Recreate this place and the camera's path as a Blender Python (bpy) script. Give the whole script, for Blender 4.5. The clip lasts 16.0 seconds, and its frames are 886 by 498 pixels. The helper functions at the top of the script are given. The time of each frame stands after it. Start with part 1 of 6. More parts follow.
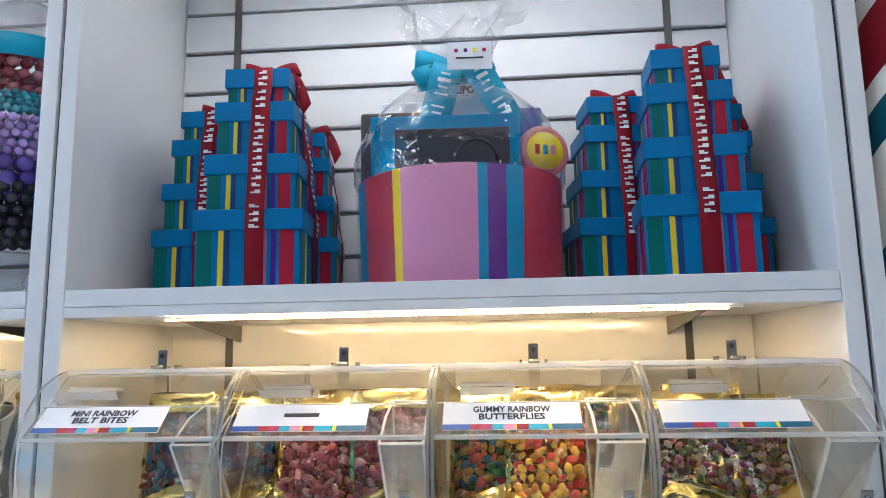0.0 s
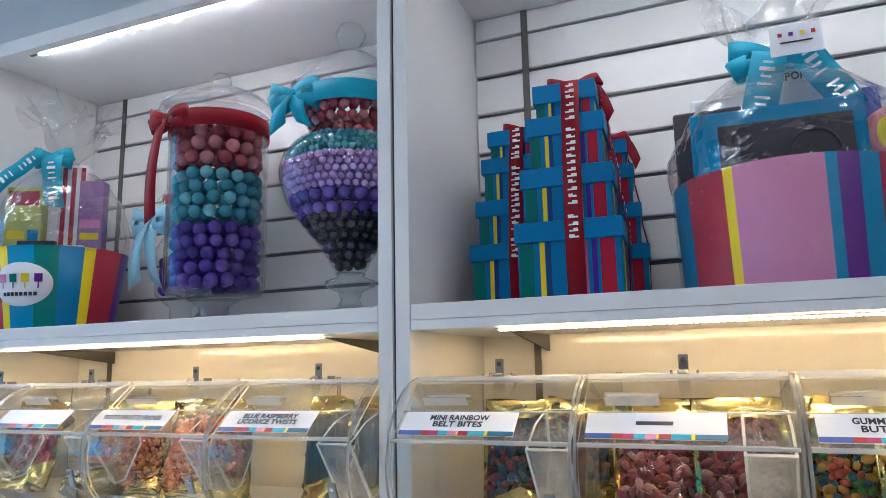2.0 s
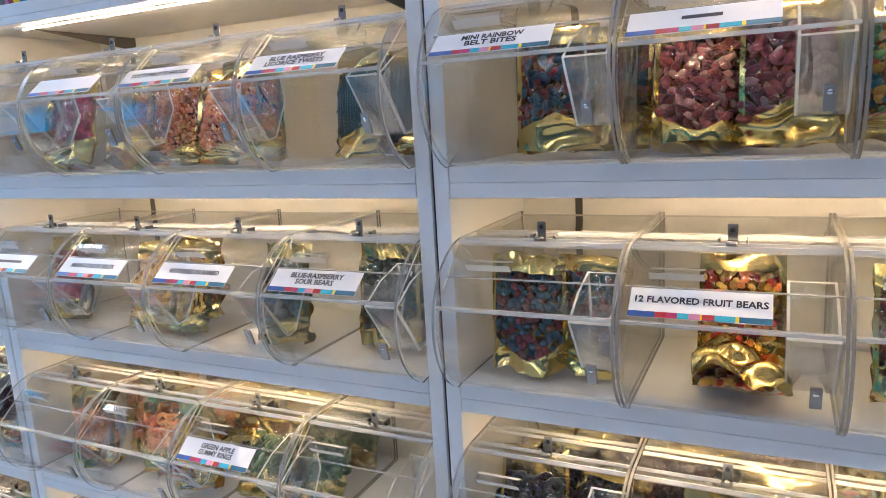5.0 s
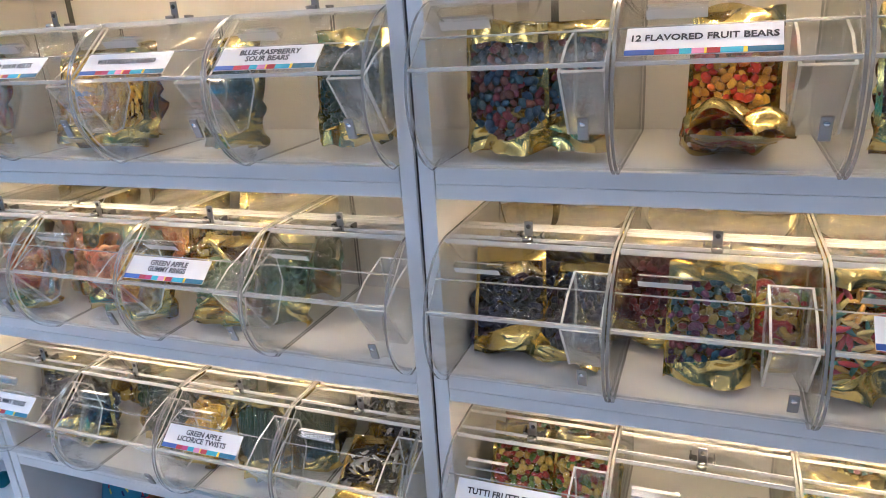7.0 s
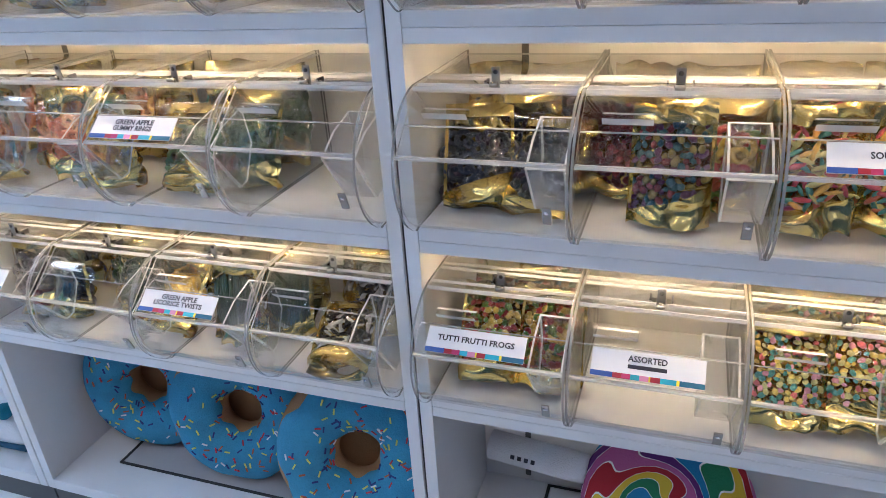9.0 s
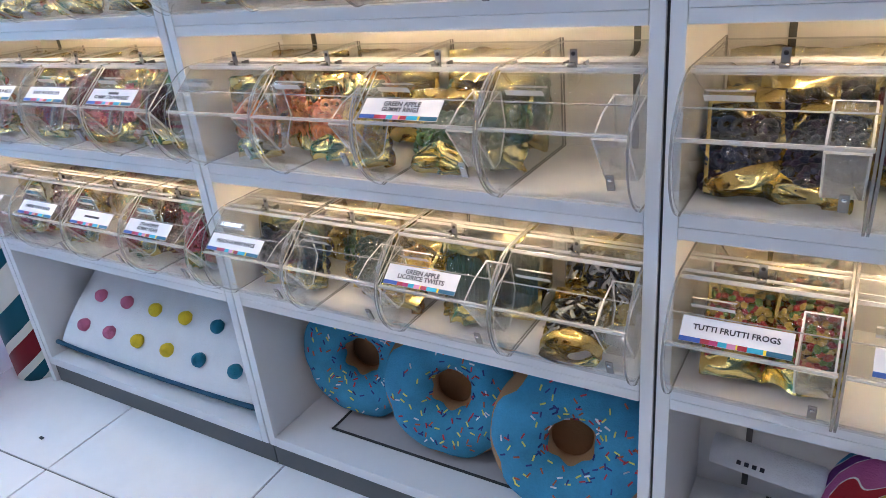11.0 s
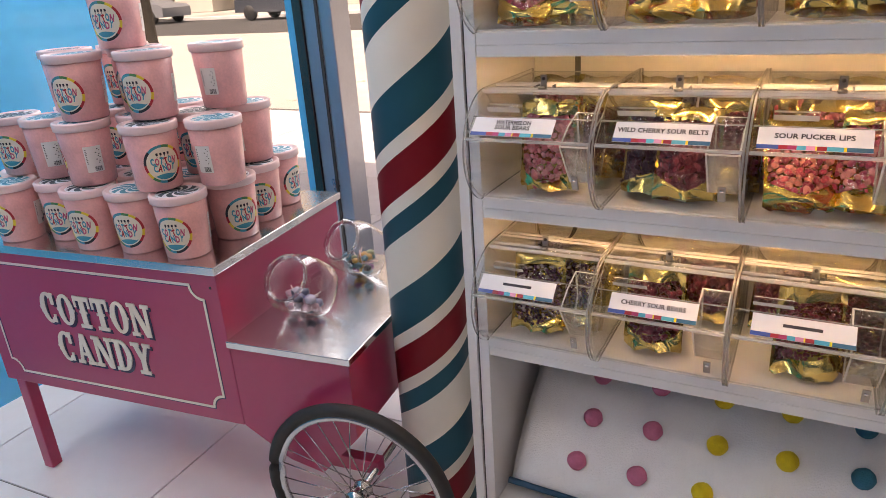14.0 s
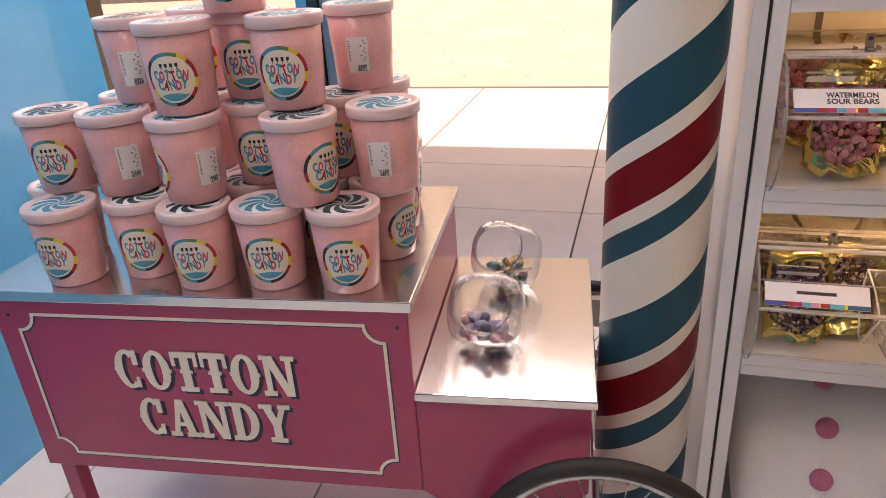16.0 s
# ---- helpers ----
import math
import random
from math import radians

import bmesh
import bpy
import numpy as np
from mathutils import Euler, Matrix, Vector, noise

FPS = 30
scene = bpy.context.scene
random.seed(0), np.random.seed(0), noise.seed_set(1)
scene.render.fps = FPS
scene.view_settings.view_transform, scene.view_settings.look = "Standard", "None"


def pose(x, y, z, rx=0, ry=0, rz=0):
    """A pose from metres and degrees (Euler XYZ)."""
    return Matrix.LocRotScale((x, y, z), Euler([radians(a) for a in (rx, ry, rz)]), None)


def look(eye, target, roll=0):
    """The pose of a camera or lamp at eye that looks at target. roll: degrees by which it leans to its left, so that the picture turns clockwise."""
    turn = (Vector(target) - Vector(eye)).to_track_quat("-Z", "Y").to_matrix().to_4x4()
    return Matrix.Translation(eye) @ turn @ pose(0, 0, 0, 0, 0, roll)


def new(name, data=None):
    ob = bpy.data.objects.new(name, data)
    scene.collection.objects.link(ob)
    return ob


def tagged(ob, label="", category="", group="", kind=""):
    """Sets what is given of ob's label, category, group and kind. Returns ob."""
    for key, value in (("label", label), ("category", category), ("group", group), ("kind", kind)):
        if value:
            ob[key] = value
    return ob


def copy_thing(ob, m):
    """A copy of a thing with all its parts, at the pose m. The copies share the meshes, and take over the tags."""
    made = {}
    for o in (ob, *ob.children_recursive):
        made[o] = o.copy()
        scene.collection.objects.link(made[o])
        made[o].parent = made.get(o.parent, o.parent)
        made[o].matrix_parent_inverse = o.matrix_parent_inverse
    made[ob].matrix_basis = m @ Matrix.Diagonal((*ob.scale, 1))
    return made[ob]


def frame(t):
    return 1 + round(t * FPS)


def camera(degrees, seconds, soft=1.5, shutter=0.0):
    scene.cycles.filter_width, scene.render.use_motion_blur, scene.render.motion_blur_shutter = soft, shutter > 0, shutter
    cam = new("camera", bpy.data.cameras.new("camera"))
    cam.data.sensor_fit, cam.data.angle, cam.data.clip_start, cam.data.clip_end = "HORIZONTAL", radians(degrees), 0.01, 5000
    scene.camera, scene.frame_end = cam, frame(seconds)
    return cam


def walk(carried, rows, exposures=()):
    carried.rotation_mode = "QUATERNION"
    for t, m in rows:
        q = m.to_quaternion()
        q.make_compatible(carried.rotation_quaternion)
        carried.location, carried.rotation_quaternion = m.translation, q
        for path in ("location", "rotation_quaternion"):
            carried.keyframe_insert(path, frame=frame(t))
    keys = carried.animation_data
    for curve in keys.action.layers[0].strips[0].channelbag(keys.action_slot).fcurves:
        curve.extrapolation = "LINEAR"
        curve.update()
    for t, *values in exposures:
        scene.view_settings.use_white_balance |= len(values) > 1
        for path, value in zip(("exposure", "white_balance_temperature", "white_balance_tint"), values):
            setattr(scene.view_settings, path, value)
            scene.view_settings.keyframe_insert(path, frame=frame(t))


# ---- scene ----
cam = camera(64.9, 16.0, 0.8)
PATH = [
    (0, (0.027, 0.077, 1.698), (-0.138, 2.047, 1.996), -1.0),
    (0.5, (-0.014, 0.048, 1.691), (-0.36, 1.988, 2.029), -1.7),
    (1, (-0.057, 0.045, 1.699), (-0.587, 1.941, 2.053), -1.6),
    (1.5, (-0.092, 0.038, 1.702), (-0.76, 1.889, 2.057), -1.4),
    (2, (-0.106, 0.039, 1.698), (-0.872, 1.856, 2.035), -1.2),
    (2.5, (-0.112, 0.04, 1.692), (-0.94, 1.835, 1.99), -1.2),
    (3, (-0.114, 0.034, 1.677), (-0.981, 1.822, 1.896), -1.4),
    (3.5, (-0.113, 0.032, 1.638), (-0.994, 1.824, 1.746), -1.9),
    (4, (-0.114, 0.039, 1.617), (-0.997, 1.833, 1.569), -2.3),
    (4.5, (-0.122, 0.047, 1.577), (-0.995, 1.835, 1.369), -2.7),
    (4.7, (-0.122, 0.056, 1.566), (-0.996, 1.832, 1.282), -2.9),
    (6.8, (-0.188, 0.082, 1.37), (-0.916, 1.843, 0.763), -3.5),
    (7, (-0.187, 0.08, 1.364), (-0.892, 1.836, 0.715), -3.7),
    (7.5, (-0.181, 0.067, 1.333), (-0.828, 1.81, 0.595), -3.9),
    (8, (-0.184, 0.056, 1.306), (-0.783, 1.781, 0.492), -3.8),
    (8.2, (-0.182, 0.052, 1.299), (-0.769, 1.77, 0.46), -3.7),
    (10.3, (-0.145, -0.001, 1.259), (-0.974, 1.606, 0.405), -4.4),
    (10.5, (-0.158, -0.009, 1.264), (-1.033, 1.575, 0.414), -4.8),
    (11, (-0.316, -0.06, 1.265), (-1.301, 1.473, 0.44), -6.0),
    (11.5, (-0.568, -0.158, 1.286), (-1.635, 1.336, 0.493), -7.1),
    (12, (-0.855, -0.179, 1.283), (-1.958, 1.306, 0.522), -7.7),
    (12.5, (-1.142, -0.198, 1.267), (-2.241, 1.308, 0.543), -7.4),
    (13, (-1.423, -0.255, 1.269), (-2.489, 1.283, 0.563), -6.8),
    (13.2, (-1.516, -0.276, 1.255), (-2.554, 1.298, 0.588), -6.5),
    (13.5, (-1.671, -0.27, 1.258), (-2.637, 1.335, 0.559), -6.0),
    (14, (-1.972, -0.269, 1.267), (-2.869, 1.363, 0.537), -3.9),
    (14.5, (-2.237, -0.328, 1.221), (-3.047, 1.348, 0.489), -2.4),
    (15, (-2.436, -0.355, 1.245), (-3.123, 1.359, 0.477), -2.8),
    (15.5, (-2.597, -0.303, 1.249), (-3.205, 1.433, 0.462), -3.5),
    (16, (-2.721, -0.226, 1.26), (-3.256, 1.514, 0.432), -3.7),
]
EXPOSURES = [(0, 1.28, 6150, 10), (1.1, 1.04, 6200, 10), (2, 1.03, 6250, 11), (3, 1.03, 6350, 13), (4.5, 0.80, 5950, 15), (6.8, 0.78, 5700, 17), (7.5, 0.84, 5700, 17), (10.5, 0.90, 5750, 18), (11.5, 0.92, 6350, 20), (12, 0.78, 7000, 22), (13, 0.52, 7800, 26), (14.5, 0.38, 9200, 34), (16, 0.30, 10400, 40)]
walk(cam, [(t, look(eye, target, roll)) for t, eye, target, roll in PATH], EXPOSURES)

# ---- world, sun, large lights ----
world = bpy.data.worlds.new("sky")
scene.world = world
world.use_nodes = True
_wn = world.node_tree.nodes
_sky = _wn.new("ShaderNodeTexSky")
_sky.sky_type, _sky.sun_disc = "NISHITA", False
_sky.dust_density = 5.0
_sky.sun_elevation, _sky.sun_rotation = radians(62), radians(200)
world.node_tree.links.new(_sky.outputs[0], _wn["Background"].inputs[0])
_wn["Background"].inputs[1].default_value = 0.15
sun = new("sun", bpy.data.lights.new("sun", "SUN"))
sun.data.energy, sun.data.angle, sun.data.color = 5.0, radians(0.5), (1.0, 0.95, 0.87)
sun.matrix_world = look((-5, -12, 22), (-3.6, 0, 0))
LED_WARM, LED_TOP, CEIL, CEIL_IN = 142.0, 31.0, 3.5, 6.8
# Added area lamp high in the door opening; strengthens the sky's light on cart and floor.
door_daylight = new("door_daylight", bpy.data.lights.new("door_daylight", "AREA"))
door_daylight.data.shape, door_daylight.data.size, door_daylight.data.size_y = "RECTANGLE", 1.9, 0.85
door_daylight.data.energy, door_daylight.data.color = 23.0, (0.74, 0.88, 1.0)
door_daylight.matrix_world = look((-3.62, 2.03, 1.98), (-3.62, 0.0, 1.2))
scene.cycles.transparent_max_bounces = 48


# ---- materials ----
def nodes_of(name):
    m = bpy.data.materials.new(name)
    m.use_nodes = True
    t = m.node_tree
    return m, t, t.nodes["Principled BSDF"]


def mat(name, col, rough=0.5, metal=0.0, vary=0.06, scale=8.0, bump=0.0, bscale=60.0, coat=0.0, island=0.0, spec=0.5, detail=3.0):
    """Painted, woven or metal surface: two scales of noise in the colour, fine relief in the bump."""
    m, t, p = nodes_of(name)
    p.inputs["Roughness"].default_value, p.inputs["Metallic"].default_value = rough, metal
    p.inputs["Coat Weight"].default_value = coat
    p.inputs["Specular IOR Level"].default_value = spec
    tc = t.nodes.new("ShaderNodeTexCoord")
    n1, n2 = t.nodes.new("ShaderNodeTexNoise"), t.nodes.new("ShaderNodeTexNoise")
    n1.inputs["Scale"].default_value, n2.inputs["Scale"].default_value = scale, scale * 9
    n1.inputs["Detail"].default_value = detail
    for n in (n1, n2):
        t.links.new(tc.outputs["Object"], n.inputs["Vector"])
    add = t.nodes.new("ShaderNodeMath")
    add.operation = "MULTIPLY_ADD"
    add.inputs[1].default_value = 0.4
    t.links.new(n2.outputs[0], add.inputs[0])
    t.links.new(n1.outputs[0], add.inputs[2])
    ramp = t.nodes.new("ShaderNodeMapRange")
    ramp.inputs["From Min"].default_value, ramp.inputs["From Max"].default_value = 0.35, 1.05
    ramp.inputs["To Min"].default_value, ramp.inputs["To Max"].default_value = 1 - vary, 1 + vary
    t.links.new(add.outputs[0], ramp.inputs["Value"])
    hsv = t.nodes.new("ShaderNodeHueSaturation")
    hsv.inputs["Color"].default_value = (*col, 1)
    t.links.new(ramp.outputs[0], hsv.inputs["Value"])
    if island:
        g = t.nodes.new("ShaderNodeObjectInfo")
        r2 = t.nodes.new("ShaderNodeMapRange")
        r2.inputs["To Min"].default_value, r2.inputs["To Max"].default_value = 1 - island, 1 + island
        t.links.new(g.outputs["Random"], r2.inputs["Value"])
        mul = t.nodes.new("ShaderNodeMath")
        mul.operation = "MULTIPLY"
        t.links.new(ramp.outputs[0], mul.inputs[0])
        t.links.new(r2.outputs[0], mul.inputs[1])
        t.links.new(mul.outputs[0], hsv.inputs["Value"])
    t.links.new(hsv.outputs[0], p.inputs["Base Color"])
    rr = t.nodes.new("ShaderNodeMapRange")
    rr.inputs["To Min"].default_value, rr.inputs["To Max"].default_value = max(0.02, rough * 0.8), min(1, rough * 1.2)
    t.links.new(n1.outputs[0], rr.inputs["Value"])
    t.links.new(rr.outputs[0], p.inputs["Roughness"])
    if bump:
        nb, b = t.nodes.new("ShaderNodeTexNoise"), t.nodes.new("ShaderNodeBump")
        nb.inputs["Scale"].default_value, nb.inputs["Detail"].default_value = bscale, 4
        b.inputs["Strength"].default_value, b.inputs["Distance"].default_value = bump, 0.004
        t.links.new(tc.outputs["Object"], nb.inputs["Vector"])
        t.links.new(nb.outputs[0], b.inputs["Height"])
        t.links.new(b.outputs[0], p.inputs["Normal"])
    return m


def clear(name, tint=(0.97, 0.975, 0.97), rough=0.03, ior=1.45, gain=1.0, bump=0.0, bscale=40.0, base=0.02, power=4.0):
    """Clear sheet: light passes straight, gloss grows at grazing angles."""
    m, t, p = nodes_of(name)
    t.nodes.remove(p)
    tr, gl, mx, fr = (t.nodes.new(k) for k in ("ShaderNodeBsdfTransparent", "ShaderNodeBsdfGlossy", "ShaderNodeMixShader", "ShaderNodeLayerWeight"))
    tr.inputs[0].default_value = (*tint, 1)
    gl.inputs["Roughness"].default_value = rough
    pw, mul = t.nodes.new("ShaderNodeMath"), t.nodes.new("ShaderNodeMath")
    pw.operation, pw.inputs[1].default_value = "POWER", power
    mul.operation, mul.use_clamp = "MULTIPLY_ADD", True
    mul.inputs[1].default_value, mul.inputs[2].default_value = 0.55 * gain, base
    fr.inputs["Blend"].default_value = 0.5
    t.links.new(fr.outputs["Facing"], pw.inputs[0])
    t.links.new(pw.outputs[0], mul.inputs[0])
    t.links.new(mul.outputs[0], mx.inputs[0])
    t.links.new(tr.outputs[0], mx.inputs[1])
    t.links.new(gl.outputs[0], mx.inputs[2])
    t.links.new(mx.outputs[0], t.nodes["Material Output"].inputs[0])
    if bump:
        tc, nb, b = t.nodes.new("ShaderNodeTexCoord"), t.nodes.new("ShaderNodeTexNoise"), t.nodes.new("ShaderNodeBump")
        nb.inputs["Scale"].default_value, nb.inputs["Detail"].default_value = bscale, 2
        b.inputs["Strength"].default_value, b.inputs["Distance"].default_value = bump, 0.004
        t.links.new(tc.outputs["Object"], nb.inputs["Vector"])
        t.links.new(nb.outputs[0], b.inputs["Height"])
        t.links.new(b.outputs[0], gl.inputs["Normal"])
        t.links.new(b.outputs[0], fr.inputs["Normal"])
    return m


def edge(name, col, clearness):
    """Cut edge of a clear sheet: half clear, its colour paints the light or dark seen there."""
    m, t, p = nodes_of(name)
    p.inputs["Base Color"].default_value, p.inputs["Roughness"].default_value = (*col, 1), 0.15
    tr, mx = t.nodes.new("ShaderNodeBsdfTransparent"), t.nodes.new("ShaderNodeMixShader")
    mx.inputs[0].default_value = clearness
    t.links.new(p.outputs[0], mx.inputs[1])
    t.links.new(tr.outputs[0], mx.inputs[2])
    t.links.new(mx.outputs[0], t.nodes["Material Output"].inputs[0])
    return m


def glow(name, col, strength):
    m, t, p = nodes_of(name)
    p.inputs["Emission Color"].default_value, p.inputs["Emission Strength"].default_value = (*col, 1), strength
    p.inputs["Base Color"].default_value = (0.8, 0.8, 0.8, 1)
    return m


def candy_mat(name, cols, rough=0.25, tone=1.0):
    """Many small sweets, each island of one of the given colours."""
    m, t, p = nodes_of(name)
    g, r = t.nodes.new("ShaderNodeNewGeometry"), t.nodes.new("ShaderNodeValToRGB")
    r.color_ramp.interpolation = "CONSTANT"
    while len(r.color_ramp.elements) < len(cols):
        r.color_ramp.elements.new(0.5)
    for i, c in enumerate(cols):
        r.color_ramp.elements[i].position, r.color_ramp.elements[i].color = i / len(cols), (*c, 1)
    t.links.new(g.outputs["Random Per Island"], r.inputs[0])
    n, tc, mr, hsv = (t.nodes.new(k) for k in ("ShaderNodeTexNoise", "ShaderNodeTexCoord", "ShaderNodeMapRange", "ShaderNodeHueSaturation"))
    n.inputs["Scale"].default_value = 60
    mr.inputs["To Min"].default_value, mr.inputs["To Max"].default_value = 0.6 * tone, 1.4 * tone
    t.links.new(tc.outputs["Object"], n.inputs["Vector"])
    t.links.new(n.outputs[0], mr.inputs["Value"])
    t.links.new(mr.outputs[0], hsv.inputs["Value"])
    t.links.new(r.outputs[0], hsv.inputs["Color"])
    t.links.new(hsv.outputs[0], p.inputs["Base Color"])
    p.inputs["Roughness"].default_value = rough
    return m


def striped(name, stops, period, twist, rough=0.25, coat=0.4, scuff=0.05):
    """Painted stripes that climb round an upright axis: stops are (start, colour) within one period; twist is the rise in one turn, in metres."""
    m, t, p = nodes_of(name)
    tc, sep, at, ma, fr, r = (t.nodes.new(k) for k in ("ShaderNodeTexCoord", "ShaderNodeSeparateXYZ", "ShaderNodeMath", "ShaderNodeMath", "ShaderNodeMath", "ShaderNodeValToRGB"))
    t.links.new(tc.outputs["Object"], sep.inputs[0])
    at.operation = "ARCTAN2"
    t.links.new(sep.outputs[1], at.inputs[0])
    t.links.new(sep.outputs[0], at.inputs[1])
    ma.operation = "MULTIPLY_ADD"
    ma.inputs[1].default_value = -twist / (2 * math.pi)
    t.links.new(at.outputs[0], ma.inputs[0])
    t.links.new(sep.outputs[2], ma.inputs[2])
    dv = t.nodes.new("ShaderNodeMath")
    dv.operation, dv.inputs[1].default_value = "DIVIDE", period
    t.links.new(ma.outputs[0], dv.inputs[0])
    fr.operation = "FRACT"
    t.links.new(dv.outputs[0], fr.inputs[0])
    t.links.new(fr.outputs[0], r.inputs[0])
    r.color_ramp.interpolation = "CONSTANT"
    while len(r.color_ramp.elements) < len(stops):
        r.color_ramp.elements.new(0.5)
    for i, (s, c) in enumerate(stops):
        r.color_ramp.elements[i].position, r.color_ramp.elements[i].color = s, (*c, 1)
    n, mr, hsv = t.nodes.new("ShaderNodeTexNoise"), t.nodes.new("ShaderNodeMapRange"), t.nodes.new("ShaderNodeHueSaturation")
    n.inputs["Scale"].default_value = 14
    mr.inputs["To Min"].default_value, mr.inputs["To Max"].default_value = 1 - scuff, 1 + scuff
    t.links.new(tc.outputs["Object"], n.inputs["Vector"])
    t.links.new(n.outputs[0], mr.inputs["Value"])
    t.links.new(mr.outputs[0], hsv.inputs["Value"])
    t.links.new(r.outputs[0], hsv.inputs["Color"])
    t.links.new(hsv.outputs[0], p.inputs["Base Color"])
    p.inputs["Roughness"].default_value, p.inputs["Coat Weight"].default_value = rough, coat
    return m


TEAL, DEEP, RED, YEL, PINK, VIO = (0.004, 0.125, 0.22), (0.0, 0.20, 0.45), (0.34, 0.008, 0.025), (0.85, 0.65, 0.02), (0.65, 0.25, 0.42), (0.10, 0.03, 0.22)
WHITE, GREEN, NAVY, SKY = (0.80, 0.77, 0.69), (0.0, 0.18, 0.16), (0.01, 0.02, 0.10), (0.02, 0.38, 0.55)
M_LAM = mat("white_laminate", (0.78, 0.78, 0.78), 0.32, vary=0.03, scale=3, bump=0.02, bscale=200)
M_BACK = mat("cream_back_panel", (0.80, 0.78, 0.74), 0.06, vary=0.03, scale=3)
M_SLAT = mat("white_slatwall", (0.76, 0.76, 0.76), 0.3, vary=0.03, scale=4)
M_GROOVE = mat("grey_slat_groove", (0.22, 0.22, 0.23), 0.5, vary=0.05)
M_DARK = mat("dark_gap", (0.03, 0.03, 0.03), 0.6)
M_KICK = mat("dark_grey_kick", (0.10, 0.10, 0.095), 0.45, vary=0.12)
M_STEEL = mat("brushed_steel", (0.74, 0.74, 0.74), 0.20, 1.0, vary=0.025, scale=6, bump=0.03, bscale=300)
M_BRACK = mat("zinc_bracket", (0.26, 0.26, 0.26), 0.28, 1.0, vary=0.1, scale=40)
M_ACR = clear("clear_acrylic", (0.98, 0.983, 0.98), 0.025, 1.45, 0.85, base=0.008, power=3.6)
M_ACRT = clear("clear_acrylic_top", (0.97, 0.975, 0.97), 0.03, 1.45, 1.5, 0.03, 9.0, base=0.03, power=2.6)
# Edge brightness is put into the colour: pale for lit edges, grey for dark.
M_EDGE = edge("acrylic_edge", (0.86, 0.86, 0.84), 0.36)
M_POCKET = clear("pocket_acrylic", (0.95, 0.955, 0.95), 0.04, 1.45, 1.3, base=0.05, power=2.6)
M_GRIP = edge("acrylic_grip", (0.88, 0.88, 0.86), 0.30)
M_LINE = edge("acrylic_lit_line", (0.86, 0.86, 0.84), 0.68)
M_EDGED = edge("acrylic_edge_grey", (0.30, 0.30, 0.29), 0.28)
M_GLASS = clear("window_glass", (0.93, 0.95, 0.95), 0.01, 1.5, 1.0)
M_JAR = clear("jar_glass", (0.95, 0.96, 0.97), 0.02, 1.5, 1.3, base=0.022, power=3.0)
M_BOWL = clear("thick_clear_plastic", (0.93, 0.94, 0.95), 0.03, 1.5, 1.7, 0.10, 26, base=0.035, power=2.0)
M_FILM = clear("pouch_film", (0.90, 0.90, 0.90), 0.10, 1.5, 1.0, 0.9, 26, base=0.04)
M_CELLO = clear("cellophane", (0.96, 0.96, 0.96), 0.05, 1.5, 2.0, 1.0, 38, base=0.10)
M_SHEEN = clear("tight_film", (0.97, 0.97, 0.97), 0.16, 1.5, 0.8, 1.0, 240, base=0.035)
M_GOLD = mat("gold_foil", (0.72, 0.56, 0.20), 0.15, 1.0, vary=0.12, scale=25, bump=0.10, bscale=38)
M_CARD = mat("white_card", (0.80, 0.81, 0.85), 0.35, vary=0.02)
M_INK = mat("black_ink", (0.02, 0.02, 0.035), 0.5)
M_LED = glow("led_strip", (1.0, 0.70, 0.36), LED_WARM)
M_LEDT = glow("led_strip_top", (1.0, 0.98, 0.97), LED_TOP)
M_TILE = mat("white_floor_tile", (0.85, 0.85, 0.85), 0.18, vary=0.05, scale=2.5, island=0.03, coat=0.2)
M_GROUT = mat("dark_grout", (0.10, 0.10, 0.10), 0.8)
M_WALL = mat("white_wall_paint", (0.72, 0.72, 0.72), 0.6, vary=0.03, bump=0.05)
# Dark tone for walls out of view; lowers bounced light and darkens reflections.
M_ROOM = mat("fill_cutting_wall_blue", (0.07, 0.13, 0.24), 0.6, vary=0.05, bump=0.05)
M_BLUE = mat("glossy_blue_paint", (0.01, 0.46, 0.82), 0.25, vary=0.10, scale=1.5, coat=0.5)
M_FRAME = mat("grey_metal_frame", (0.33, 0.36, 0.40), 0.3, 0.8, vary=0.08)
M_CHROME = mat("dark_bronze_frame", (0.10, 0.09, 0.08), 0.22, 0.9, vary=0.1)
M_PINKP = mat("raspberry_paint", (0.46, 0.045, 0.12), 0.30, vary=0.06, scale=5, bump=0.02, coat=0.25)
M_CREAM = mat("cream_paint", (0.80, 0.74, 0.64), 0.45, vary=0.04)
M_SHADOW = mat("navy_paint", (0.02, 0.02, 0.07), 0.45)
M_TYRE = mat("black_rubber", (0.02, 0.02, 0.02), 0.6, vary=0.2, bump=0.1)
M_RIM = mat("dull_chrome", (0.5, 0.5, 0.5), 0.25, 1.0, vary=0.1)
STRIPES = [(0.0, (0.21, 0.004, 0.012)), (0.20, WHITE), (0.285, (0.004, 0.08, 0.12)), (0.52, WHITE), (0.80, (0.004, 0.08, 0.12)), (0.92, WHITE)]
M_POLE = striped("candy_stripe_paint", STRIPES, 0.415, 0.415, 0.45, 0.0)
M_POLE.node_tree.nodes["Principled BSDF"].inputs["Specular IOR Level"].default_value = 0.22


# ---- building helpers ----
def part(name, bm, material, parent=None, label=""):
    me = bpy.data.meshes.new(name)
    bm.to_mesh(me)
    bm.free()
    return meshed(name, me, material, parent, label)


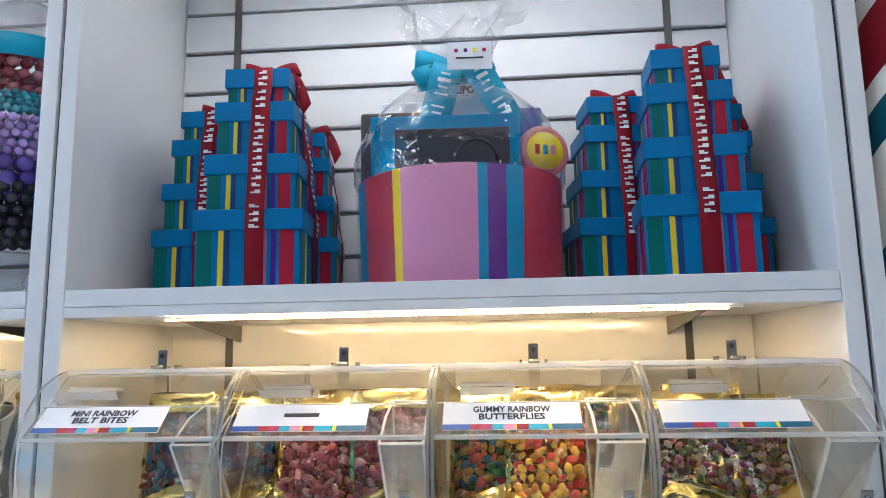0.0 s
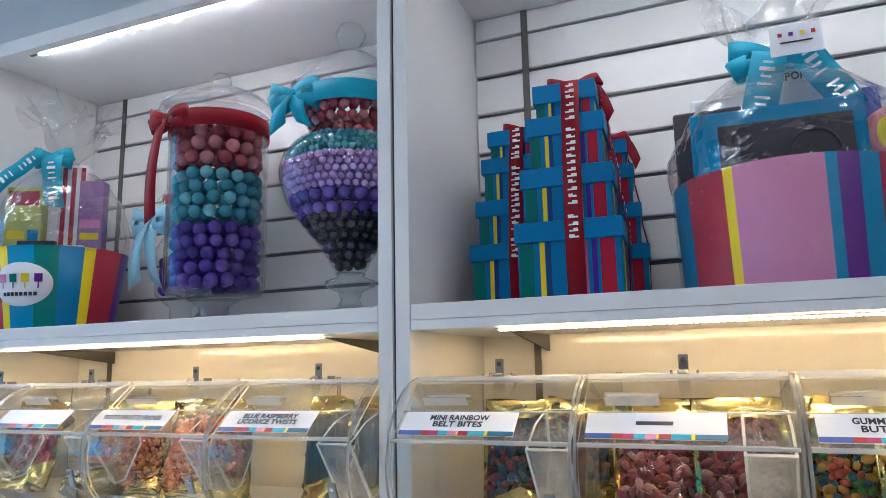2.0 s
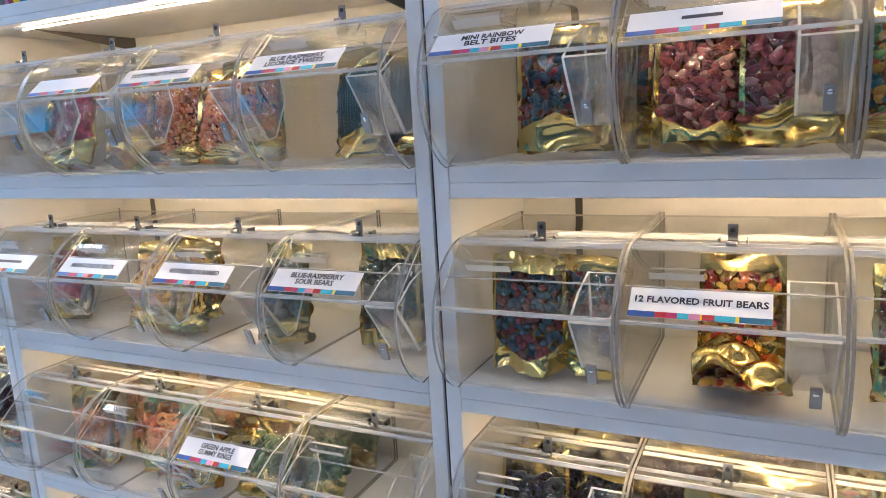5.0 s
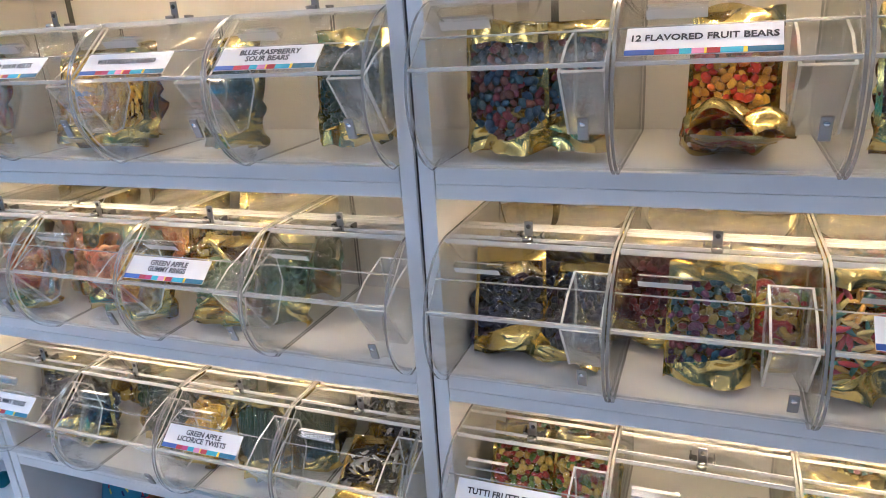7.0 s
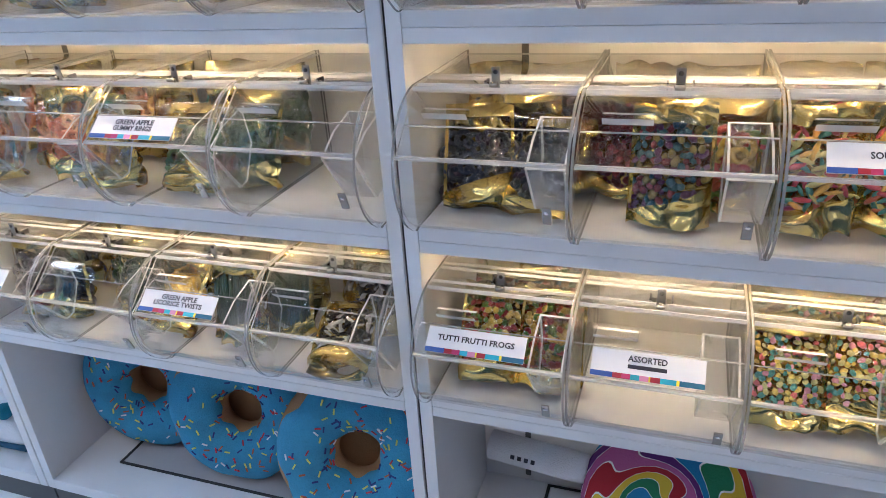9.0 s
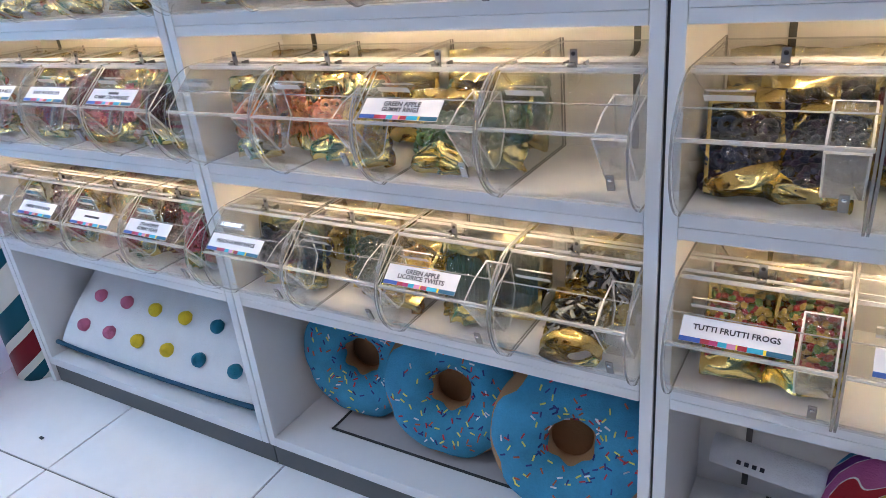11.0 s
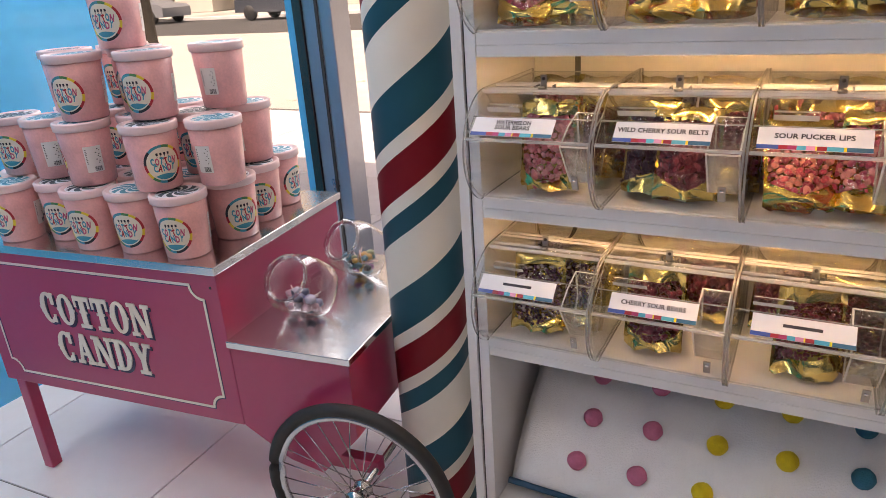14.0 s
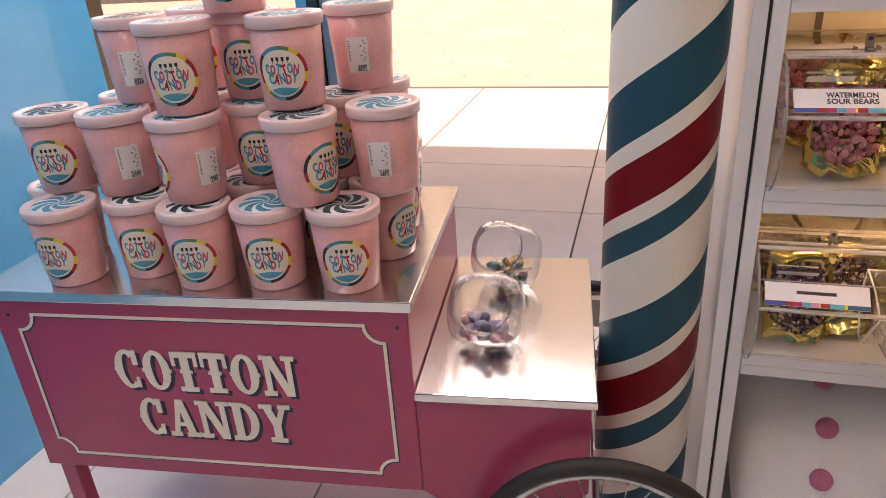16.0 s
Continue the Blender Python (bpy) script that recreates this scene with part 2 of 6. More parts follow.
def meshed(name, me, material, parent=None, label=""):
    mats = material if isinstance(material, (list, tuple)) else [material]
    if not me.materials:
        for m in mats:
            me.materials.append(m)
    ob = new(name, me)
    ob.parent = parent
    if label:
        tagged(ob, label)
    return ob


def thing(name, m, label, category, group="", kind=""):
    e = new(name)
    e.empty_display_size = 0.05
    e.matrix_world = m
    return tagged(e, label, category, group, kind)


def box(bm, x0, x1, y0, y1, z0, z1, bevel=0.0, mi=0):
    r = bmesh.ops.create_cube(bm, size=1, matrix=Matrix.Translation(((x0 + x1) / 2, (y0 + y1) / 2, (z0 + z1) / 2)) @ Matrix.Diagonal((x1 - x0, y1 - y0, z1 - z0, 1)))
    fs = {f for v in r["verts"] for f in v.link_faces}
    for f in fs:
        f.material_index = mi
    if bevel:
        es = list({e for v in r["verts"] for e in v.link_edges})
        bmesh.ops.bevel(bm, geom=es, offset=bevel, segments=2, affect="EDGES", profile=0.5)
    return bm


def boxed(x0, x1, y0, y1, z0, z1, bevel=0.0):
    return box(bmesh.new(), x0, x1, y0, y1, z0, z1, bevel)


def smooth(bm):
    for f in bm.faces:
        f.smooth = True
    return bm


def lathe(profile, seg=32, cap=False):
    """Turned shape from (radius, height) pairs round the upright axis."""
    bm = bmesh.new()
    rings = []
    for r, z in profile:
        if r < 1e-6:
            rings.append([bm.verts.new((0, 0, z))])
        else:
            rings.append([bm.verts.new((r * math.cos(2 * math.pi * i / seg), r * math.sin(2 * math.pi * i / seg), z)) for i in range(seg)])
    for a, b in zip(rings, rings[1:]):
        for i in range(seg):
            j = (i + 1) % seg
            if len(a) == 1 and len(b) == 1:
                continue
            if len(a) == 1:
                bm.faces.new((a[0], b[j], b[i]))
            elif len(b) == 1:
                bm.faces.new((a[i], a[j], b[0]))
            else:
                bm.faces.new((a[i], a[j], b[j], b[i]))
    return smooth(bm)


def extrude_profile(pts, x0, x1):
    """A closed outline of (y, z) pairs as a prism along x."""
    bm = bmesh.new()
    a = [bm.verts.new((x0, y, z)) for y, z in pts]
    b = [bm.verts.new((x1, y, z)) for y, z in pts]
    n = len(pts)
    bm.faces.new(a)
    bm.faces.new(list(reversed(b)))
    for i in range(n):
        j = (i + 1) % n
        bm.faces.new((a[j], a[i], b[i], b[j]))
    bmesh.ops.recalc_face_normals(bm, faces=bm.faces)
    return bm


def tube(pts, r, seg=8, closed=False):
    """A round bar along a line of points."""
    bm = bmesh.new()
    pts = [Vector(p) for p in pts]
    rings = []
    n = len(pts)
    for i, p in enumerate(pts):
        a = pts[(i - 1) % n] if (closed or i) else p
        b = pts[(i + 1) % n] if (closed or i < n - 1) else p
        d = (b - a).normalized()
        s = d.orthogonal().normalized() if abs(d.z) > 0.99 else d.cross(Vector((0, 0, 1))).normalized()
        u = s.cross(d)
        rings.append([bm.verts.new(p + r * (math.cos(2 * math.pi * k / seg) * s + math.sin(2 * math.pi * k / seg) * u)) for k in range(seg)])
    for i in range(n if closed else n - 1):
        a, b = rings[i], rings[(i + 1) % n]
        for k in range(seg):
            l = (k + 1) % seg
            bm.faces.new((a[k], a[l], b[l], b[k]))
    if not closed:
        bm.faces.new(list(reversed(rings[0])))
        bm.faces.new(rings[-1])
    bmesh.ops.recalc_face_normals(bm, faces=bm.faces)
    return smooth(bm)


_TEXT = {}


def text_mesh(words, height, width=None, bold=0.0):
    """Letters of the built-in font as a flat mesh in x and z, centred, facing -y."""
    key = (words, height, width, bold)
    if key in _TEXT:
        return _TEXT[key]
    cu = bpy.data.curves.new("letters", "FONT")
    cu.body, cu.size, cu.align_x, cu.align_y = words, height * 1.4, "CENTER", "CENTER"
    cu.offset, cu.resolution_u, cu.space_line, cu.extrude = bold, 2, 0.85, 0.00015
    ob = bpy.data.objects.new("letters", cu)
    scene.collection.objects.link(ob)
    dg = bpy.context.evaluated_depsgraph_get()
    me = bpy.data.meshes.new_from_object(ob.evaluated_get(dg))
    bpy.data.objects.remove(ob)
    if width and me.vertices:
        w = max(v.co.x for v in me.vertices) - min(v.co.x for v in me.vertices)
        k = width / max(w, 1e-6)
        me.transform(Matrix.Diagonal((k, 1, 1, 1)))
    me.transform(Matrix.Rotation(radians(90), 4, "X"))
    me.name = "lettering"
    _TEXT[key] = me
    return me


def jitter(bm, amount, scale, seed=0.0):
    for v in bm.verts:
        v.co += amount * noise.noise_vector(v.co * scale + Vector((seed, seed * 2, 0)))
    return bm


# ---- setting: floor, walls, ceiling ----
part("floor", boxed(-7, 3.6, -3.1, 2.08, -0.12, -0.006), M_GROUT)
tagged(bpy.data.objects["floor"], "white glossy floor tiles with dark joints", "floor", kind="structure")
FLOOR = bpy.data.objects["floor"]


def wall(name, x0, x1, y0, y1, z0, z1, material, label, cat="wall"):
    return tagged(part(name, boxed(x0, x1, y0, y1, z0, z1), material), label, cat, kind="structure")


ROOM_H = 3.0
wall("wall_shelves", -2.60, 3.6, 1.26, 1.40, 0, ROOM_H, M_WALL, "white painted wall behind the shelving")
wall("wall_door_side", -2.64, -2.60, 1.26, 2.02, 0, ROOM_H, M_WALL, "white painted return wall beside the shop door")
# South and east walls stay unseen; their dark blue cuts the fill light.
wall("wall_south", -7.1, 3.7, -3.2, -3.1, 0, ROOM_H, M_ROOM, "unseen closing wall of the shop, deep blue to cut fill light")
wall("wall_east", 3.6, 3.7, -3.1, 1.40, 0, ROOM_H, M_ROOM, "unseen closing wall of the shop, deep blue to cut fill light")
wall("wall_west", -7.1, -7.0, -3.1, 2.2, 0, ROOM_H, M_WALL, "plain white painted shop wall")
wall("ceiling", -7.1, 3.7, -3.2, 2.25, ROOM_H, ROOM_H + 0.15, M_WALL, "flat white painted ceiling", "ceiling")
wall("wall_blue", -4.62, -4.30, -1.2, 1.55, 0, ROOM_H, M_BLUE, "glossy bright blue painted wall panel beside the entrance")
for _y in (-0.35, 0.62):
    tagged(part("trim", boxed(-4.2995, -4.2975, _y, _y + 0.006, 0.0, ROOM_H - 0.001), M_SHADOW), "dark joint between two blue wall panels", "trim", kind="structure")
wall("wall_facade", -2.64, 3.7, 2.06, 2.25, 0, ROOM_H, M_WALL, "plain outer wall of the shop")
wall("wall_lintel", -7.0, -2.64, 2.06, 2.2, 2.45, ROOM_H, M_FRAME, "grey metal header above the shop windows")

# glowing ceiling panels, out of view, added to light the shop
M_PANEL = glow("ceiling_fill_diffuser", (1.0, 0.98, 0.96), CEIL)


def ceiling_light(x, y, diffuser):
    e = thing("ceiling_light", pose(x, y, ROOM_H), "unseen square white ceiling panel, added to light the shop", "ceiling light", "ceiling lights")
    bm = bmesh.new()
    for a in ((-0.3, 0.3, -0.3, -0.28), (-0.3, 0.3, 0.28, 0.3), (-0.3, -0.28, -0.28, 0.28), (0.28, 0.3, -0.28, 0.28)):
        box(bm, *a, -0.02, -0.001)
    part("frame", bm, M_LAM, e)
    part("diffuser", boxed(-0.279, 0.279, -0.279, 0.279, -0.014, -0.003), diffuser, e)
    return e


# Stronger, bluer panels added out of view to brighten cart and entrance floor.
M_PANEL_IN = glow("entrance_fill_diffuser", (0.70, 0.85, 1.0), CEIL_IN)
_cl = ceiling_light(-2.0, -0.6, M_PANEL)
for _x, _y in ((-0.6, -0.6), (0.8, -0.6), (2.2, -0.6), (-1.4, -2.0), (0.8, -2.0), (-5.4, -1.2)):
    copy_thing(_cl, pose(_x, _y, ROOM_H))
_cl = ceiling_light(-3.4, -0.6, M_PANEL_IN)
for _x, _y in ((-3.4, -2.0), (-3.3, 0.75), (-3.9, -1.3), (-3.9, 0.1)):
    copy_thing(_cl, pose(_x, _y, ROOM_H))

# ---- shop front: frames, glass, door stile ----
def window(name, x0, x1, label):
    w = tagged(part(name, boxed(x0, x1, 2.09, 2.13, 0.0, 0.05), M_FRAME), label, "window", kind="structure")
    part("window_frame", boxed(x0, x1, 2.08, 2.14, 2.40, 2.449), M_FRAME, w)
    p = part("pane", boxed(x0 + 0.02, x1 - 0.02, 2.105, 2.113, 0.051, 2.399), M_GLASS, w, "clear window pane")
    p.visible_shadow = False
    return w


window("window_1", -7.0, -4.86, "tall clear shop window in a grey metal frame")
window("window_2", -4.76, -3.90, "tall clear shop window in a grey metal frame")
_st = tagged(part("door_frame", boxed(-4.86, -4.78, 2.05, 2.17, 0, 2.449, 0.004), M_CHROME), "dark bronze metal window mullion", "mullion", kind="structure")
_st = tagged(part("door_frame", boxed(-3.80, -3.66, 2.04, 2.16, 0, 2.449, 0.004), M_FRAME), "shiny grey metal door frame with dark seals", "door frame", kind="structure")
part("seal", boxed(-3.735, -3.722, 2.034, 2.042, 0.0, 2.44), M_DARK, _st, "black rubber seal")
part("edge_strip", boxed(-3.84, -3.801, 2.03, 2.15, 0, 2.44), M_CHROME, _st, "dark bronze edge strip")
part("blue_strip", boxed(-3.89, -3.841, 2.05, 2.14, 0, 2.44), M_BLUE, _st, "blue painted strip")
_st = tagged(part("trim", boxed(-4.62, -4.36, 1.552, 1.60, 0, 2.6, 0.003), M_LAM), "pale grey panel edge trim", "trim", kind="structure")

# ---- outside ----
M_PAVE = mat("pale_concrete_paving", (0.60, 0.60, 0.60), 0.7, vary=0.12, scale=1.2, bump=0.2, bscale=40, island=0.05)
M_ROAD = mat("asphalt", (0.06, 0.06, 0.06), 0.9, vary=0.2, scale=2, bump=0.3)
M_PLAZA = mat("sunlit_buff_paving", (0.45, 0.43, 0.39), 0.85, vary=0.15, scale=0.9, bump=0.2)
tagged(part("ground", boxed(-120, 120, 2.081, 200, -0.20, -0.03), M_PLAZA), "wide buff paved ground outside the shop", "ground", kind="structure")
tagged(part("pavement", boxed(-14, 6, 2.20, 5.85, -0.20, -0.012), M_GROUT), "grey concrete paving slabs in front of the shop", "pavement", kind="structure")
PAVEMENT = bpy.data.objects["pavement"]
tagged(part("road", boxed(-120, 120, 17.0, 26.0, -0.06, -0.025), M_ROAD), "grey asphalt road beyond the paved square", "road", kind="structure")
tagged(part("kerb", boxed(-120, 120, 26.0, 26.3, -0.1, 0.12, 0.02), M_PAVE), "pale stone kerb along the road", "kerb", kind="structure")

# ---- shelving units ----
Y0, YB = 0.92, 1.22                      # shelf front, back panel
TOPS = [1.787, 1.477, 1.167, 0.857, 0.545]  # display shelf and four bin shelves
BAYS = [(-2.53, -1.58), (-1.53, -0.58), (-0.53, 0.42)]
CANOPY, LIP = 2.357, 2.342


def shelving(x0, x1):
    e = thing("display_shelving", pose(x0, Y0, 0), "white laminate wall shelving unit with lit shelves and a slatted back", "shelving", "wall shelving units")
    w, d = x1 - x0, YB - Y0
    for a, b in ((-0.0225, 0.0), (w, w + 0.0225)):
        part("side_panel", boxed(a, b, 0.0, d + 0.03, 0.0755, 2.372, 0.0012), M_LAM, e)
    part("back_panel", boxed(0.001, w - 0.001, d, d + 0.0115, 0.10, 1.762), M_BACK, e, "cream back panel")
    part("slat_backing", boxed(0.001, w - 0.001, d + 0.012, d + 0.03, 1.764, CANOPY - 0.001), M_GROOVE, e, "grey groove behind the slats")
    z, k = 1.785, 0
    sl = boxed(0.002, w - 0.002, 0, 0.0115, 0.006, 0.0735, 0.002)
    me = bpy.data.meshes.new("slat")
    sl.to_mesh(me)
    sl.free()
    while z + 0.02 < CANOPY:
        o = meshed("slat", me, M_SLAT, e)
        o.location = (0, d, z)
        if z + 0.075 > CANOPY:
            o.scale.z = (CANOPY - 0.002 - z) / 0.0735
        z += 0.075
        k += 1
    for sx in (0.10, w - 0.10):
        bm = boxed(sx - 0.006, sx + 0.006, d - 0.003, d - 0.0005, 0.12, CANOPY - 0.002)
        part("slotted_upright", bm, M_KICK, e, "dark slotted metal upright")
    for i, t in enumerate(TOPS):
        th = 0.036 if i == 0 else 0.043
        bm = boxed(0.001, w - 0.001, 0.0, d - 0.004, t - 0.022, t, 0.0012)
        box(bm, 0.001, w - 0.001, 0.0, 0.02 if i else 0.028, t - th, t - 0.0225, 0.0012)
        if i == 0:
            box(bm, 0.001, w - 0.001, 0.0285, d - 0.004, t - th, t - 0.0225)
        s = part("shelf", bm, M_LAM, e)
        if i < 4:
            zl = t - th if i == 0 else t - 0.0225
            bm = boxed(0.10, w - 0.10, 0.0365, 0.0435, zl - 0.0022, zl - 0.0006)
            for q in range(90):
                cx = 0.12 + (w - 0.24) * q / 89
                box(bm, cx - 0.0025, cx + 0.0025, 0.0383, 0.0417, zl - 0.0038, zl - 0.0024, 0, 1)
            part("led_bar", bm, [M_LAM, M_LED], s, "light strip with a row of glowing warm white diodes")
            for hx in (0.02, w - 0.035):
                part("shelf_arm", extrude_profile([(0.06, zl - 0.001), (d - 0.01, zl - 0.001), (d - 0.01, zl - 0.028)], hx + 0.10 * (1 if hx < 0.1 else -1), hx + 0.10 * (1 if hx < 0.1 else -1) + 0.004), M_KICK, s, "dark metal shelf arm")
    bm = boxed(0.001, w - 0.001, 0.0205, d + 0.011, CANOPY, 2.372, 0.0012)
    box(bm, 0.001, w - 0.001, 0.0, 0.020, LIP, 2.372, 0.0012)
    c = part("canopy", bm, M_LAM, e)
    part("light_housing", boxed(0.12, w - 0.12, 0.030, 0.040, CANOPY - 0.006, CANOPY - 0.0005, 0.001), M_KICK, c, "slim metal light housing")
    part("led_bar", boxed(0.15, w - 0.15, 0.0315, 0.0385, CANOPY - 0.0090, CANOPY - 0.0062), M_LEDT, c, "glowing cool white light strip")
    part("bottom_shelf", boxed(0.001, w - 0.001, -0.001, d - 0.001, 0.076, 0.106, 0.0015), M_LAM, e)
    part("kick_plate", boxed(-0.0222, w + 0.0222, 0.012, 0.026, 0.001, 0.0748), M_KICK, e, "dark grey recessed kick plate")
    return e


for _a, _b in BAYS:
    shelving(_a, _b)
for _x in (-2.555, -1.555, -0.555, 0.4450):
    tagged(part("trim", boxed(_x - 0.0024, _x + 0.0024, Y0 + 0.006, YB, 0.0755, 2.36), M_DARK), "dark joint between two shelving units", "trim", kind="structure")
tagged(part("wall_end_panel", boxed(-2.58, -2.558, Y0, 1.259, 0, 2.372, 0.0012), M_LAM), "white laminate end panel of the shelving", "panel", kind="structure")
tagged(part("wall_end_panel", boxed(0.448, 0.47, Y0, 1.259, 0, 2.372, 0.0012), M_LAM), "white laminate end panel of the shelving", "panel", kind="structure")


# ---- striped poles ----
def pole(x, y, r, h):
    z0 = 0.131
    bm = lathe([(0, -z0), (r - 0.004, -z0), (r, -z0 + 0.004), (r, h - z0), (0, h - z0)], 48)
    me = bpy.data.meshes.new("striped_pole")
    bm.to_mesh(me)
    bm.free()
    me.materials.append(M_POLE)
    ob = new("striped_pole", me)
    ob.location = (x, y, z0)
    return tagged(ob, "round pole with teal, red and white spiral candy stripes", "pole", "striped poles")


pole(-2.692, 0.962, 0.09, ROOM_H - 0.001)
pole(0.572, 0.962, 0.09, ROOM_H - 0.001)

# ---- acrylic candy bins ----
BW, RC, YC, ZC = 0.2355, 0.103, 0.03, 0.1


def arc(t, r=RC):
    return (YC - r * math.cos(radians(t)), ZC + r * math.sin(radians(t)))


def sheet(name, pts, x0, x1, th, parent, label="", mats=None, inward=(0.0, 0.0)):
    """A clear sheet that follows a line of (y, z) points, with cut edges painted bright at its long sides."""
    bm = bmesh.new()
    P = [Vector((0, y, z)) for y, z in pts]
    n = len(P)
    inner = []
    for i, p in enumerate(P):
        d = (P[min(i + 1, n - 1)] - P[max(i - 1, 0)]).normalized()
        inner.append(p + th * Vector((0, d.z, -d.y)))
    V = [[bm.verts.new((x, q.y, q.z)) for x in (x0, x1)] for q in P]
    W = [[bm.verts.new((x, q.y, q.z)) for x in (x0, x1)] for q in inner]
    for i in range(n - 1):
        bm.faces.new((V[i][0], V[i][1], V[i + 1][1], V[i + 1][0])).smooth = True
        bm.faces.new((W[i][0], W[i + 1][0], W[i + 1][1], W[i][1])).smooth = True
    for i in (0, n - 1):
        bm.faces.new((V[i][0], V[i][1], W[i][1], W[i][0])).material_index = 1
    for k in (0, 1):
        for i in range(n - 1):
            bm.faces.new((V[i][k], V[i + 1][k], W[i + 1][k], W[i][k])).material_index = 1
    bmesh.ops.recalc_face_normals(bm, faces=bm.faces)
    return part(name, bm, mats or [M_ACR, M_EDGE], parent, label)


def bin_template():
    e = thing("candy_bin", pose(0, 0, 0), "clear acrylic candy bin with rounded front and hinged lid", "candy bin", "acrylic candy bins")
    outline = [(0.285, 0.001), (0.0, 0.001)] + [arc(t) for t in range(-72, 91, 9)] + [(0.285, 0.203)]
    big = [(0.285, 0.0008), (0.0, 0.0008)] + [arc(t, RC + 0.006) for t in range(-68, 91, 9)] + [(0.285, 0.2085)]
    for x0, x1 in ((0.0, 0.0035), (BW - 0.0035, BW)):
        bm = extrude_profile(big, x0, x1)
        for f in bm.faces:
            if len(f.verts) == 4:
                f.material_index = 1
        part("end_panel", bm, [M_ACR, M_EDGED], e)
    a, b = 0.004, BW - 0.004
    sheet("front_panel", [arc(t) for t in range(-72, 19, 6)], a, b, 0.003, e)
    p0, p1 = Vector((0, *arc(19))), Vector((0, *arc(80)))
    lid = sheet("lid", [(p0.y, p0.z + 0.001), (p1.y, p1.z)], a, b, 0.003, e)
    sheet("top_panel", [(p1.y + 0.002, p1.z + 0.001), (0.05, 0.203), (0.285, 0.203)], a, b, 0.003, e, "", [M_ACRT, M_EDGE])
    part("hinge_strip", boxed(a, b, 0.012, 0.030, 0.2035, 0.2075, 0.0008), [M_ACR], e)
    # Thin pale strips paint the bright reflected lines on the bin's top.
    for ys in (0.0100, 0.0312, 0.0775, 0.0945):
        part("glue_edge", boxed(a, b, ys, ys + 0.0018, 0.2036, 0.2082), [M_EDGE], e, "pale strip that paints the bright line on the acrylic top")
    part("back_strip", boxed(a, b, 0.08, 0.094, 0.2035, 0.209, 0.0008), [M_ACR], e)
    part("front_lip", boxed(a, b, p0.y - 0.006, p0.y, p0.z - 0.004, p0.z + 0.0005, 0.0006), [M_LINE], e)
    d = (p1 - p0).normalized()
    rail = part("card_rail", boxed(a, b, -0.0022, 0.0, 0.0, 0.0014), [M_LINE], lid, "thin clear rail above the name card")
    rail.matrix_basis = Matrix.Translation(p0 + d * 0.047) @ Matrix.Rotation(math.atan2(d.z, d.y) - math.pi / 2, 4, "X")
    nrm = Vector((0, -d.z, d.y))
    bm = extrude_profile([(-0.013, 0.0), (0.0, 0.0), (0.0, 0.015), (-0.004, 0.015), (-0.013, 0.009)], 0.030, 0.092)
    for f in bm.faces:
        f.material_index = 0 if len(f.verts) > 4 or abs(f.normal.y) > 0.9 else 1
    h = part("handle", bm, [M_POCKET, M_GRIP], lid, "clear acrylic grip bar")
    ang = math.atan2(d.z, d.y)
    h.matrix_basis = Matrix.Translation(p0 + d * 0.060 + nrm * 0.0005) @ Matrix.Rotation(ang - math.pi / 2, 4, "X")
    bm = bmesh.new()
    box(bm, BW / 2 - 0.006, BW / 2 + 0.006, 0.031, 0.033, 0.204, 0.232, 0.001)
    box(bm, BW / 2 - 0.006, BW / 2 + 0.006, 0.031, 0.05, 0.2036, 0.2055)
    for sx in (-1, 1):
        box(bm, BW / 2 + sx * 0.012 - 0.005, BW / 2 + sx * 0.012 + 0.005, 0.034, 0.052, 0.2036, 0.2055)
        box(bm, BW / 2 + sx * 0.0155 - 0.0012, BW / 2 + sx * 0.0155 + 0.0012, 0.034, 0.052, 0.2056, 0.2125)
    hk = part("hook_bracket", bm, M_BRACK, e, "small grey metal hook bracket")
    eye = part("hole", lathe([(0, 0.0), (0.0032, 0.0), (0.0032, 0.0006), (0, 0.0006)], 12), M_DARK, hk, "dark round screw hole")
    eye.matrix_basis = Matrix.Translation((BW / 2, 0.0309, 0.225)) @ Matrix.Rotation(radians(90), 4, "X")
    bm = lathe([(0, 0.0), (0.007, 0.0), (0.007, 0.005), (0.003, 0.0055), (0.003, 0.004), (0, 0.004)], 12)
    s = part("screw", bm, M_BRACK, e, "dark metal screw")
    s.location = (BW / 2, 0.021, 0.2078)
    # scoop pocket
    px0, px1 = 0.178, BW - 0.006
    fr = [arc(t, RC - 0.0045) for t in range(-22, 15, 6)]
    pk = sheet("scoop_pocket", [(0.035, 0.165), (0.046, 0.105), (0.016, 0.050), (-0.006, 0.046), fr[-1]] , px0, px1, 0.004, e, "clear scoop pocket inside the bin", [M_POCKET, M_GRIP])
    for x in (px0, px1 - 0.003):
        bm = extrude_profile([(0.035, 0.165), (0.046, 0.105), (0.016, 0.050), (-0.006, 0.046), fr[-1], (-0.02, 0.150)], x, x + 0.003)
        for f in bm.faces:
            if len(f.verts) == 4:
                f.material_index = 1
        part("pocket_side", bm, [M_ACR, M_GRIP], pk)
    c = part("clip", boxed(-0.006, 0.006, -0.0035, 0.0, -0.014, 0.014, 0.001), M_BRACK, pk, "grey metal scoop clip")
    y, z = arc(-20, RC + 0.001)
    c.matrix_basis = Matrix.Translation((px1 - 0.022, y, z)) @ Matrix.Rotation(radians(20), 4, "X")
    rv = part("rivet", lathe([(0, 0.0), (0.0034, 0.0), (0.0030, 0.0012), (0, 0.0016)], 12), M_STEEL, pk, "bright round rivet")
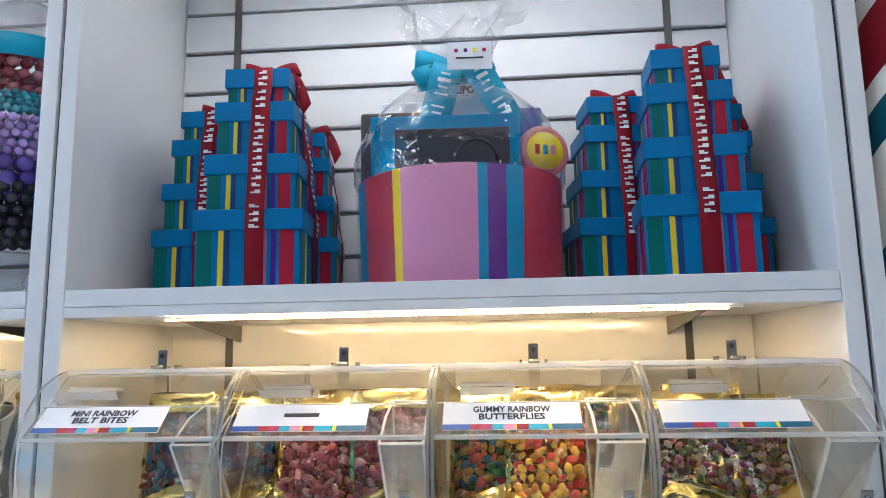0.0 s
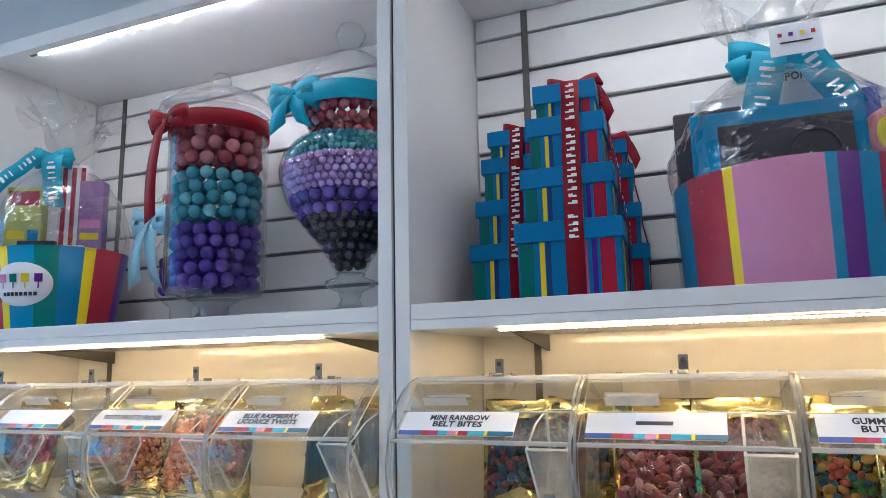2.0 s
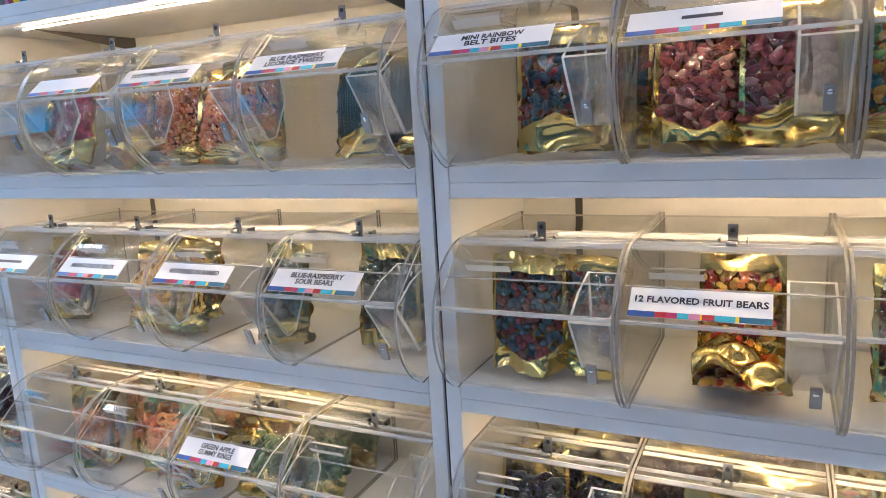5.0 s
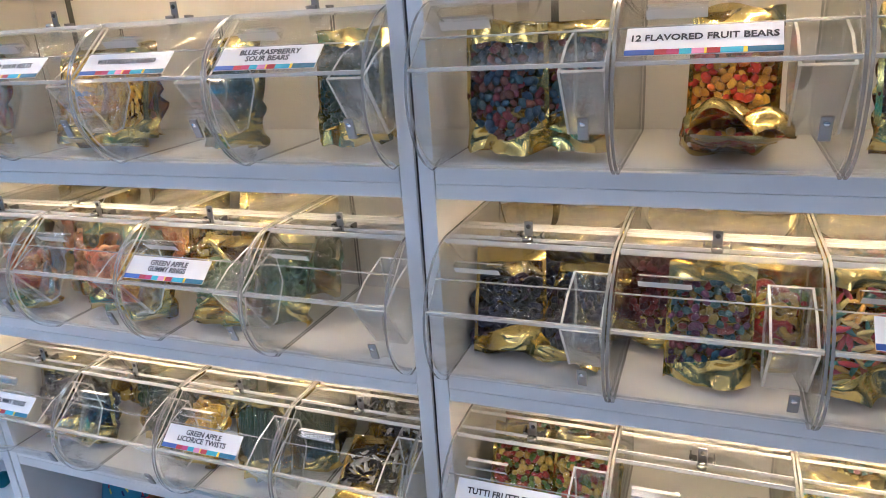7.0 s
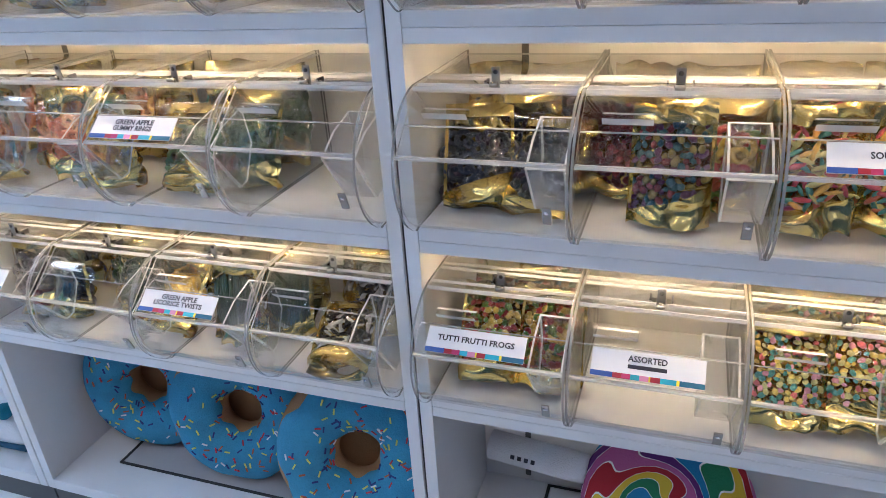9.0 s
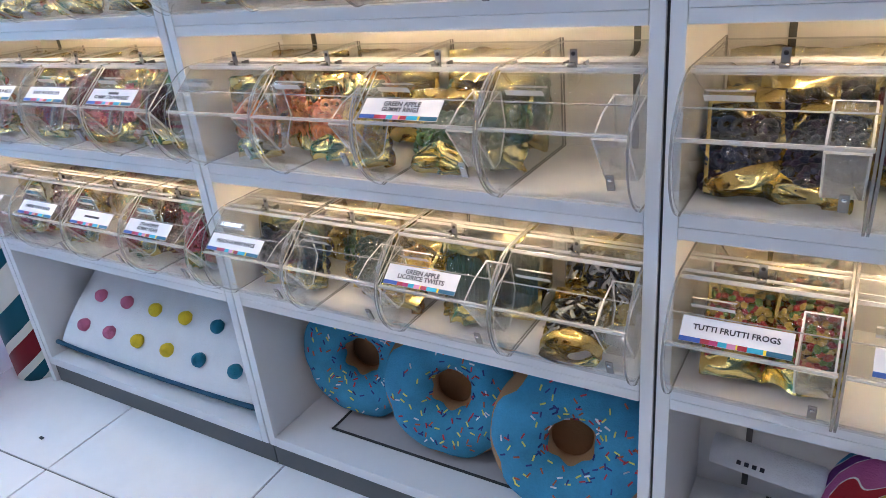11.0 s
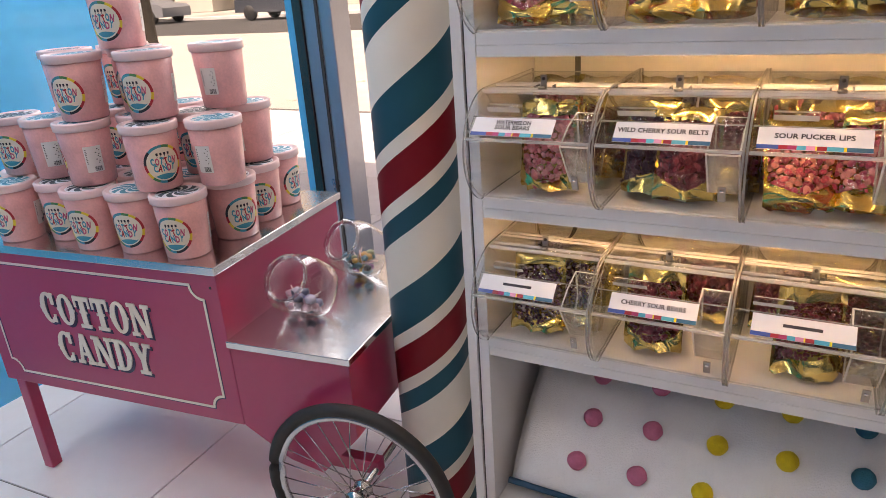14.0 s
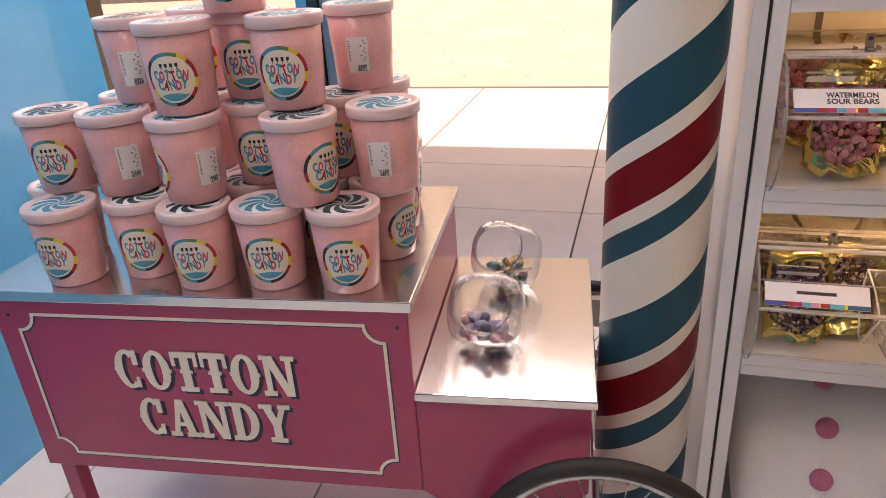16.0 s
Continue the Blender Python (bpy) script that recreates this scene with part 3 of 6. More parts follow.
    rv.matrix_basis = c.matrix_basis @ Matrix.Translation((0, -0.0036, 0.006)) @ Matrix.Rotation(radians(90), 4, "X")
    return e, p0, d, nrm, ang


BIN, _p0, _d, _nrm, _ang = bin_template()
CARD = boxed(0, 0.152, -0.0012, 0.0, 0.0, 0.040)
_cm = bpy.data.meshes.new("label_card")
CARD.to_mesh(_cm)
CARD.free()
STRIP = [(0.0, 0.20, (0.02, 0.08, 0.35)), (0.20, 0.28, RED), (0.28, 0.36, (0.4, 0.02, 0.12)), (0.36, 0.44, SKY), (0.44, 0.52, PINK), (0.52, 0.535, YEL), (0.535, 0.62, RED), (0.62, 0.76, SKY), (0.76, 0.785, YEL), (0.785, 1.0, (0.01, 0.12, 0.22))]
_smats = [mat("label_stripe", c, 0.4) for _, _, c in STRIP]
_sb = bmesh.new()
for _i, (_a, _b, _c) in enumerate(STRIP):
    box(_sb, 0.152 * _a, 0.152 * _b, -0.0015, -0.00125, 0.0, 0.0075, 0, _i)
_sm = bpy.data.meshes.new("colour_stripe")
_sb.to_mesh(_sm)
_sb.free()
for _m in _smats:
    _sm.materials.append(_m)


def label_on(e, lines, dx):
    """The name card in the lid: readable words as letters, trade names as plain bars ('#')."""
    c = meshed("label_card", _cm, M_CARD, e, "white name card with a coloured stripe")
    c.matrix_basis = Matrix.Translation(Vector((0.012 + dx, 0, 0)) + _p0 + _d * 0.004 + _nrm * 0.0032) @ Matrix.Rotation(_ang - math.pi / 2, 4, "X")
    meshed("colour_stripe", _sm, _smats, c)
    rows = [l for l in lines.split("\n") if l]
    for i, l in enumerate(rows):
        zc = 0.0238 + (len(rows) - 1) * 0.0055 - i * 0.011
        if l[0] == "#":
            w = 0.0058 * len(l)
            part("printed_bar", boxed(0.076 - w / 2, 0.076 + w / 2, -0.00155, -0.00125, zc - 0.0028, zc + 0.0028), M_INK, c)
        else:
            t = meshed("lettering", text_mesh(l, 0.0088, min(0.142, 0.0066 * len(l)), 0.0003), M_INK, c)
            t.location = (0.076, -0.0016, zc)


# ---- pouches of sweets ----
def pouch_parts(kind, cols, seed, W=0.112, H=0.165, D=0.05):
    """Foil pouch with a clear window: meshes of foil, film and the sweets behind the film."""
    rnd = random.Random(seed)
    foil, film, sweets = bmesh.new(), bmesh.new(), bmesh.new()
    NU, NV = 20, 24

    def at(u, v, side):
        t = D * (1 - v) ** 0.55 * (1 - abs(2 * u - 1) ** 3) * 0.5 + 0.0012
        x = (u - 0.5) * W * (1 - 0.05 * v)
        n = noise.noise(Vector((x * 15 + seed * 3.1, v * 2.6, side * 2.0 + seed)))
        fold = abs(noise.noise(Vector((x * 17 + v * 3.0 + seed * 5.7, v * 3.4 - x * 9.0, side * 3.0 + seed)))) - 0.2
        k = 0.014 if side > 0 else (0.012 if v < 0.25 else 0.0055)
        n += fold * (3.4 if v < edge_v(u) or side > 0 else 3.0 if v > 0.8 else 0.9)
        return Vector((x, side * t + k * n, v * H + 0.004 * n))

    def edge_v(u):
        return (0.08, 0.17, 0.10)[seed % 3] + (0.20 * abs(2 * u - 1) ** 1.3, 0.14 * (1 - abs(2 * u - 1)), 0.22 * u)[seed % 3]

    J0, J1 = 8, 21

    def row_v(u, j):
        e = edge_v(u)
        if j <= J0:
            return e * j / J0
        if j <= J1:
            return e + (0.85 - e) * (j - J0) / (J1 - J0)
        return 0.85 + 0.15 * (j - J1) / (NV - J1)

    for side in (-1, 1):
        for bm, pick in ((foil, False), (film, True)):
            vs = {}
            for i in range(NU):
                for j in range(NV):
                    win = side < 0 and J0 <= j < J1 and 0 < i < NU - 1
                    if win != pick:
                        continue
                    q = []
                    for a, b in ((i, j), (i + 1, j), (i + 1, j + 1), (i, j + 1)):
                        if (a, b) not in vs:
                            vs[(a, b)] = bm.verts.new(at(a / NU, row_v(a / NU, b), side))
                        q.append(vs[(a, b)])
                    f = bm.faces.new(q if side < 0 else q[::-1])
                    f.smooth = True
    # sweets
    def put(m, sub=1, r=1.0):
        bmesh.ops.create_icosphere(sweets, subdivisions=sub, radius=r, matrix=m)
    if kind == "sticks":
        n = 14
        for i in range(n):
            u = 0.10 + 0.80 * i / (n - 1)
            for j in range(2):
                p = at(u, 0.46 + 0.02 * rnd.random(), -1) + Vector((0, 0.006 + 0.006 * j, 0.002 * j))
                put(Matrix.Translation(p) @ Matrix.Rotation(rnd.uniform(-0.06, 0.06), 4, "Y") @ Matrix.Diagonal((0.0052, 0.0046, 0.062 - 0.03 * abs(2 * u - 1) ** 2, 1)), 2)
    else:
        size = {"beans": 0.0058, "bears": 0.0078, "rings": 0.0135, "worms": 0.0050, "belts": 0.0042, "bits": 0.0045}[kind]
        step = {"beans": 0.0098, "bears": 0.0108, "rings": 0.0175, "worms": 0.0120, "belts": 0.0098, "bits": 0.0075}[kind]
        z = 0.10 * H
        row = 0
        while z < (0.84 if kind not in ("rings",) else 0.72) * H:
            x = -0.43 * W + (row % 2) * step / 2
            while x < 0.43 * W:
                u, v = x / W + 0.5, z / H
                if edge_v(u) - 0.02 < v:
                    p = at(u, v, -1) + Vector((rnd.uniform(-0.3, 0.3) * step, 0.5 * size + 0.002 + rnd.uniform(0, 0.005), rnd.uniform(-0.3, 0.3) * step))
                    rot = Euler((rnd.uniform(-0.5, 0.5), rnd.uniform(0, 3.14), rnd.uniform(-0.5, 0.5))).to_matrix().to_4x4()
                    s = size * rnd.uniform(0.7, 1.3)
                    if kind == "rings":
                        pts = [p + rot @ Vector((0.72 * s * math.cos(a), 0, 0.72 * s * math.sin(a))) for a in [k * math.pi / 5 for k in range(10)]]
                        rg = tube(pts, 0.36 * s, 5, True)
                        tmp = bpy.data.meshes.new("t")
                        rg.to_mesh(tmp)
                        rg.free()
                        sweets.from_mesh(tmp)
                        bpy.data.meshes.remove(tmp)
                    elif kind in ("worms", "belts"):
                        put(Matrix.Translation(p) @ rot @ Matrix.Diagonal((s * (2.6 if kind == "worms" else 2.2), s * 0.7, s * (0.8 if kind == "worms" else 1.3), 1)), 1)
                    elif kind == "bears":
                        put(Matrix.Translation(p) @ rot @ Matrix.Diagonal((s * 0.72, s * 0.6, s, 1)), 1)
                    else:
                        put(Matrix.Translation(p) @ rot @ Matrix.Diagonal((s * 0.72, s * 0.72, s, 1)), 1)
                x += step
            z += step * 0.86
            row += 1
        for f in sweets.faces:
            f.smooth = True
    out = []
    for nm, bm in (("foil", foil), ("film", film), ("sweets", sweets)):
        me = bpy.data.meshes.new(nm)
        bm.to_mesh(me)
        bm.free()
        out.append(me)
    return out


C = {
    "bluered": [(0.05, 0.14, 0.22), (0.04, 0.10, 0.18), (0.30, 0.04, 0.05), (0.06, 0.16, 0.20), (0.28, 0.10, 0.06)],
    "redpink": [(0.22, 0.03, 0.05), (0.30, 0.06, 0.08), (0.16, 0.02, 0.035), (0.40, 0.18, 0.18), (0.25, 0.04, 0.04)],
    "mix": [(0.45, 0.05, 0.04), (0.05, 0.22, 0.05), (0.55, 0.30, 0.03), (0.03, 0.15, 0.20), (0.60, 0.12, 0.05)],
    "beans": [(0.45, 0.05, 0.06), (0.55, 0.20, 0.20), (0.10, 0.04, 0.05), (0.55, 0.45, 0.35), (0.30, 0.05, 0.15), (0.50, 0.30, 0.10), (0.12, 0.18, 0.06)],
    "fruit": [(0.75, 0.22, 0.03), (0.60, 0.05, 0.02), (0.80, 0.45, 0.05), (0.55, 0.28, 0.03)],
    "darkred": [(0.20, 0.02, 0.03), (0.28, 0.03, 0.04), (0.12, 0.015, 0.03)],
    "navy": [(0.02, 0.025, 0.06), (0.03, 0.04, 0.09), (0.06, 0.03, 0.07), (0.04, 0.05, 0.06)],
    "tealmix": [(0.04, 0.16, 0.25), (0.08, 0.20, 0.22), (0.35, 0.06, 0.06), (0.40, 0.30, 0.08), (0.20, 0.06, 0.16)],
    "worms": [(0.60, 0.15, 0.08), (0.70, 0.40, 0.08), (0.10, 0.30, 0.25), (0.55, 0.08, 0.10), (0.65, 0.55, 0.20)],
    "frogs": [(0.65, 0.12, 0.05), (0.75, 0.50, 0.08), (0.20, 0.35, 0.06), (0.60, 0.05, 0.04)],
    "bright": [(0.78, 0.18, 0.18), (0.82, 0.62, 0.14), (0.14, 0.42, 0.40), (0.78, 0.36, 0.46), (0.66, 0.62, 0.26)],
    "orange": [(0.75, 0.25, 0.08), (0.80, 0.38, 0.14), (0.70, 0.18, 0.06)],
    "yellow": [(0.80, 0.50, 0.06), (0.85, 0.60, 0.15), (0.75, 0.40, 0.05)],
    "darkteal": [(0.02, 0.06, 0.08), (0.025, 0.075, 0.09)],
    "darkgreen": [(0.03, 0.08, 0.05), (0.05, 0.11, 0.07), (0.04, 0.09, 0.08)],
    "green": [(0.10, 0.22, 0.08), (0.16, 0.28, 0.12), (0.08, 0.16, 0.08)],
    "blackwhite": [(0.015, 0.015, 0.02), (0.02, 0.02, 0.025), (0.65, 0.65, 0.65)],
    "pinkbear": [(0.65, 0.20, 0.24), (0.70, 0.28, 0.32), (0.58, 0.15, 0.20)],
    "lips": [(0.60, 0.08, 0.14), (0.70, 0.22, 0.22), (0.45, 0.04, 0.10)],
    "plum": [(0.10, 0.03, 0.06), (0.14, 0.04, 0.08), (0.09, 0.025, 0.05)],
    "purplewhite": [(0.20, 0.05, 0.18), (0.55, 0.45, 0.52), (0.12, 0.03, 0.12)],
    "cherry": [(0.24, 0.03, 0.05), (0.30, 0.04, 0.07), (0.20, 0.02, 0.04)],
    "berry": [(0.45, 0.04, 0.07), (0.52, 0.06, 0.10), (0.38, 0.03, 0.06)],
    "peach": [(0.75, 0.35, 0.16), (0.70, 0.25, 0.10), (0.80, 0.45, 0.22)],
}
WORDS = {"bluered": "blue and red sour belts", "redpink": "red and pink wrapped rolls", "mix": "mixed gummy sweets", "beans": "mixed jelly beans", "fruit": "orange and red gummies",
         "darkred": "dark red gummies", "navy": "very dark gummies", "tealmix": "teal and red gummies", "worms": "bright sour gummies", "frogs": "red and yellow gummies",
         "bright": "brightly coloured sweets", "orange": "orange gummies", "yellow": "yellow gummies", "darkteal": "dark teal twists", "darkgreen": "dark green gummies", "green": "green gummy rings",
         "blackwhite": "black and white sweets", "pinkbear": "pink gummies", "lips": "red and pink gummies", "plum": "dark plum gummies", "purplewhite": "purple and white sweets",
         "cherry": "dark cherry gummies", "berry": "strawberry red gummies", "peach": "peach coloured rings"}
_CM, _POUCH = {}, {}


def pouch(kind, key, m, seed=0):
    if key not in _CM:
        _CM[key] = candy_mat("sweets_" + key, C[key], 0.28, 1.0 if key in ("orange", "yellow", "peach", "lips", "berry", "pinkbear", "fruit", "bright", "worms") else 0.85 if key in ("redpink", "cherry", "bright") else 0.62)
    k = (kind, key, seed % 2)
    if k not in _POUCH:
        _POUCH[k] = pouch_parts(kind, C[key], len(_POUCH) + 1)
    fo, fi, sw = _POUCH[k]
    e = thing("candy_pouch", m, "gold foil candy pouch of " + WORDS[key], "candy pouch", "candy pouches")
    meshed("foil", fo, M_GOLD, e, "crumpled gold foil")
    meshed("window", fi, M_FILM, e, "clear plastic window")
    tagged(meshed("sweets", sw, _CM[key], e), kind="stuff")
    return e


# (bay, row): four bins of (card words or None, card shift, pouches); a pouch is (kind, colours, x, y, tilt back, turn, lying)
STOCK = {
    (2, 1): [("MINI RAINBOW\nBELT BITES", 0, [("belts", "bluered", 0.135, 0.05, -8, 6, 0), ("belts", "bluered", 0.195, 0.09, -10, -8, 0)]),
             ("#######", 0, [("belts", "redpink", 0.075, 0.05, -22, 4, 0), ("belts", "redpink", 0.175, 0.05, -6, 10, 0), ("belts", "redpink", 0.10, 0.14, -14, 0, 0)]),
             ("GUMMY RAINBOW\nBUTTERFLIES", 0, [("bears", "mix", 0.06, 0.09, -8, -6, 0), ("bears", "fruit", 0.135, 0.045, -14, 3, 0), ("bears", "mix", 0.185, 0.12, -12, 8, 0)]),
             ("", 0, [("beans", "beans", 0.07, 0.055, -20, -8, 0), ("beans", "beans", 0.165, 0.05, -26, 10, 0), ("beans", "beans", 0.12, 0.14, -12, 2, 0)])],
    (2, 2): [(None, 0, [("bears", "bluered", 0.085, 0.05, -4, 4, 0), ("bears", "bluered", 0.165, 0.06, -10, -12, 0)]),
             ("12 FLAVORED FRUIT BEARS", 0, [("bears", "fruit", 0.125, 0.12, -4, 0, 0), ("bears", "fruit", 0.118, 0.115, 80, 6, 1)]),
             ("########", 0.02, [("bears", "darkred", 0.09, 0.05, -12, 4, 0), ("bears", "mix", 0.18, 0.09, -10, -6, 0)]),
             (None, 0, [("bears", "mix", 0.10, 0.08, -12, 4, 0)])],
    (2, 3): [(None, 0, [("rings", "navy", 0.075, 0.06, -34, 12, 0), ("bears", "navy", 0.16, 0.04, -44, -14, 0), ("rings", "navy", 0.13, 0.14, -12, 5, 0)]),
             (None, 0, [("bears", "tealmix", 0.115, 0.05, -4, 3, 0), ("rings", "frogs", 0.175, 0.10, -14, -8, 0), ("bears", "darkred", 0.04, 0.15, -10, 0, 0)]),
             ("SOUR WORMS", 0.03, [("worms", "worms", 0.06, 0.05, -10, 14, 0), ("worms", "worms", 0.165, 0.06, -8, -4, 0)]),
             (None, 0, [("worms", "worms", 0.10, 0.08, -12, 4, 0)])],
    (2, 4): [("TUTTI FRUTTI FROGS", 0.01, [("bears", "frogs", 0.09, 0.04, -30, 6, 0), ("bears", "frogs", 0.185, 0.05, -16, -8, 0), ("bears", "mix", 0.12, 0.13, -14, 2, 0)]),
             ("ASSORTED\n#########", 0.02, []),
             (None, 0, [("beans", "bright", 0.07, 0.04, -24, 4, 0), ("beans", "bright", 0.17, 0.05, -18, -6, 0), ("beans", "bright", 0.12, 0.14, -14, 0, 0)]),
             (None, 0, [("beans", "bright", 0.10, 0.06, -16, 4, 0)])],
    (1, 1): [(None, 0, [("bears", "berry", 0.16, 0.05, -18, 6, 0), ("bears", "redpink", 0.07, 0.10, -12, -4, 0)]),
             ("", 0, [("bits", "peach", 0.10, 0.09, -14, 4, 0), ("bits", "redpink", 0.12, 0.0, -62, -10, 1), ("bits", "orange", 0.20, 0.05, -12, 8, 0)]),
             ("TUTTI FRUTTI FROGS", -0.02, [("bits", "orange", 0.062, 0.05, -16, -4, 0), ("bits", "orange", 0.130, 0.07, -6, 12, 0)]),
             ("BLUE RASPBERRY\nLICORICE TWISTS", 0, [("sticks", "darkteal", 0.085, 0.09, -6, -20, 0), ("sticks", "darkteal", 0.150, 0.12, -6, -30, 0)])],
    (1, 2): [("#### SOUR BELTS", 0, [("belts", "berry", 0.08, 0.06, -10, 4, 0)]),
             ("MANGO SOUR BELTS", 0.0, [("belts", "yellow", 0.09, 0.05, -20, 8, 0), ("belts", "yellow", 0.17, 0.06, -14, -10, 0), ("belts", "peach", 0.12, 0.14, -10, 0, 0)]),
             ("WATERMELON RAMBO", 0.0, [("bears", "darkgreen", 0.165, 0.05, -10, -6, 0)]),
             ("BLUE-RASPBERRY\nSOUR BEARS", 0.0, [("bears", "darkgreen", 0.12, 0.09, -4, 4, 0), ("bears", "darkgreen", 0.19, 0.15, -8, 4, 0)])],
    (1, 3): [(None, 0, [("rings", "orange", 0.118, 0.035, -6, 4, 0), ("rings", "orange", 0.19, 0.11, -12, -10, 0)]),
             (None, 0, [("rings", "orange", 0.065, 0.06, -10, 10, 0), ("rings", "yellow", 0.165, 0.035, -8, -6, 0)]),
             ("GREEN APPLE\nGUMMY RINGS", 0.0, [("rings", "green", 0.085, 0.04, -40, 8, 0), ("rings", "green", 0.190, 0.08, -16, -14, 0), ("rings", "green", 0.12, 0.14, -10, 2, 0)]),
             (None, 0, [])],
    (1, 4): [("PEACH GUMMY RINGS", 0.0, [("rings", "navy", 0.08, 0.05, -12, 4, 0), ("rings", "navy", 0.165, 0.06, -10, -8, 0)]),
             (None, 0, [("rings", "darkgreen", 0.10, 0.08, -16, 2, 0), ("rings", "yellow", 0.185, 0.04, -40, -14, 0), ("rings", "green", 0.04, 0.13, -10, 4, 0)]),
             ("GREEN APPLE\nLICORICE TWISTS", 0.0, [("sticks", "darkgreen", 0.115, 0.05, -8, 2, 0), ("sticks", "darkgreen", 0.195, 0.10, -10, -4, 0)]),
             (None, 0, [("worms", "blackwhite", 0.115, -0.02, -72, 10, 1), ("worms", "blackwhite", 0.13, 0.14, -12, 0, 0)])],
    (0, 2): [(None, 0, [("bears", "lips", 0.08, 0.04, -22, 6, 0), ("bears", "cherry", 0.165, 0.05, -28, -8, 0)]),
             (None, 0, [("bears", "berry", 0.075, 0.04, -26, 6, 0), ("bears", "lips", 0.165, 0.06, -20, -4, 0)]),
             (None, 0, [("bears", "cherry", 0.08, 0.04, -22, -6, 0), ("bears", "mix", 0.165, 0.05, -26, 8, 0)]),
             (None, 0, [("bears", "plum", 0.08, 0.05, -18, 6, 0), ("bears", "plum", 0.17, 0.05, -22, -8, 0)])],
    (0, 3): [("WATERMELON\nSOUR BEARS", 0.0, [("bears", "pinkbear", 0.115, 0.05, -5, 2, 0), ("bears", "darkred", 0.20, 0.15, -8, 0, 0)]),
             ("WILD CHERRY SOUR BELTS", 0.02, [("belts", "plum", 0.07, 0.07, -10, -4, 0), ("belts", "cherry", 0.135, 0.035, -22, 4, 0), ("belts", "cherry", 0.195, 0.10, -12, 10, 0)]),
             ("SOUR PUCKER LIPS", 0.0, [("bears", "lips", 0.08, 0.04, -40, 10, 0), ("bears", "lips", 0.17, 0.05, -26, -12, 0), ("bears", "pinkbear", 0.12, 0.14, -10, 2, 0)]),
             ("######\nGUMMY STRAWBERRIES", 0.01, [("bears", "plum", 0.075, 0.05, -12, 6, 0), ("bears", "plum", 0.155, 0.06, -6, -4, 0)])],
    (0, 4): [("##########", 0.0, [("bits", "purplewhite", 0.09, 0.04, -14, 4, 0), ("bits", "purplewhite", 0.165, 0.08, -16, -8, 0)]),
             ("CHERRY SOUR BEARS", 0.02, [("bears", "cherry", 0.09, 0.05, -6, 2, 0)]),
             ("##########", 0.02, [("bits", "cherry", 0.12, 0.05, -6, 4, 0), ("bits", "darkred", 0.195, 0.09, -14, -6, 0)]),
             ("STRAWBERRY\nGUMMY BEARS", 0.0, [("bears", "berry", 0.105, 0.05, -6, 3, 0), ("bears", "berry", 0.20, 0.06, -12, -10, 0), ("bears", "cherry", 0.04, 0.13, -10, 0, 0)])],
}
_first = True
for (_bay, _row), _bins in STOCK.items():
    for _i, (_words, _dx, _bags) in enumerate(_bins):
        _x, _z = BAYS[_bay][0] + 0.001 + _i * 0.2372, TOPS[_row]
        _m = pose(_x, Y0, _z)
        if _first:
            BIN.matrix_world = _m
            _bin, _first = BIN, False
            TEMPLATE_KIDS = list(BIN.children)
        else:
            _bin = thing("candy_bin", _m, BIN["label"], "candy bin", "acrylic candy bins")
            for _k in TEMPLATE_KIDS:
                _o = _k.copy()
                scene.collection.objects.link(_o)
                _o.parent = _bin
                for _k2 in _k.children:
                    if _k2.name.split(".")[0] in ("label_card",):
                        continue
                    _o2 = _k2.copy()
                    scene.collection.objects.link(_o2)
                    _o2.parent = _o
        if _words is not None:
            label_on(_bin, _words, _dx)
        if _bags and _row > 2 and (_bay, _row, _i) not in ((1, 3, 3), (2, 4, 1)):
            _q = random.Random(_bay * 100 + _row * 10 + _i)
            _bags = _bags + [(_bags[0][0], _bags[0][1], 0.068 + _q.uniform(-0.006, 0.006), 0.205, -9 - _q.uniform(0, 6), _q.uniform(-5, 5), 0),
                             (_bags[-1][0], _bags[-1][1], 0.172 + _q.uniform(-0.006, 0.006), 0.200, -9 - _q.uniform(0, 8), _q.uniform(-5, 5), 0)]
        for _n, (_kind, _key, _px, _py, _tilt, _turn, _lie) in enumerate(_bags):
            _pm = pose(_x + _px, Y0 + _py + 0.012, _z + 0.012 + (0.012 if _lie else 0.0), _tilt, 0, _turn)
            if _py > 0.19:
                _pm = _pm @ pose(0, 0, 0, 0, 0, 180 if _n % 2 else 0) @ Matrix.Diagonal((1.0, 0.8, 1.13, 1))
            pouch(_kind, _key, _pm, _n)

# ---- shared small shapes ----
def ribbon_loop(bm, c, dx, dz, w, th, turn, n=14):
    """One loop of a bow: a flat band that goes out and comes back."""
    m = Matrix.Translation(c) @ Matrix.Rotation(turn, 4, "Y")
    prev = None
    for i in range(n + 1):
        a = 2 * math.pi * i / n
        x, y = dx * (1 - math.cos(a)) / 2, -dz * math.sin(a)
        ww = w * (0.5 + 0.5 * (1 - math.cos(a)) / 2)
        row = [bm.verts.new(m @ Vector((x, y, -ww / 2))), bm.verts.new(m @ Vector((x * 0.92, y, ww / 2)))]
        if prev:
            bm.faces.new((prev[0], prev[1], row[1], row[0]))
        prev = row


def solid(bm, th):
    bmesh.ops.recalc_face_normals(bm, faces=bm.faces)
    bmesh.ops.solidify(bm, geom=list(bm.faces), thickness=th)
    return smooth(bm)


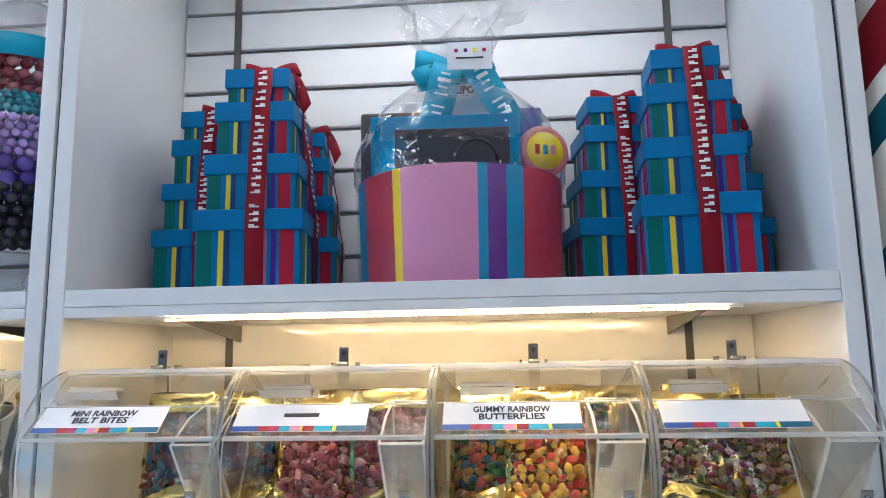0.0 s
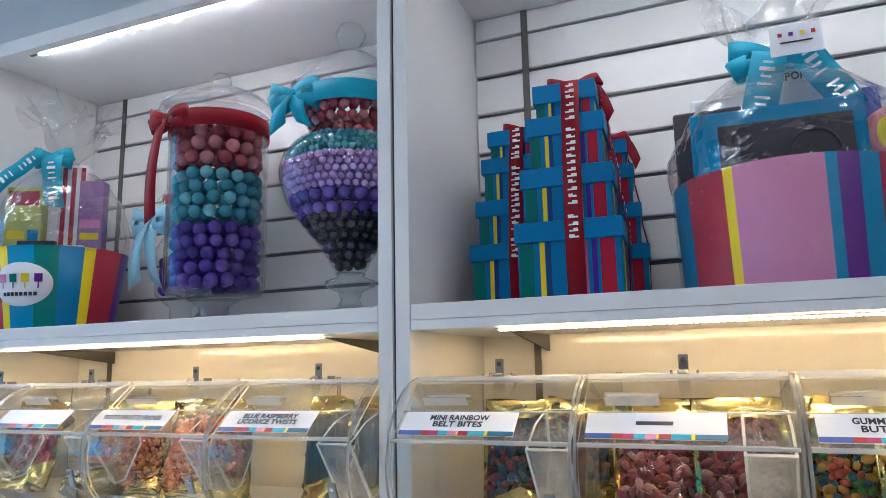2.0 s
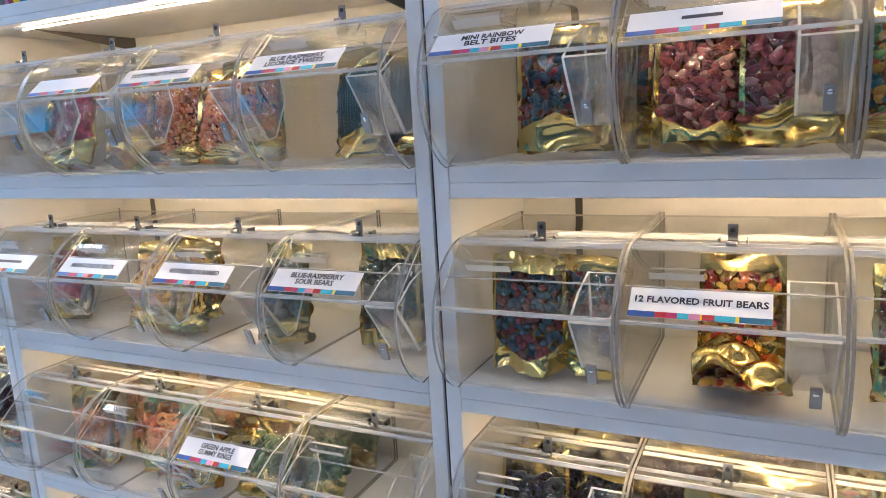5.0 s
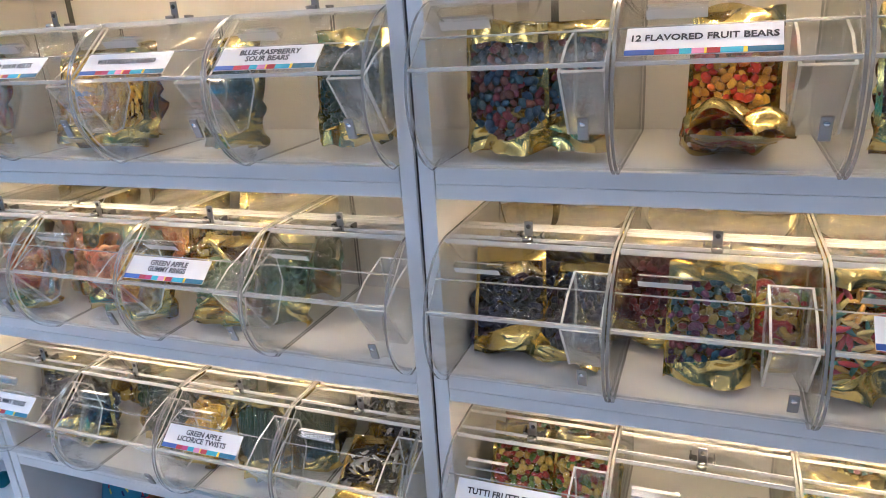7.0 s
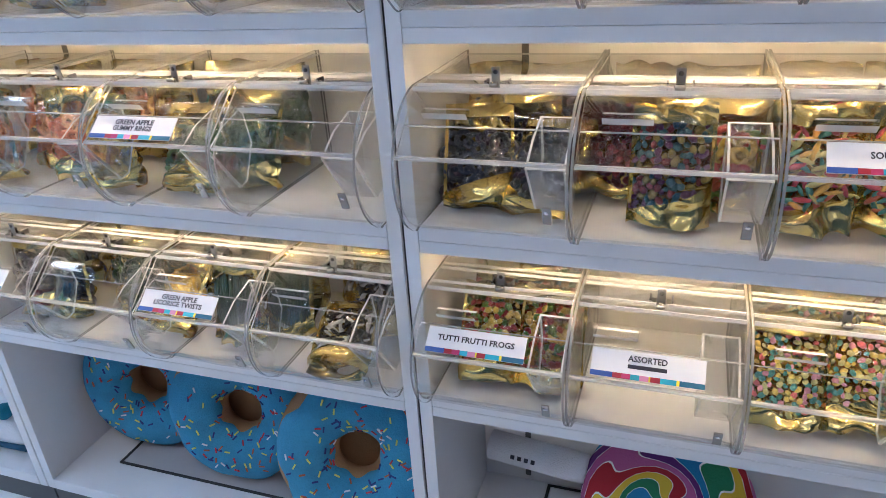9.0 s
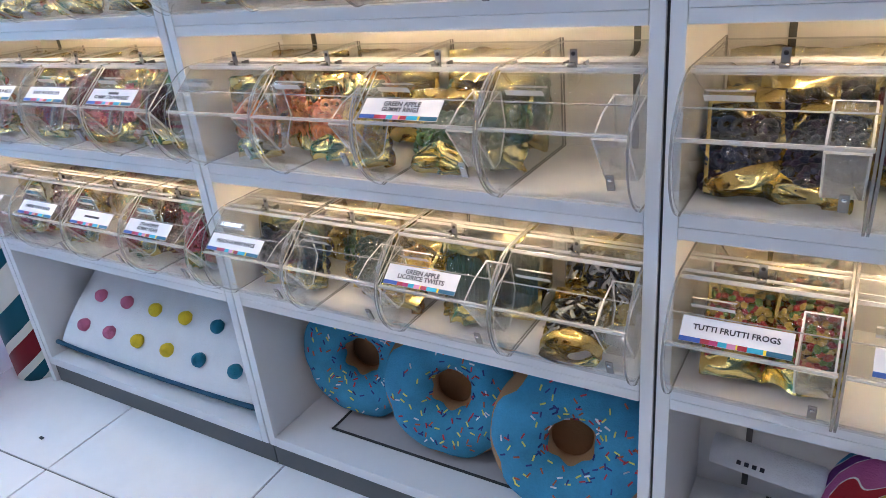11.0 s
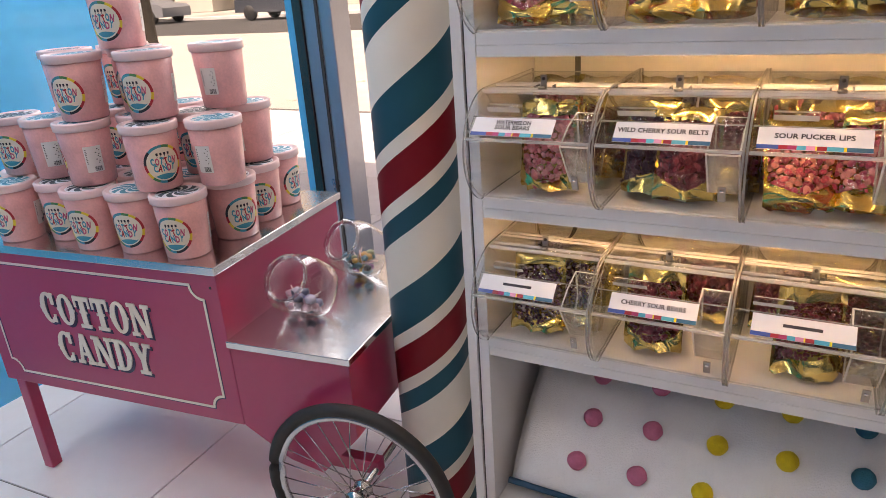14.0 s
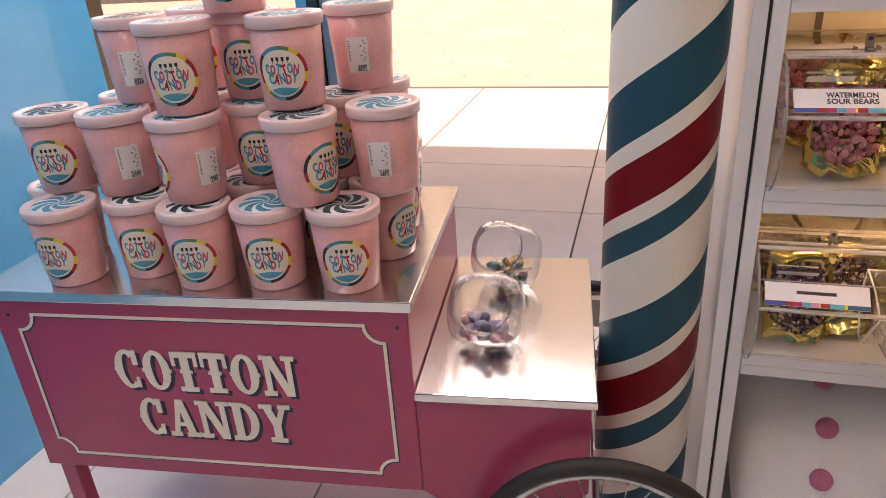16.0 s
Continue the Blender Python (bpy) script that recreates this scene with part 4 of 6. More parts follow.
def bow(parent, name, c, size, w, material, label, tails=2, drop=0.09):
    bm = bmesh.new()
    for t in (radians(-14), radians(194), radians(16), radians(164)):
        ribbon_loop(bm, c, size, size * 0.30, w, 0.001, t)
    for k in range(tails):
        s = -1 if k == 0 else 1
        prev = None
        for i in range(7):
            f = i / 6
            p = Vector(c) + Vector((s * (0.008 + 0.35 * size * f), -0.008 - 0.012 * math.sin(3 * f), -drop * f))
            row = [bm.verts.new(p + Vector((-w / 2, 0, 0.25 * w * s))), bm.verts.new(p + Vector((w / 2, -0.003, -0.25 * w * s)))]
            if prev:
                bm.faces.new((prev[0], prev[1], row[1], row[0]))
            prev = row
    bmesh.ops.create_icosphere(bm, subdivisions=2, radius=w * 0.45, matrix=Matrix.Translation(c))
    return part(name, solid(bm, 0.0008), material, parent, label)


def ribbon_tail(parent, c, way, length, w, material, sag=0.012):
    """Flat printed ribbon end that hangs from a knot along way, facing the front."""
    way = Vector(way).normalized()
    side = way.cross(Vector((0, 1, 0))).normalized()
    bm, mk = bmesh.new(), bmesh.new()
    prev = None
    for i in range(11):
        f = i / 10
        p = Vector(c) + way * (length * f) + Vector((0, -0.010 - sag * math.sin(3.0 * f) - 0.004 * math.sin(9 * f), 0))
        tip = way * (0.3 * w if i == 10 else 0.0)
        row = [bm.verts.new(p - side * w / 2), bm.verts.new(p + side * w / 2 + tip)]
        if prev:
            bm.faces.new((prev[0], prev[1], row[1], row[0]))
        prev = row
        if 1 < i < 10:
            for k in (1,):
                if i != 6:
                    m = Matrix.Translation(p + Vector((0, -0.0022, 0)) + side * w * 0.20 * (k - 1)) @ Matrix(((side.x, 0, way.x, 0), (side.y, 1, way.y, 0), (side.z, 0, way.z, 0), (0, 0, 0, 1)))
                    bmesh.ops.create_cube(mk, size=1, matrix=m @ Matrix.Diagonal((w * (0.42 if i % 2 else 0.30), 0.0006, length * (0.030 if i % 3 else 0.055), 1)))
    r = part("ribbon_tail", solid(bm, 0.0008), material, parent, "flat turquoise ribbon end with white print")
    tagged(part("ribbon_print", mk, M_MARK, r, "white print on the ribbon"), kind="stuff")


M_BOXB = mat("blue_box_card", (0.0, 0.15, 0.36), 0.45, vary=0.05, scale=12, spec=0.15)
_bs = [mat("box_stripe", c, 0.45, vary=0.04, spec=0.15) for c in ((0.0, 0.13, 0.12), (0.75, 0.56, 0.02), (0.01, 0.05, 0.18), (0.50, 0.14, 0.30), (0.05, 0.015, 0.24), (0.36, 0.012, 0.035))]
M_RIB = mat("dark_red_ribbon", (0.24, 0.004, 0.015), 0.5, spec=0.2, vary=0.08, scale=40, bump=0.1, bscale=400)
M_RIBT = mat("turquoise_ribbon", (0.01, 0.33, 0.48), 0.42, spec=0.25, vary=0.10, scale=30, bump=0.1, bscale=400)
M_RIBP = mat("pale_blue_ribbon", (0.25, 0.52, 0.66), 0.35, vary=0.08, scale=30)
M_MARK = mat("white_print", (0.80, 0.80, 0.80), 0.5)


def gift_tower(x, y, turn, k, label):
    e = thing("gift_box_tower", pose(x, y, TOPS[0] + 0.0008, 0, 0, turn), label, "gift boxes", "gift box towers")
    sizes = [(0.149, 0.115), (0.129, 0.083), (0.109, 0.082), (0.088, 0.055)]
    z = 0.0
    front = []
    for w, h in sizes:
        w, h = w * k, h * k
        b = part("box", boxed(-w / 2, w / 2, -w / 2, w / 2, z, z + h - 0.012, 0.0015), M_BOXB, e)
        for i, (a, c) in enumerate(((0.02, 0.16), (0.22, 0.27), (0.28, 0.33), (0.58, 0.68), (0.72, 0.77), (0.80, 0.94))):
            bm = boxed((a - 0.5) * w, (c - 0.5) * w, -w / 2 - 0.0006, -w / 2 - 0.0001, z + 0.001, z + h - 0.013)
            sm = bpy.data.meshes.new("stripe")
            bm.to_mesh(sm)
            bm.free()
            for q in range(4):
                meshed("stripe", sm, _bs[i], b).rotation_euler = (0, 0, q * math.pi / 2)
        lh = 0.030 * k
        lw = w + 0.008
        part("lid", boxed(-lw / 2, lw / 2, -lw / 2, lw / 2, z + h - lh, z + h, 0.0015), M_BOXB, e, "plain blue lid")
        front.append((lw / 2, z + h - lh, z + h))
        z += h + 0.0005
    for side in (0, 1):
        bm = bmesh.new()
        line = [(-0.001 + 0.0, z + 0.001)]
        for d, a, b in reversed(front):
            line += [(d + 0.0015, b + 0.0005), (d + 0.0015, a)]
        line.append((front[0][0] - 0.001, 0.002))
        prev = None
        rw = 0.0135 * k
        off = 0.010 * k
        for d, zz in line:
            row = [bm.verts.new((-rw + off, -d, zz)), bm.verts.new((rw + off, -d, zz))]
            if prev:
                bm.faces.new((prev[0], prev[1], row[1], row[0]))
            prev = row
        solid(bm, 0.0009)
        rb = part("ribbon", bm, M_RIB, e, "dark red printed ribbon")
        if side:
            rb.rotation_euler = (0, 0, radians(90))
        bm = bmesh.new()
        def letter(d0, zq, q):
            if q % 17 in (7, 13):
                return
            w = (0.0068, 0.0060, 0.0066, 0.0056)[q % 4]
            box(bm, off - w, off + w, -d0 - 0.0007, -d0, zq, zq + 0.0022)
            box(bm, off - w * (0.1 if q % 3 else 1.0), off + w * (1.0 if q % 3 else 0.1), -d0 - 0.0007, -d0, zq + 0.0023, zq + 0.0048)
        k3 = 0
        for d, a, b in front:
            for q in range(3):
                letter(d + 0.0030, a + 0.002 + 0.0088 * q, k3)
                k3 += 1
        for (d, a, b), (d2, a2, b2) in zip(front[1:], front):
            n = max(1, int((a - b2) / 0.0088))
            for q in range(n):
                letter(d2 + (d - d2) * (q + 0.5) / n + 0.0042, b2 + (a - b2) * q / n + 0.001, k3)
                k3 += 1
        tagged(part("ribbon_print", bm, M_MARK, rb, "white print on the ribbon"), kind="stuff")
    bow(e, "bow", (0.010, 0.0, z + 0.006), 0.046 * k, 0.019, M_RIB, "small dark red bow", 1, 0.05)
    ribbon_end = bmesh.new()
    prev = None
    for i in range(9):
        f = i / 8
        p = Vector((0.022 + 0.042 * k * f, 0.008, z + 0.008 + 0.012 * math.sin(2.2 * f) - 0.065 * k * f * f))
        row = [ribbon_end.verts.new(p - Vector((0.004, 0.007, 0.006 + 0.003 * f))), ribbon_end.verts.new(p + Vector((0.005, 0.003, 0.007 + 0.004 * f)))]
        if prev:
            ribbon_end.faces.new((prev[0], prev[1], row[1], row[0]))
        prev = row
    part("ribbon_end", solid(ribbon_end, 0.0008), M_RIB, e, "curled dark red ribbon end")
    return e


_gl = "tower of four striped blue gift boxes tied with red ribbon"
gift_tower(-0.322, 1.062, 4, 0.97, _gl)
gift_tower(-0.420, 1.120, 0, 0.86, _gl)
gift_tower(-0.290, 1.160, 8, 0.78, _gl)
gift_tower(0.288, 1.050, -3, 0.95, _gl)
gift_tower(0.200, 1.140, 6, 0.86, _gl)
gift_tower(0.352, 1.140, -4, 0.80, _gl)


# ---- wrapped gift baskets ----
def sector_drum(stops, r0, r1, h, seg=72):
    """Open drum whose wall changes colour round the turn: stops of (degrees from the front, colour number)."""
    bm = bmesh.new()
    prev = None
    for i in range(seg + 1):
        a = -180 + 360 * i / seg
        c, s = math.sin(radians(a)), -math.cos(radians(a))
        row = [bm.verts.new((r * c, r * s, z)) for r, z in ((r0, 0), (r1, h), (r1 - 0.004, h), (r0 - 0.004, 0.004))]
        if prev:
            k = [n for d, n in stops if d <= a + 0.01]
            for j in range(3):
                f = bm.faces.new((prev[j], row[j], row[j + 1], prev[j + 1]))
                f.material_index, f.smooth = (k[-1] if k else stops[-1][1]), True
        prev = row
    bmesh.ops.remove_doubles(bm, verts=bm.verts, dist=1e-5)
    bmesh.ops.recalc_face_normals(bm, faces=bm.faces)
    return bm


def wrap(parent, r0, z0, zt, ztop, rt, seed, flare=0.09):
    """Clear crinkled film gathered at zt and flared above."""
    prof = [(r0 * 1.03, z0), (r0 * 1.05, z0 + 0.25 * (zt - z0)), (r0 * 0.92, z0 + 0.55 * (zt - z0)), (r0 * 0.5, z0 + 0.85 * (zt - z0)), (rt, zt), (rt * 2.2, zt + 0.3 * (ztop - zt)), (flare, ztop)]
    fine = []
    for (a, b), (c, d) in zip(prof, prof[1:]):
        for q in range(4):
            fine.append((a + (c - a) * q / 4, b + (d - b) * q / 4))
    fine.append(prof[-1])
    bm = lathe(fine, 44)
    for v in bm.verts:
        up = max(0.0, (v.co.z - zt) / max(ztop - zt, 1e-4))
        k = 0.006 + 0.05 * up
        n = noise.noise_vector(Vector((v.co.x * 22, v.co.y * 22, v.co.z * 16)) + Vector((seed, 0, seed)))
        v.co += k * n
        if up > 0.9:
            v.co.z += 0.05 * noise.noise(Vector((v.co.x * 60, v.co.y * 60, seed)))
    for f in bm.faces:
        f.smooth = False
    return part("cellophane", bm, M_CELLO, parent, "crinkled clear cellophane wrap")


DR = [mat("drum_stripe", c, 0.4, vary=0.05, scale=20, spec=0.2) for c in ((0.0, 0.17, 0.36), (0.42, 0.03, 0.06), YEL, (0.62, 0.24, 0.42), (0.0, 0.24, 0.46), (0.12, 0.02, 0.24), GREEN)]
M_KRAFT = mat("brown_card", (0.42, 0.26, 0.12), 0.7, vary=0.1)
M_SHRED = mat("white_shred", (0.78, 0.76, 0.80), 0.6)
M_BLACKB = mat("dark_printed_box", (0.04, 0.03, 0.035), 0.35, vary=0.2, scale=30)
M_PURP = mat("purple_card", (0.28, 0.16, 0.36), 0.4)
M_LIME = mat("lime_card", (0.45, 0.48, 0.10), 0.4, vary=0.12, scale=30)


def shred(parent, r, z):
    bm = bmesh.new()
    rnd = random.Random(5)
    for i in range(150):
        a, q = rnd.uniform(0, 6.28), r * math.sqrt(rnd.random())
        m = pose(q * math.cos(a), q * math.sin(a), z + rnd.uniform(-0.004, 0.016), rnd.uniform(0, 180), rnd.uniform(0, 180), rnd.uniform(0, 180))
        bmesh.ops.create_cube(bm, size=1, matrix=m @ Matrix.Diagonal((0.022, 0.003, 0.0006, 1)))
    return tagged(part("paper_shred", bm, M_SHRED, parent, "white shredded paper filling"), kind="stuff")


def gift_drum(x, y):
    e = thing("gift_basket", pose(x, y, TOPS[0] + 0.0008, 0, 0, 2), "cellophane wrapped gift drum with bright stripes and turquoise bow", "gift basket", "gift baskets")
    st = [(-180, 6), (-150, 0), (-120, 2), (-110, 4), (-95, 0), (-55, 1), (-34, 2), (-25, 3), (11, 4), (19.5, 5), (29, 4), (37, 1), (82, 0), (110, 2), (122, 3), (160, 4)]
    part("drum", sector_drum(st, 0.142, 0.148, 0.148), DR, e, "striped cardboard drum")
    part("base_rim", lathe([(0.0, 0.001), (0.130, 0.001), (0.133, 0.004), (0.0, 0.005)], 48), M_KRAFT, e, "brown card base")
    part("floor_disc", lathe([(0.0, 0.118), (0.134, 0.118), (0.134, 0.121), (0, 0.121)], 40), M_KRAFT, e)
    shred(e, 0.125, 0.140)
    b = part("box", boxed(-0.118, 0.085, -0.088, -0.060, 0.122, 0.232, 0.002), DR[4], e, "blue box with a dark window")
    part("box_window", boxed(-0.085, 0.070, -0.0895, -0.0885, 0.140, 0.212), M_BLACKB, b)
    part("handle", tube([(0.025 + 0.028 * math.cos(t), -0.092, 0.165 + 0.030 * math.sin(t)) for t in [math.pi * i / 8 for i in range(9)]], 0.002), M_BLACKB, b, "black cord handle")
    part("bag", boxed(-0.140, -0.050, -0.04, -0.01, 0.122, 0.255, 0.004), M_BLACKB, e, "dark printed bag")
    part("bag", boxed(0.055, 0.125, 0.01, 0.05, 0.122, 0.275, 0.006), mat("blue_bag", (0.02, 0.06, 0.38), 0.3), e, "deep blue bag")
    part("carton", boxed(-0.115, -0.04, 0.0, 0.03, 0.122, 0.285, 0.003), M_CARD, e, "white printed carton")
    part("carton", boxed(-0.04, 0.05, -0.03, 0.0, 0.122, 0.300, 0.003), M_CARD, e, "white card with small coloured spots")
    bm = bmesh.new()
    for i in range(9):
        bmesh.ops.create_cone(bm, cap_ends=True, segments=12, radius1=0.006, radius2=0.006, depth=0.001, matrix=pose(-0.03 + 0.018 * (i % 4), -0.0306, 0.225 + 0.020 * (i // 4), 90))
    part("spot_print", bm, DR[1], e, "small red printed spots")
    pot = part("round_tin", lathe([(0, 0), (0.042, 0), (0.044, 0.004), (0.044, 0.020), (0.038, 0.024), (0, 0.024)], 32), mat("pink_tin", (0.62, 0.20, 0.22), 0.3), e, "round pink tin")
    pot.matrix_basis = pose(0.112, -0.058, 0.180, 90, 0, 18) @ Matrix.Diagonal((0.82, 0.82, 0.82, 1))
    cap = part("tin_label", lathe([(0, 0.0245), (0.032, 0.0245), (0.032, 0.0255), (0, 0.0255)], 32), DR[2], pot, "round yellow label")
    for i in range(3):
        part("printed_bar", boxed(-0.018 + 0.014 * i, -0.010 + 0.014 * i, -0.006, 0.010, 0.0256, 0.0262), DR[(1, 4, 3)[i]], cap)
    wrap(e, 0.146, 0.146, 0.315, 0.44, 0.022, 3.0)
    bow(e, "bow", (-0.005, -0.035, 0.318), 0.060, 0.030, M_RIBT, "turquoise printed ribbon bow", 0, 0.105)
    ribbon_tail(e, (-0.010, -0.045, 0.318), (-0.25, 0, -1), 0.098, 0.044, M_RIBT)
    ribbon_tail(e, (0.020, -0.045, 0.322), (0.55, 0, -0.95), 0.105, 0.040, M_RIBT)
    part("side_film", smooth(lathe([(0.1464, 0.004), (0.1492, 0.07), (0.1508, 0.146)], 64)), M_SHEEN, e, "tight clear film round the drum")
    lw = meshed("lettering", text_mesh("LOLLIPOPS", 0.011, 0.066, 0.0005), M_INK, e)
    lw.location = (0.005, -0.0312, 0.288)
    t = part("tag", boxed(-0.012, 0.050, -0.078, -0.0765, 0.300, 0.340), M_CARD, e, "small white gift tag")
    for i in range(4):
        part("printed_bar", boxed(-0.002 + 0.013 * i, 0.003 + 0.013 * i, -0.0790, -0.0782, 0.325, 0.330), DR[(1, 5, 2, 1)[i]], t)
    part("printed_bar", boxed(0.0, 0.038, -0.0790, -0.0782, 0.3155, 0.3175), M_INK, t)
    return e


gift_drum(-0.030, 1.072)


def gift_bucket(x, y):
    e = thing("gift_basket", pose(x, y, TOPS[0] + 0.0008, 0, 0, 30), "cellophane wrapped gift bucket with stripes and white oval label", "gift basket", "gift baskets")
    st = [(-180, 5), (-165, 4), (-135, 1), (-95, 0), (-75, 6), (-55, 3), (-42, 1), (-30, 2), (-22, 4), (5, 6), (25, 0), (45, 2), (52, 1), (82, 5), (98, 4), (130, 1), (160, 0)]
    part("bucket", sector_drum(st, 0.106, 0.128, 0.160), DR, e, "striped card bucket")
    part("floor_disc", lathe([(0.0, 0.10), (0.108, 0.10), (0.108, 0.103), (0, 0.103)], 40), M_KRAFT, e)
    shred(e, 0.10, 0.145)
    lab = []
    bm = bmesh.new()
    ring = [bm.verts.new((0.060 * math.cos(t), 0, 0.042 * math.sin(t))) for t in [2 * math.pi * i / 36 for i in range(36)]]
    mid = [bm.verts.new((0.030 * math.cos(t), 0, 0.021 * math.sin(t))) for t in [2 * math.pi * i / 36 for i in range(36)]]
    bm.faces.new(mid)
    for i in range(36):
        j = (i + 1) % 36
        bm.faces.new((mid[i], mid[j], ring[j], ring[i]))

    def bend(b, r, z, turn=0.0):
        for v in b.verts:
            a = v.co.x / r + turn
            q = r + 0.022 * (v.co.z / 0.16) - v.co.y
            v.co = Vector((q * math.sin(a), -q * math.cos(a), z + v.co.z))
        return b

    lb = part("oval_label", smooth(solid(bend(bm, 0.1195, 0.085, radians(-12)), 0.0012)), M_CARD, e, "white oval label with small coloured shapes")
    for i, c in enumerate((3, 6, 2, 5)):
        q = bmesh.new()
        box(q, -0.044 + 0.024 * i, -0.030 + 0.024 * i, -0.0016, -0.0006, 0.004, 0.020)
        box(q, -0.038 + 0.024 * i, -0.036 + 0.024 * i, -0.0016, -0.0006, -0.008, 0.004)
        part("printed_shape", bend(q, 0.1205, 0.085, radians(-12)), DR[c], lb)
    q = bmesh.new()
    for i in range(8):
        box(q, -0.036 + 0.009 * i, -0.030 + 0.009 * i, -0.0016, -0.0006, -0.022, -0.015)
    part("printed_bar", bend(q, 0.1205, 0.085, radians(-12)), M_INK, lb)
    part("carton", boxed(-0.085, -0.015, -0.07, -0.04, 0.105, 0.288, 0.003), M_LIME, e, "lime green printed box")
    part("carton", boxed(0.045, 0.095, -0.05, -0.02, 0.105, 0.308, 0.003), M_PURP, e, "purple printed box")
    bg = part("striped_bag", boxed(-0.02, 0.05, -0.02, 0.02, 0.105, 0.352, 0.008), M_CARD, e, "red and white striped bag")
    for i in range(4):
        part("stripe", boxed(-0.018 + 0.018 * i, -0.009 + 0.018 * i, -0.0215, -0.0205, 0.112, 0.344), DR[1], bg)
    part("carton", boxed(-0.05, 0.02, -0.090, -0.075, 0.140, 0.175, 0.002), M_BLACKB, e, "dark bar of sweets")
    part("carton", boxed(0.02, 0.075, -0.092, -0.080, 0.135, 0.165, 0.002), M_CARD, e, "small white printed card")
    part("carton", boxed(-0.085, 0.0, -0.035, 0.0, 0.105, 0.348, 0.003), M_CARD, e, "white printed carton")
    for x0, x1, y, z0, z1, c in ((-0.080, -0.022, -0.0706, 0.250, 0.280, 1), (-0.078, -0.045, -0.0706, 0.182, 0.198, 2), (-0.040, -0.020, -0.0706, 0.178, 0.200, 4), (0.050, 0.090, -0.0506, 0.208, 0.226, 3), (0.052, 0.088, -0.0506, 0.184, 0.198, 2)):
        part("printed_panel", boxed(x0, x1, y, y + 0.0004, z0, z1), DR[c], e, "bright printed panel on a box")
    wrap(e, 0.122, 0.155, 0.362, 0.47, 0.02, 9.0, 0.085)
    bow(e, "bow", (-0.01, -0.05, 0.356), 0.042, 0.026, M_RIBT, "turquoise printed ribbon", 0, 0.12)
    ribbon_tail(e, (0.0, -0.066, 0.356), (0.10, 0, -1), 0.105, 0.038, M_RIBT)
    ribbon_tail(e, (-0.015, -0.066, 0.358), (-0.9, 0, -0.75), 0.105, 0.030, M_RIBT)
    return e


gift_bucket(-1.402, 1.055)


# ---- glass jars of gumballs ----
def gumballs(parent, layers, radius_at, seed):
    rnd = random.Random(seed)
    for nm, material, z0, z1, r in layers:
        vs, fs = [], []
        ico = bmesh.new()
        bmesh.ops.create_icosphere(ico, subdivisions=2, radius=1)
        base_v, base_f = [v.co.copy() for v in ico.verts], [[v.index for v in f.verts] for f in ico.faces]
        ico.free()
        z = z0 + r
        while z <= z1:
            R = radius_at(z) - r - 0.004
            for rr in (R, R - 1.9 * r):
                if rr < r * 0.6:
                    continue
                n = max(1, int(2 * math.pi * rr / (2.05 * r)))
                o = rnd.uniform(0, 6)
                for i in range(n):
                    a = o + 2 * math.pi * i / n
                    c = Vector((rr * math.cos(a), rr * math.sin(a), z + rnd.uniform(-0.22, 0.22) * r))
                    k = len(vs)
                    q = r * rnd.uniform(0.93, 1.0)
                    vs += [c + q * v for v in base_v]
                    fs += [[k + j for j in f] for f in base_f]
            z += 1.78 * r
        me = bpy.data.meshes.new(nm)
        me.from_pydata([tuple(v) for v in vs], [], fs)
        me.polygons.foreach_set("use_smooth", [True] * len(me.polygons))
        tagged(meshed(nm, me, material, parent, ), nm.replace("_", " ") + " packed in the jar", kind="stuff")


def ball_mat(name, c, d):
    return candy_mat(name, [c, tuple(0.85 * q for q in c), d], 0.18)


G_CORAL = ball_mat("coral_gumballs", (0.52, 0.10, 0.12), (0.60, 0.20, 0.22))
G_TEAL = ball_mat("turquoise_gumballs", (0.06, 0.35, 0.43), (0.14, 0.46, 0.52))
G_PURP = ball_mat("purple_gumballs", (0.10, 0.05, 0.34), (0.14, 0.07, 0.40))
G_LAV = ball_mat("lavender_gumballs", (0.42, 0.26, 0.58), (0.50, 0.34, 0.64))
G_DARK = ball_mat("black_gumballs", (0.02, 0.018, 0.03), (0.04, 0.03, 0.06))


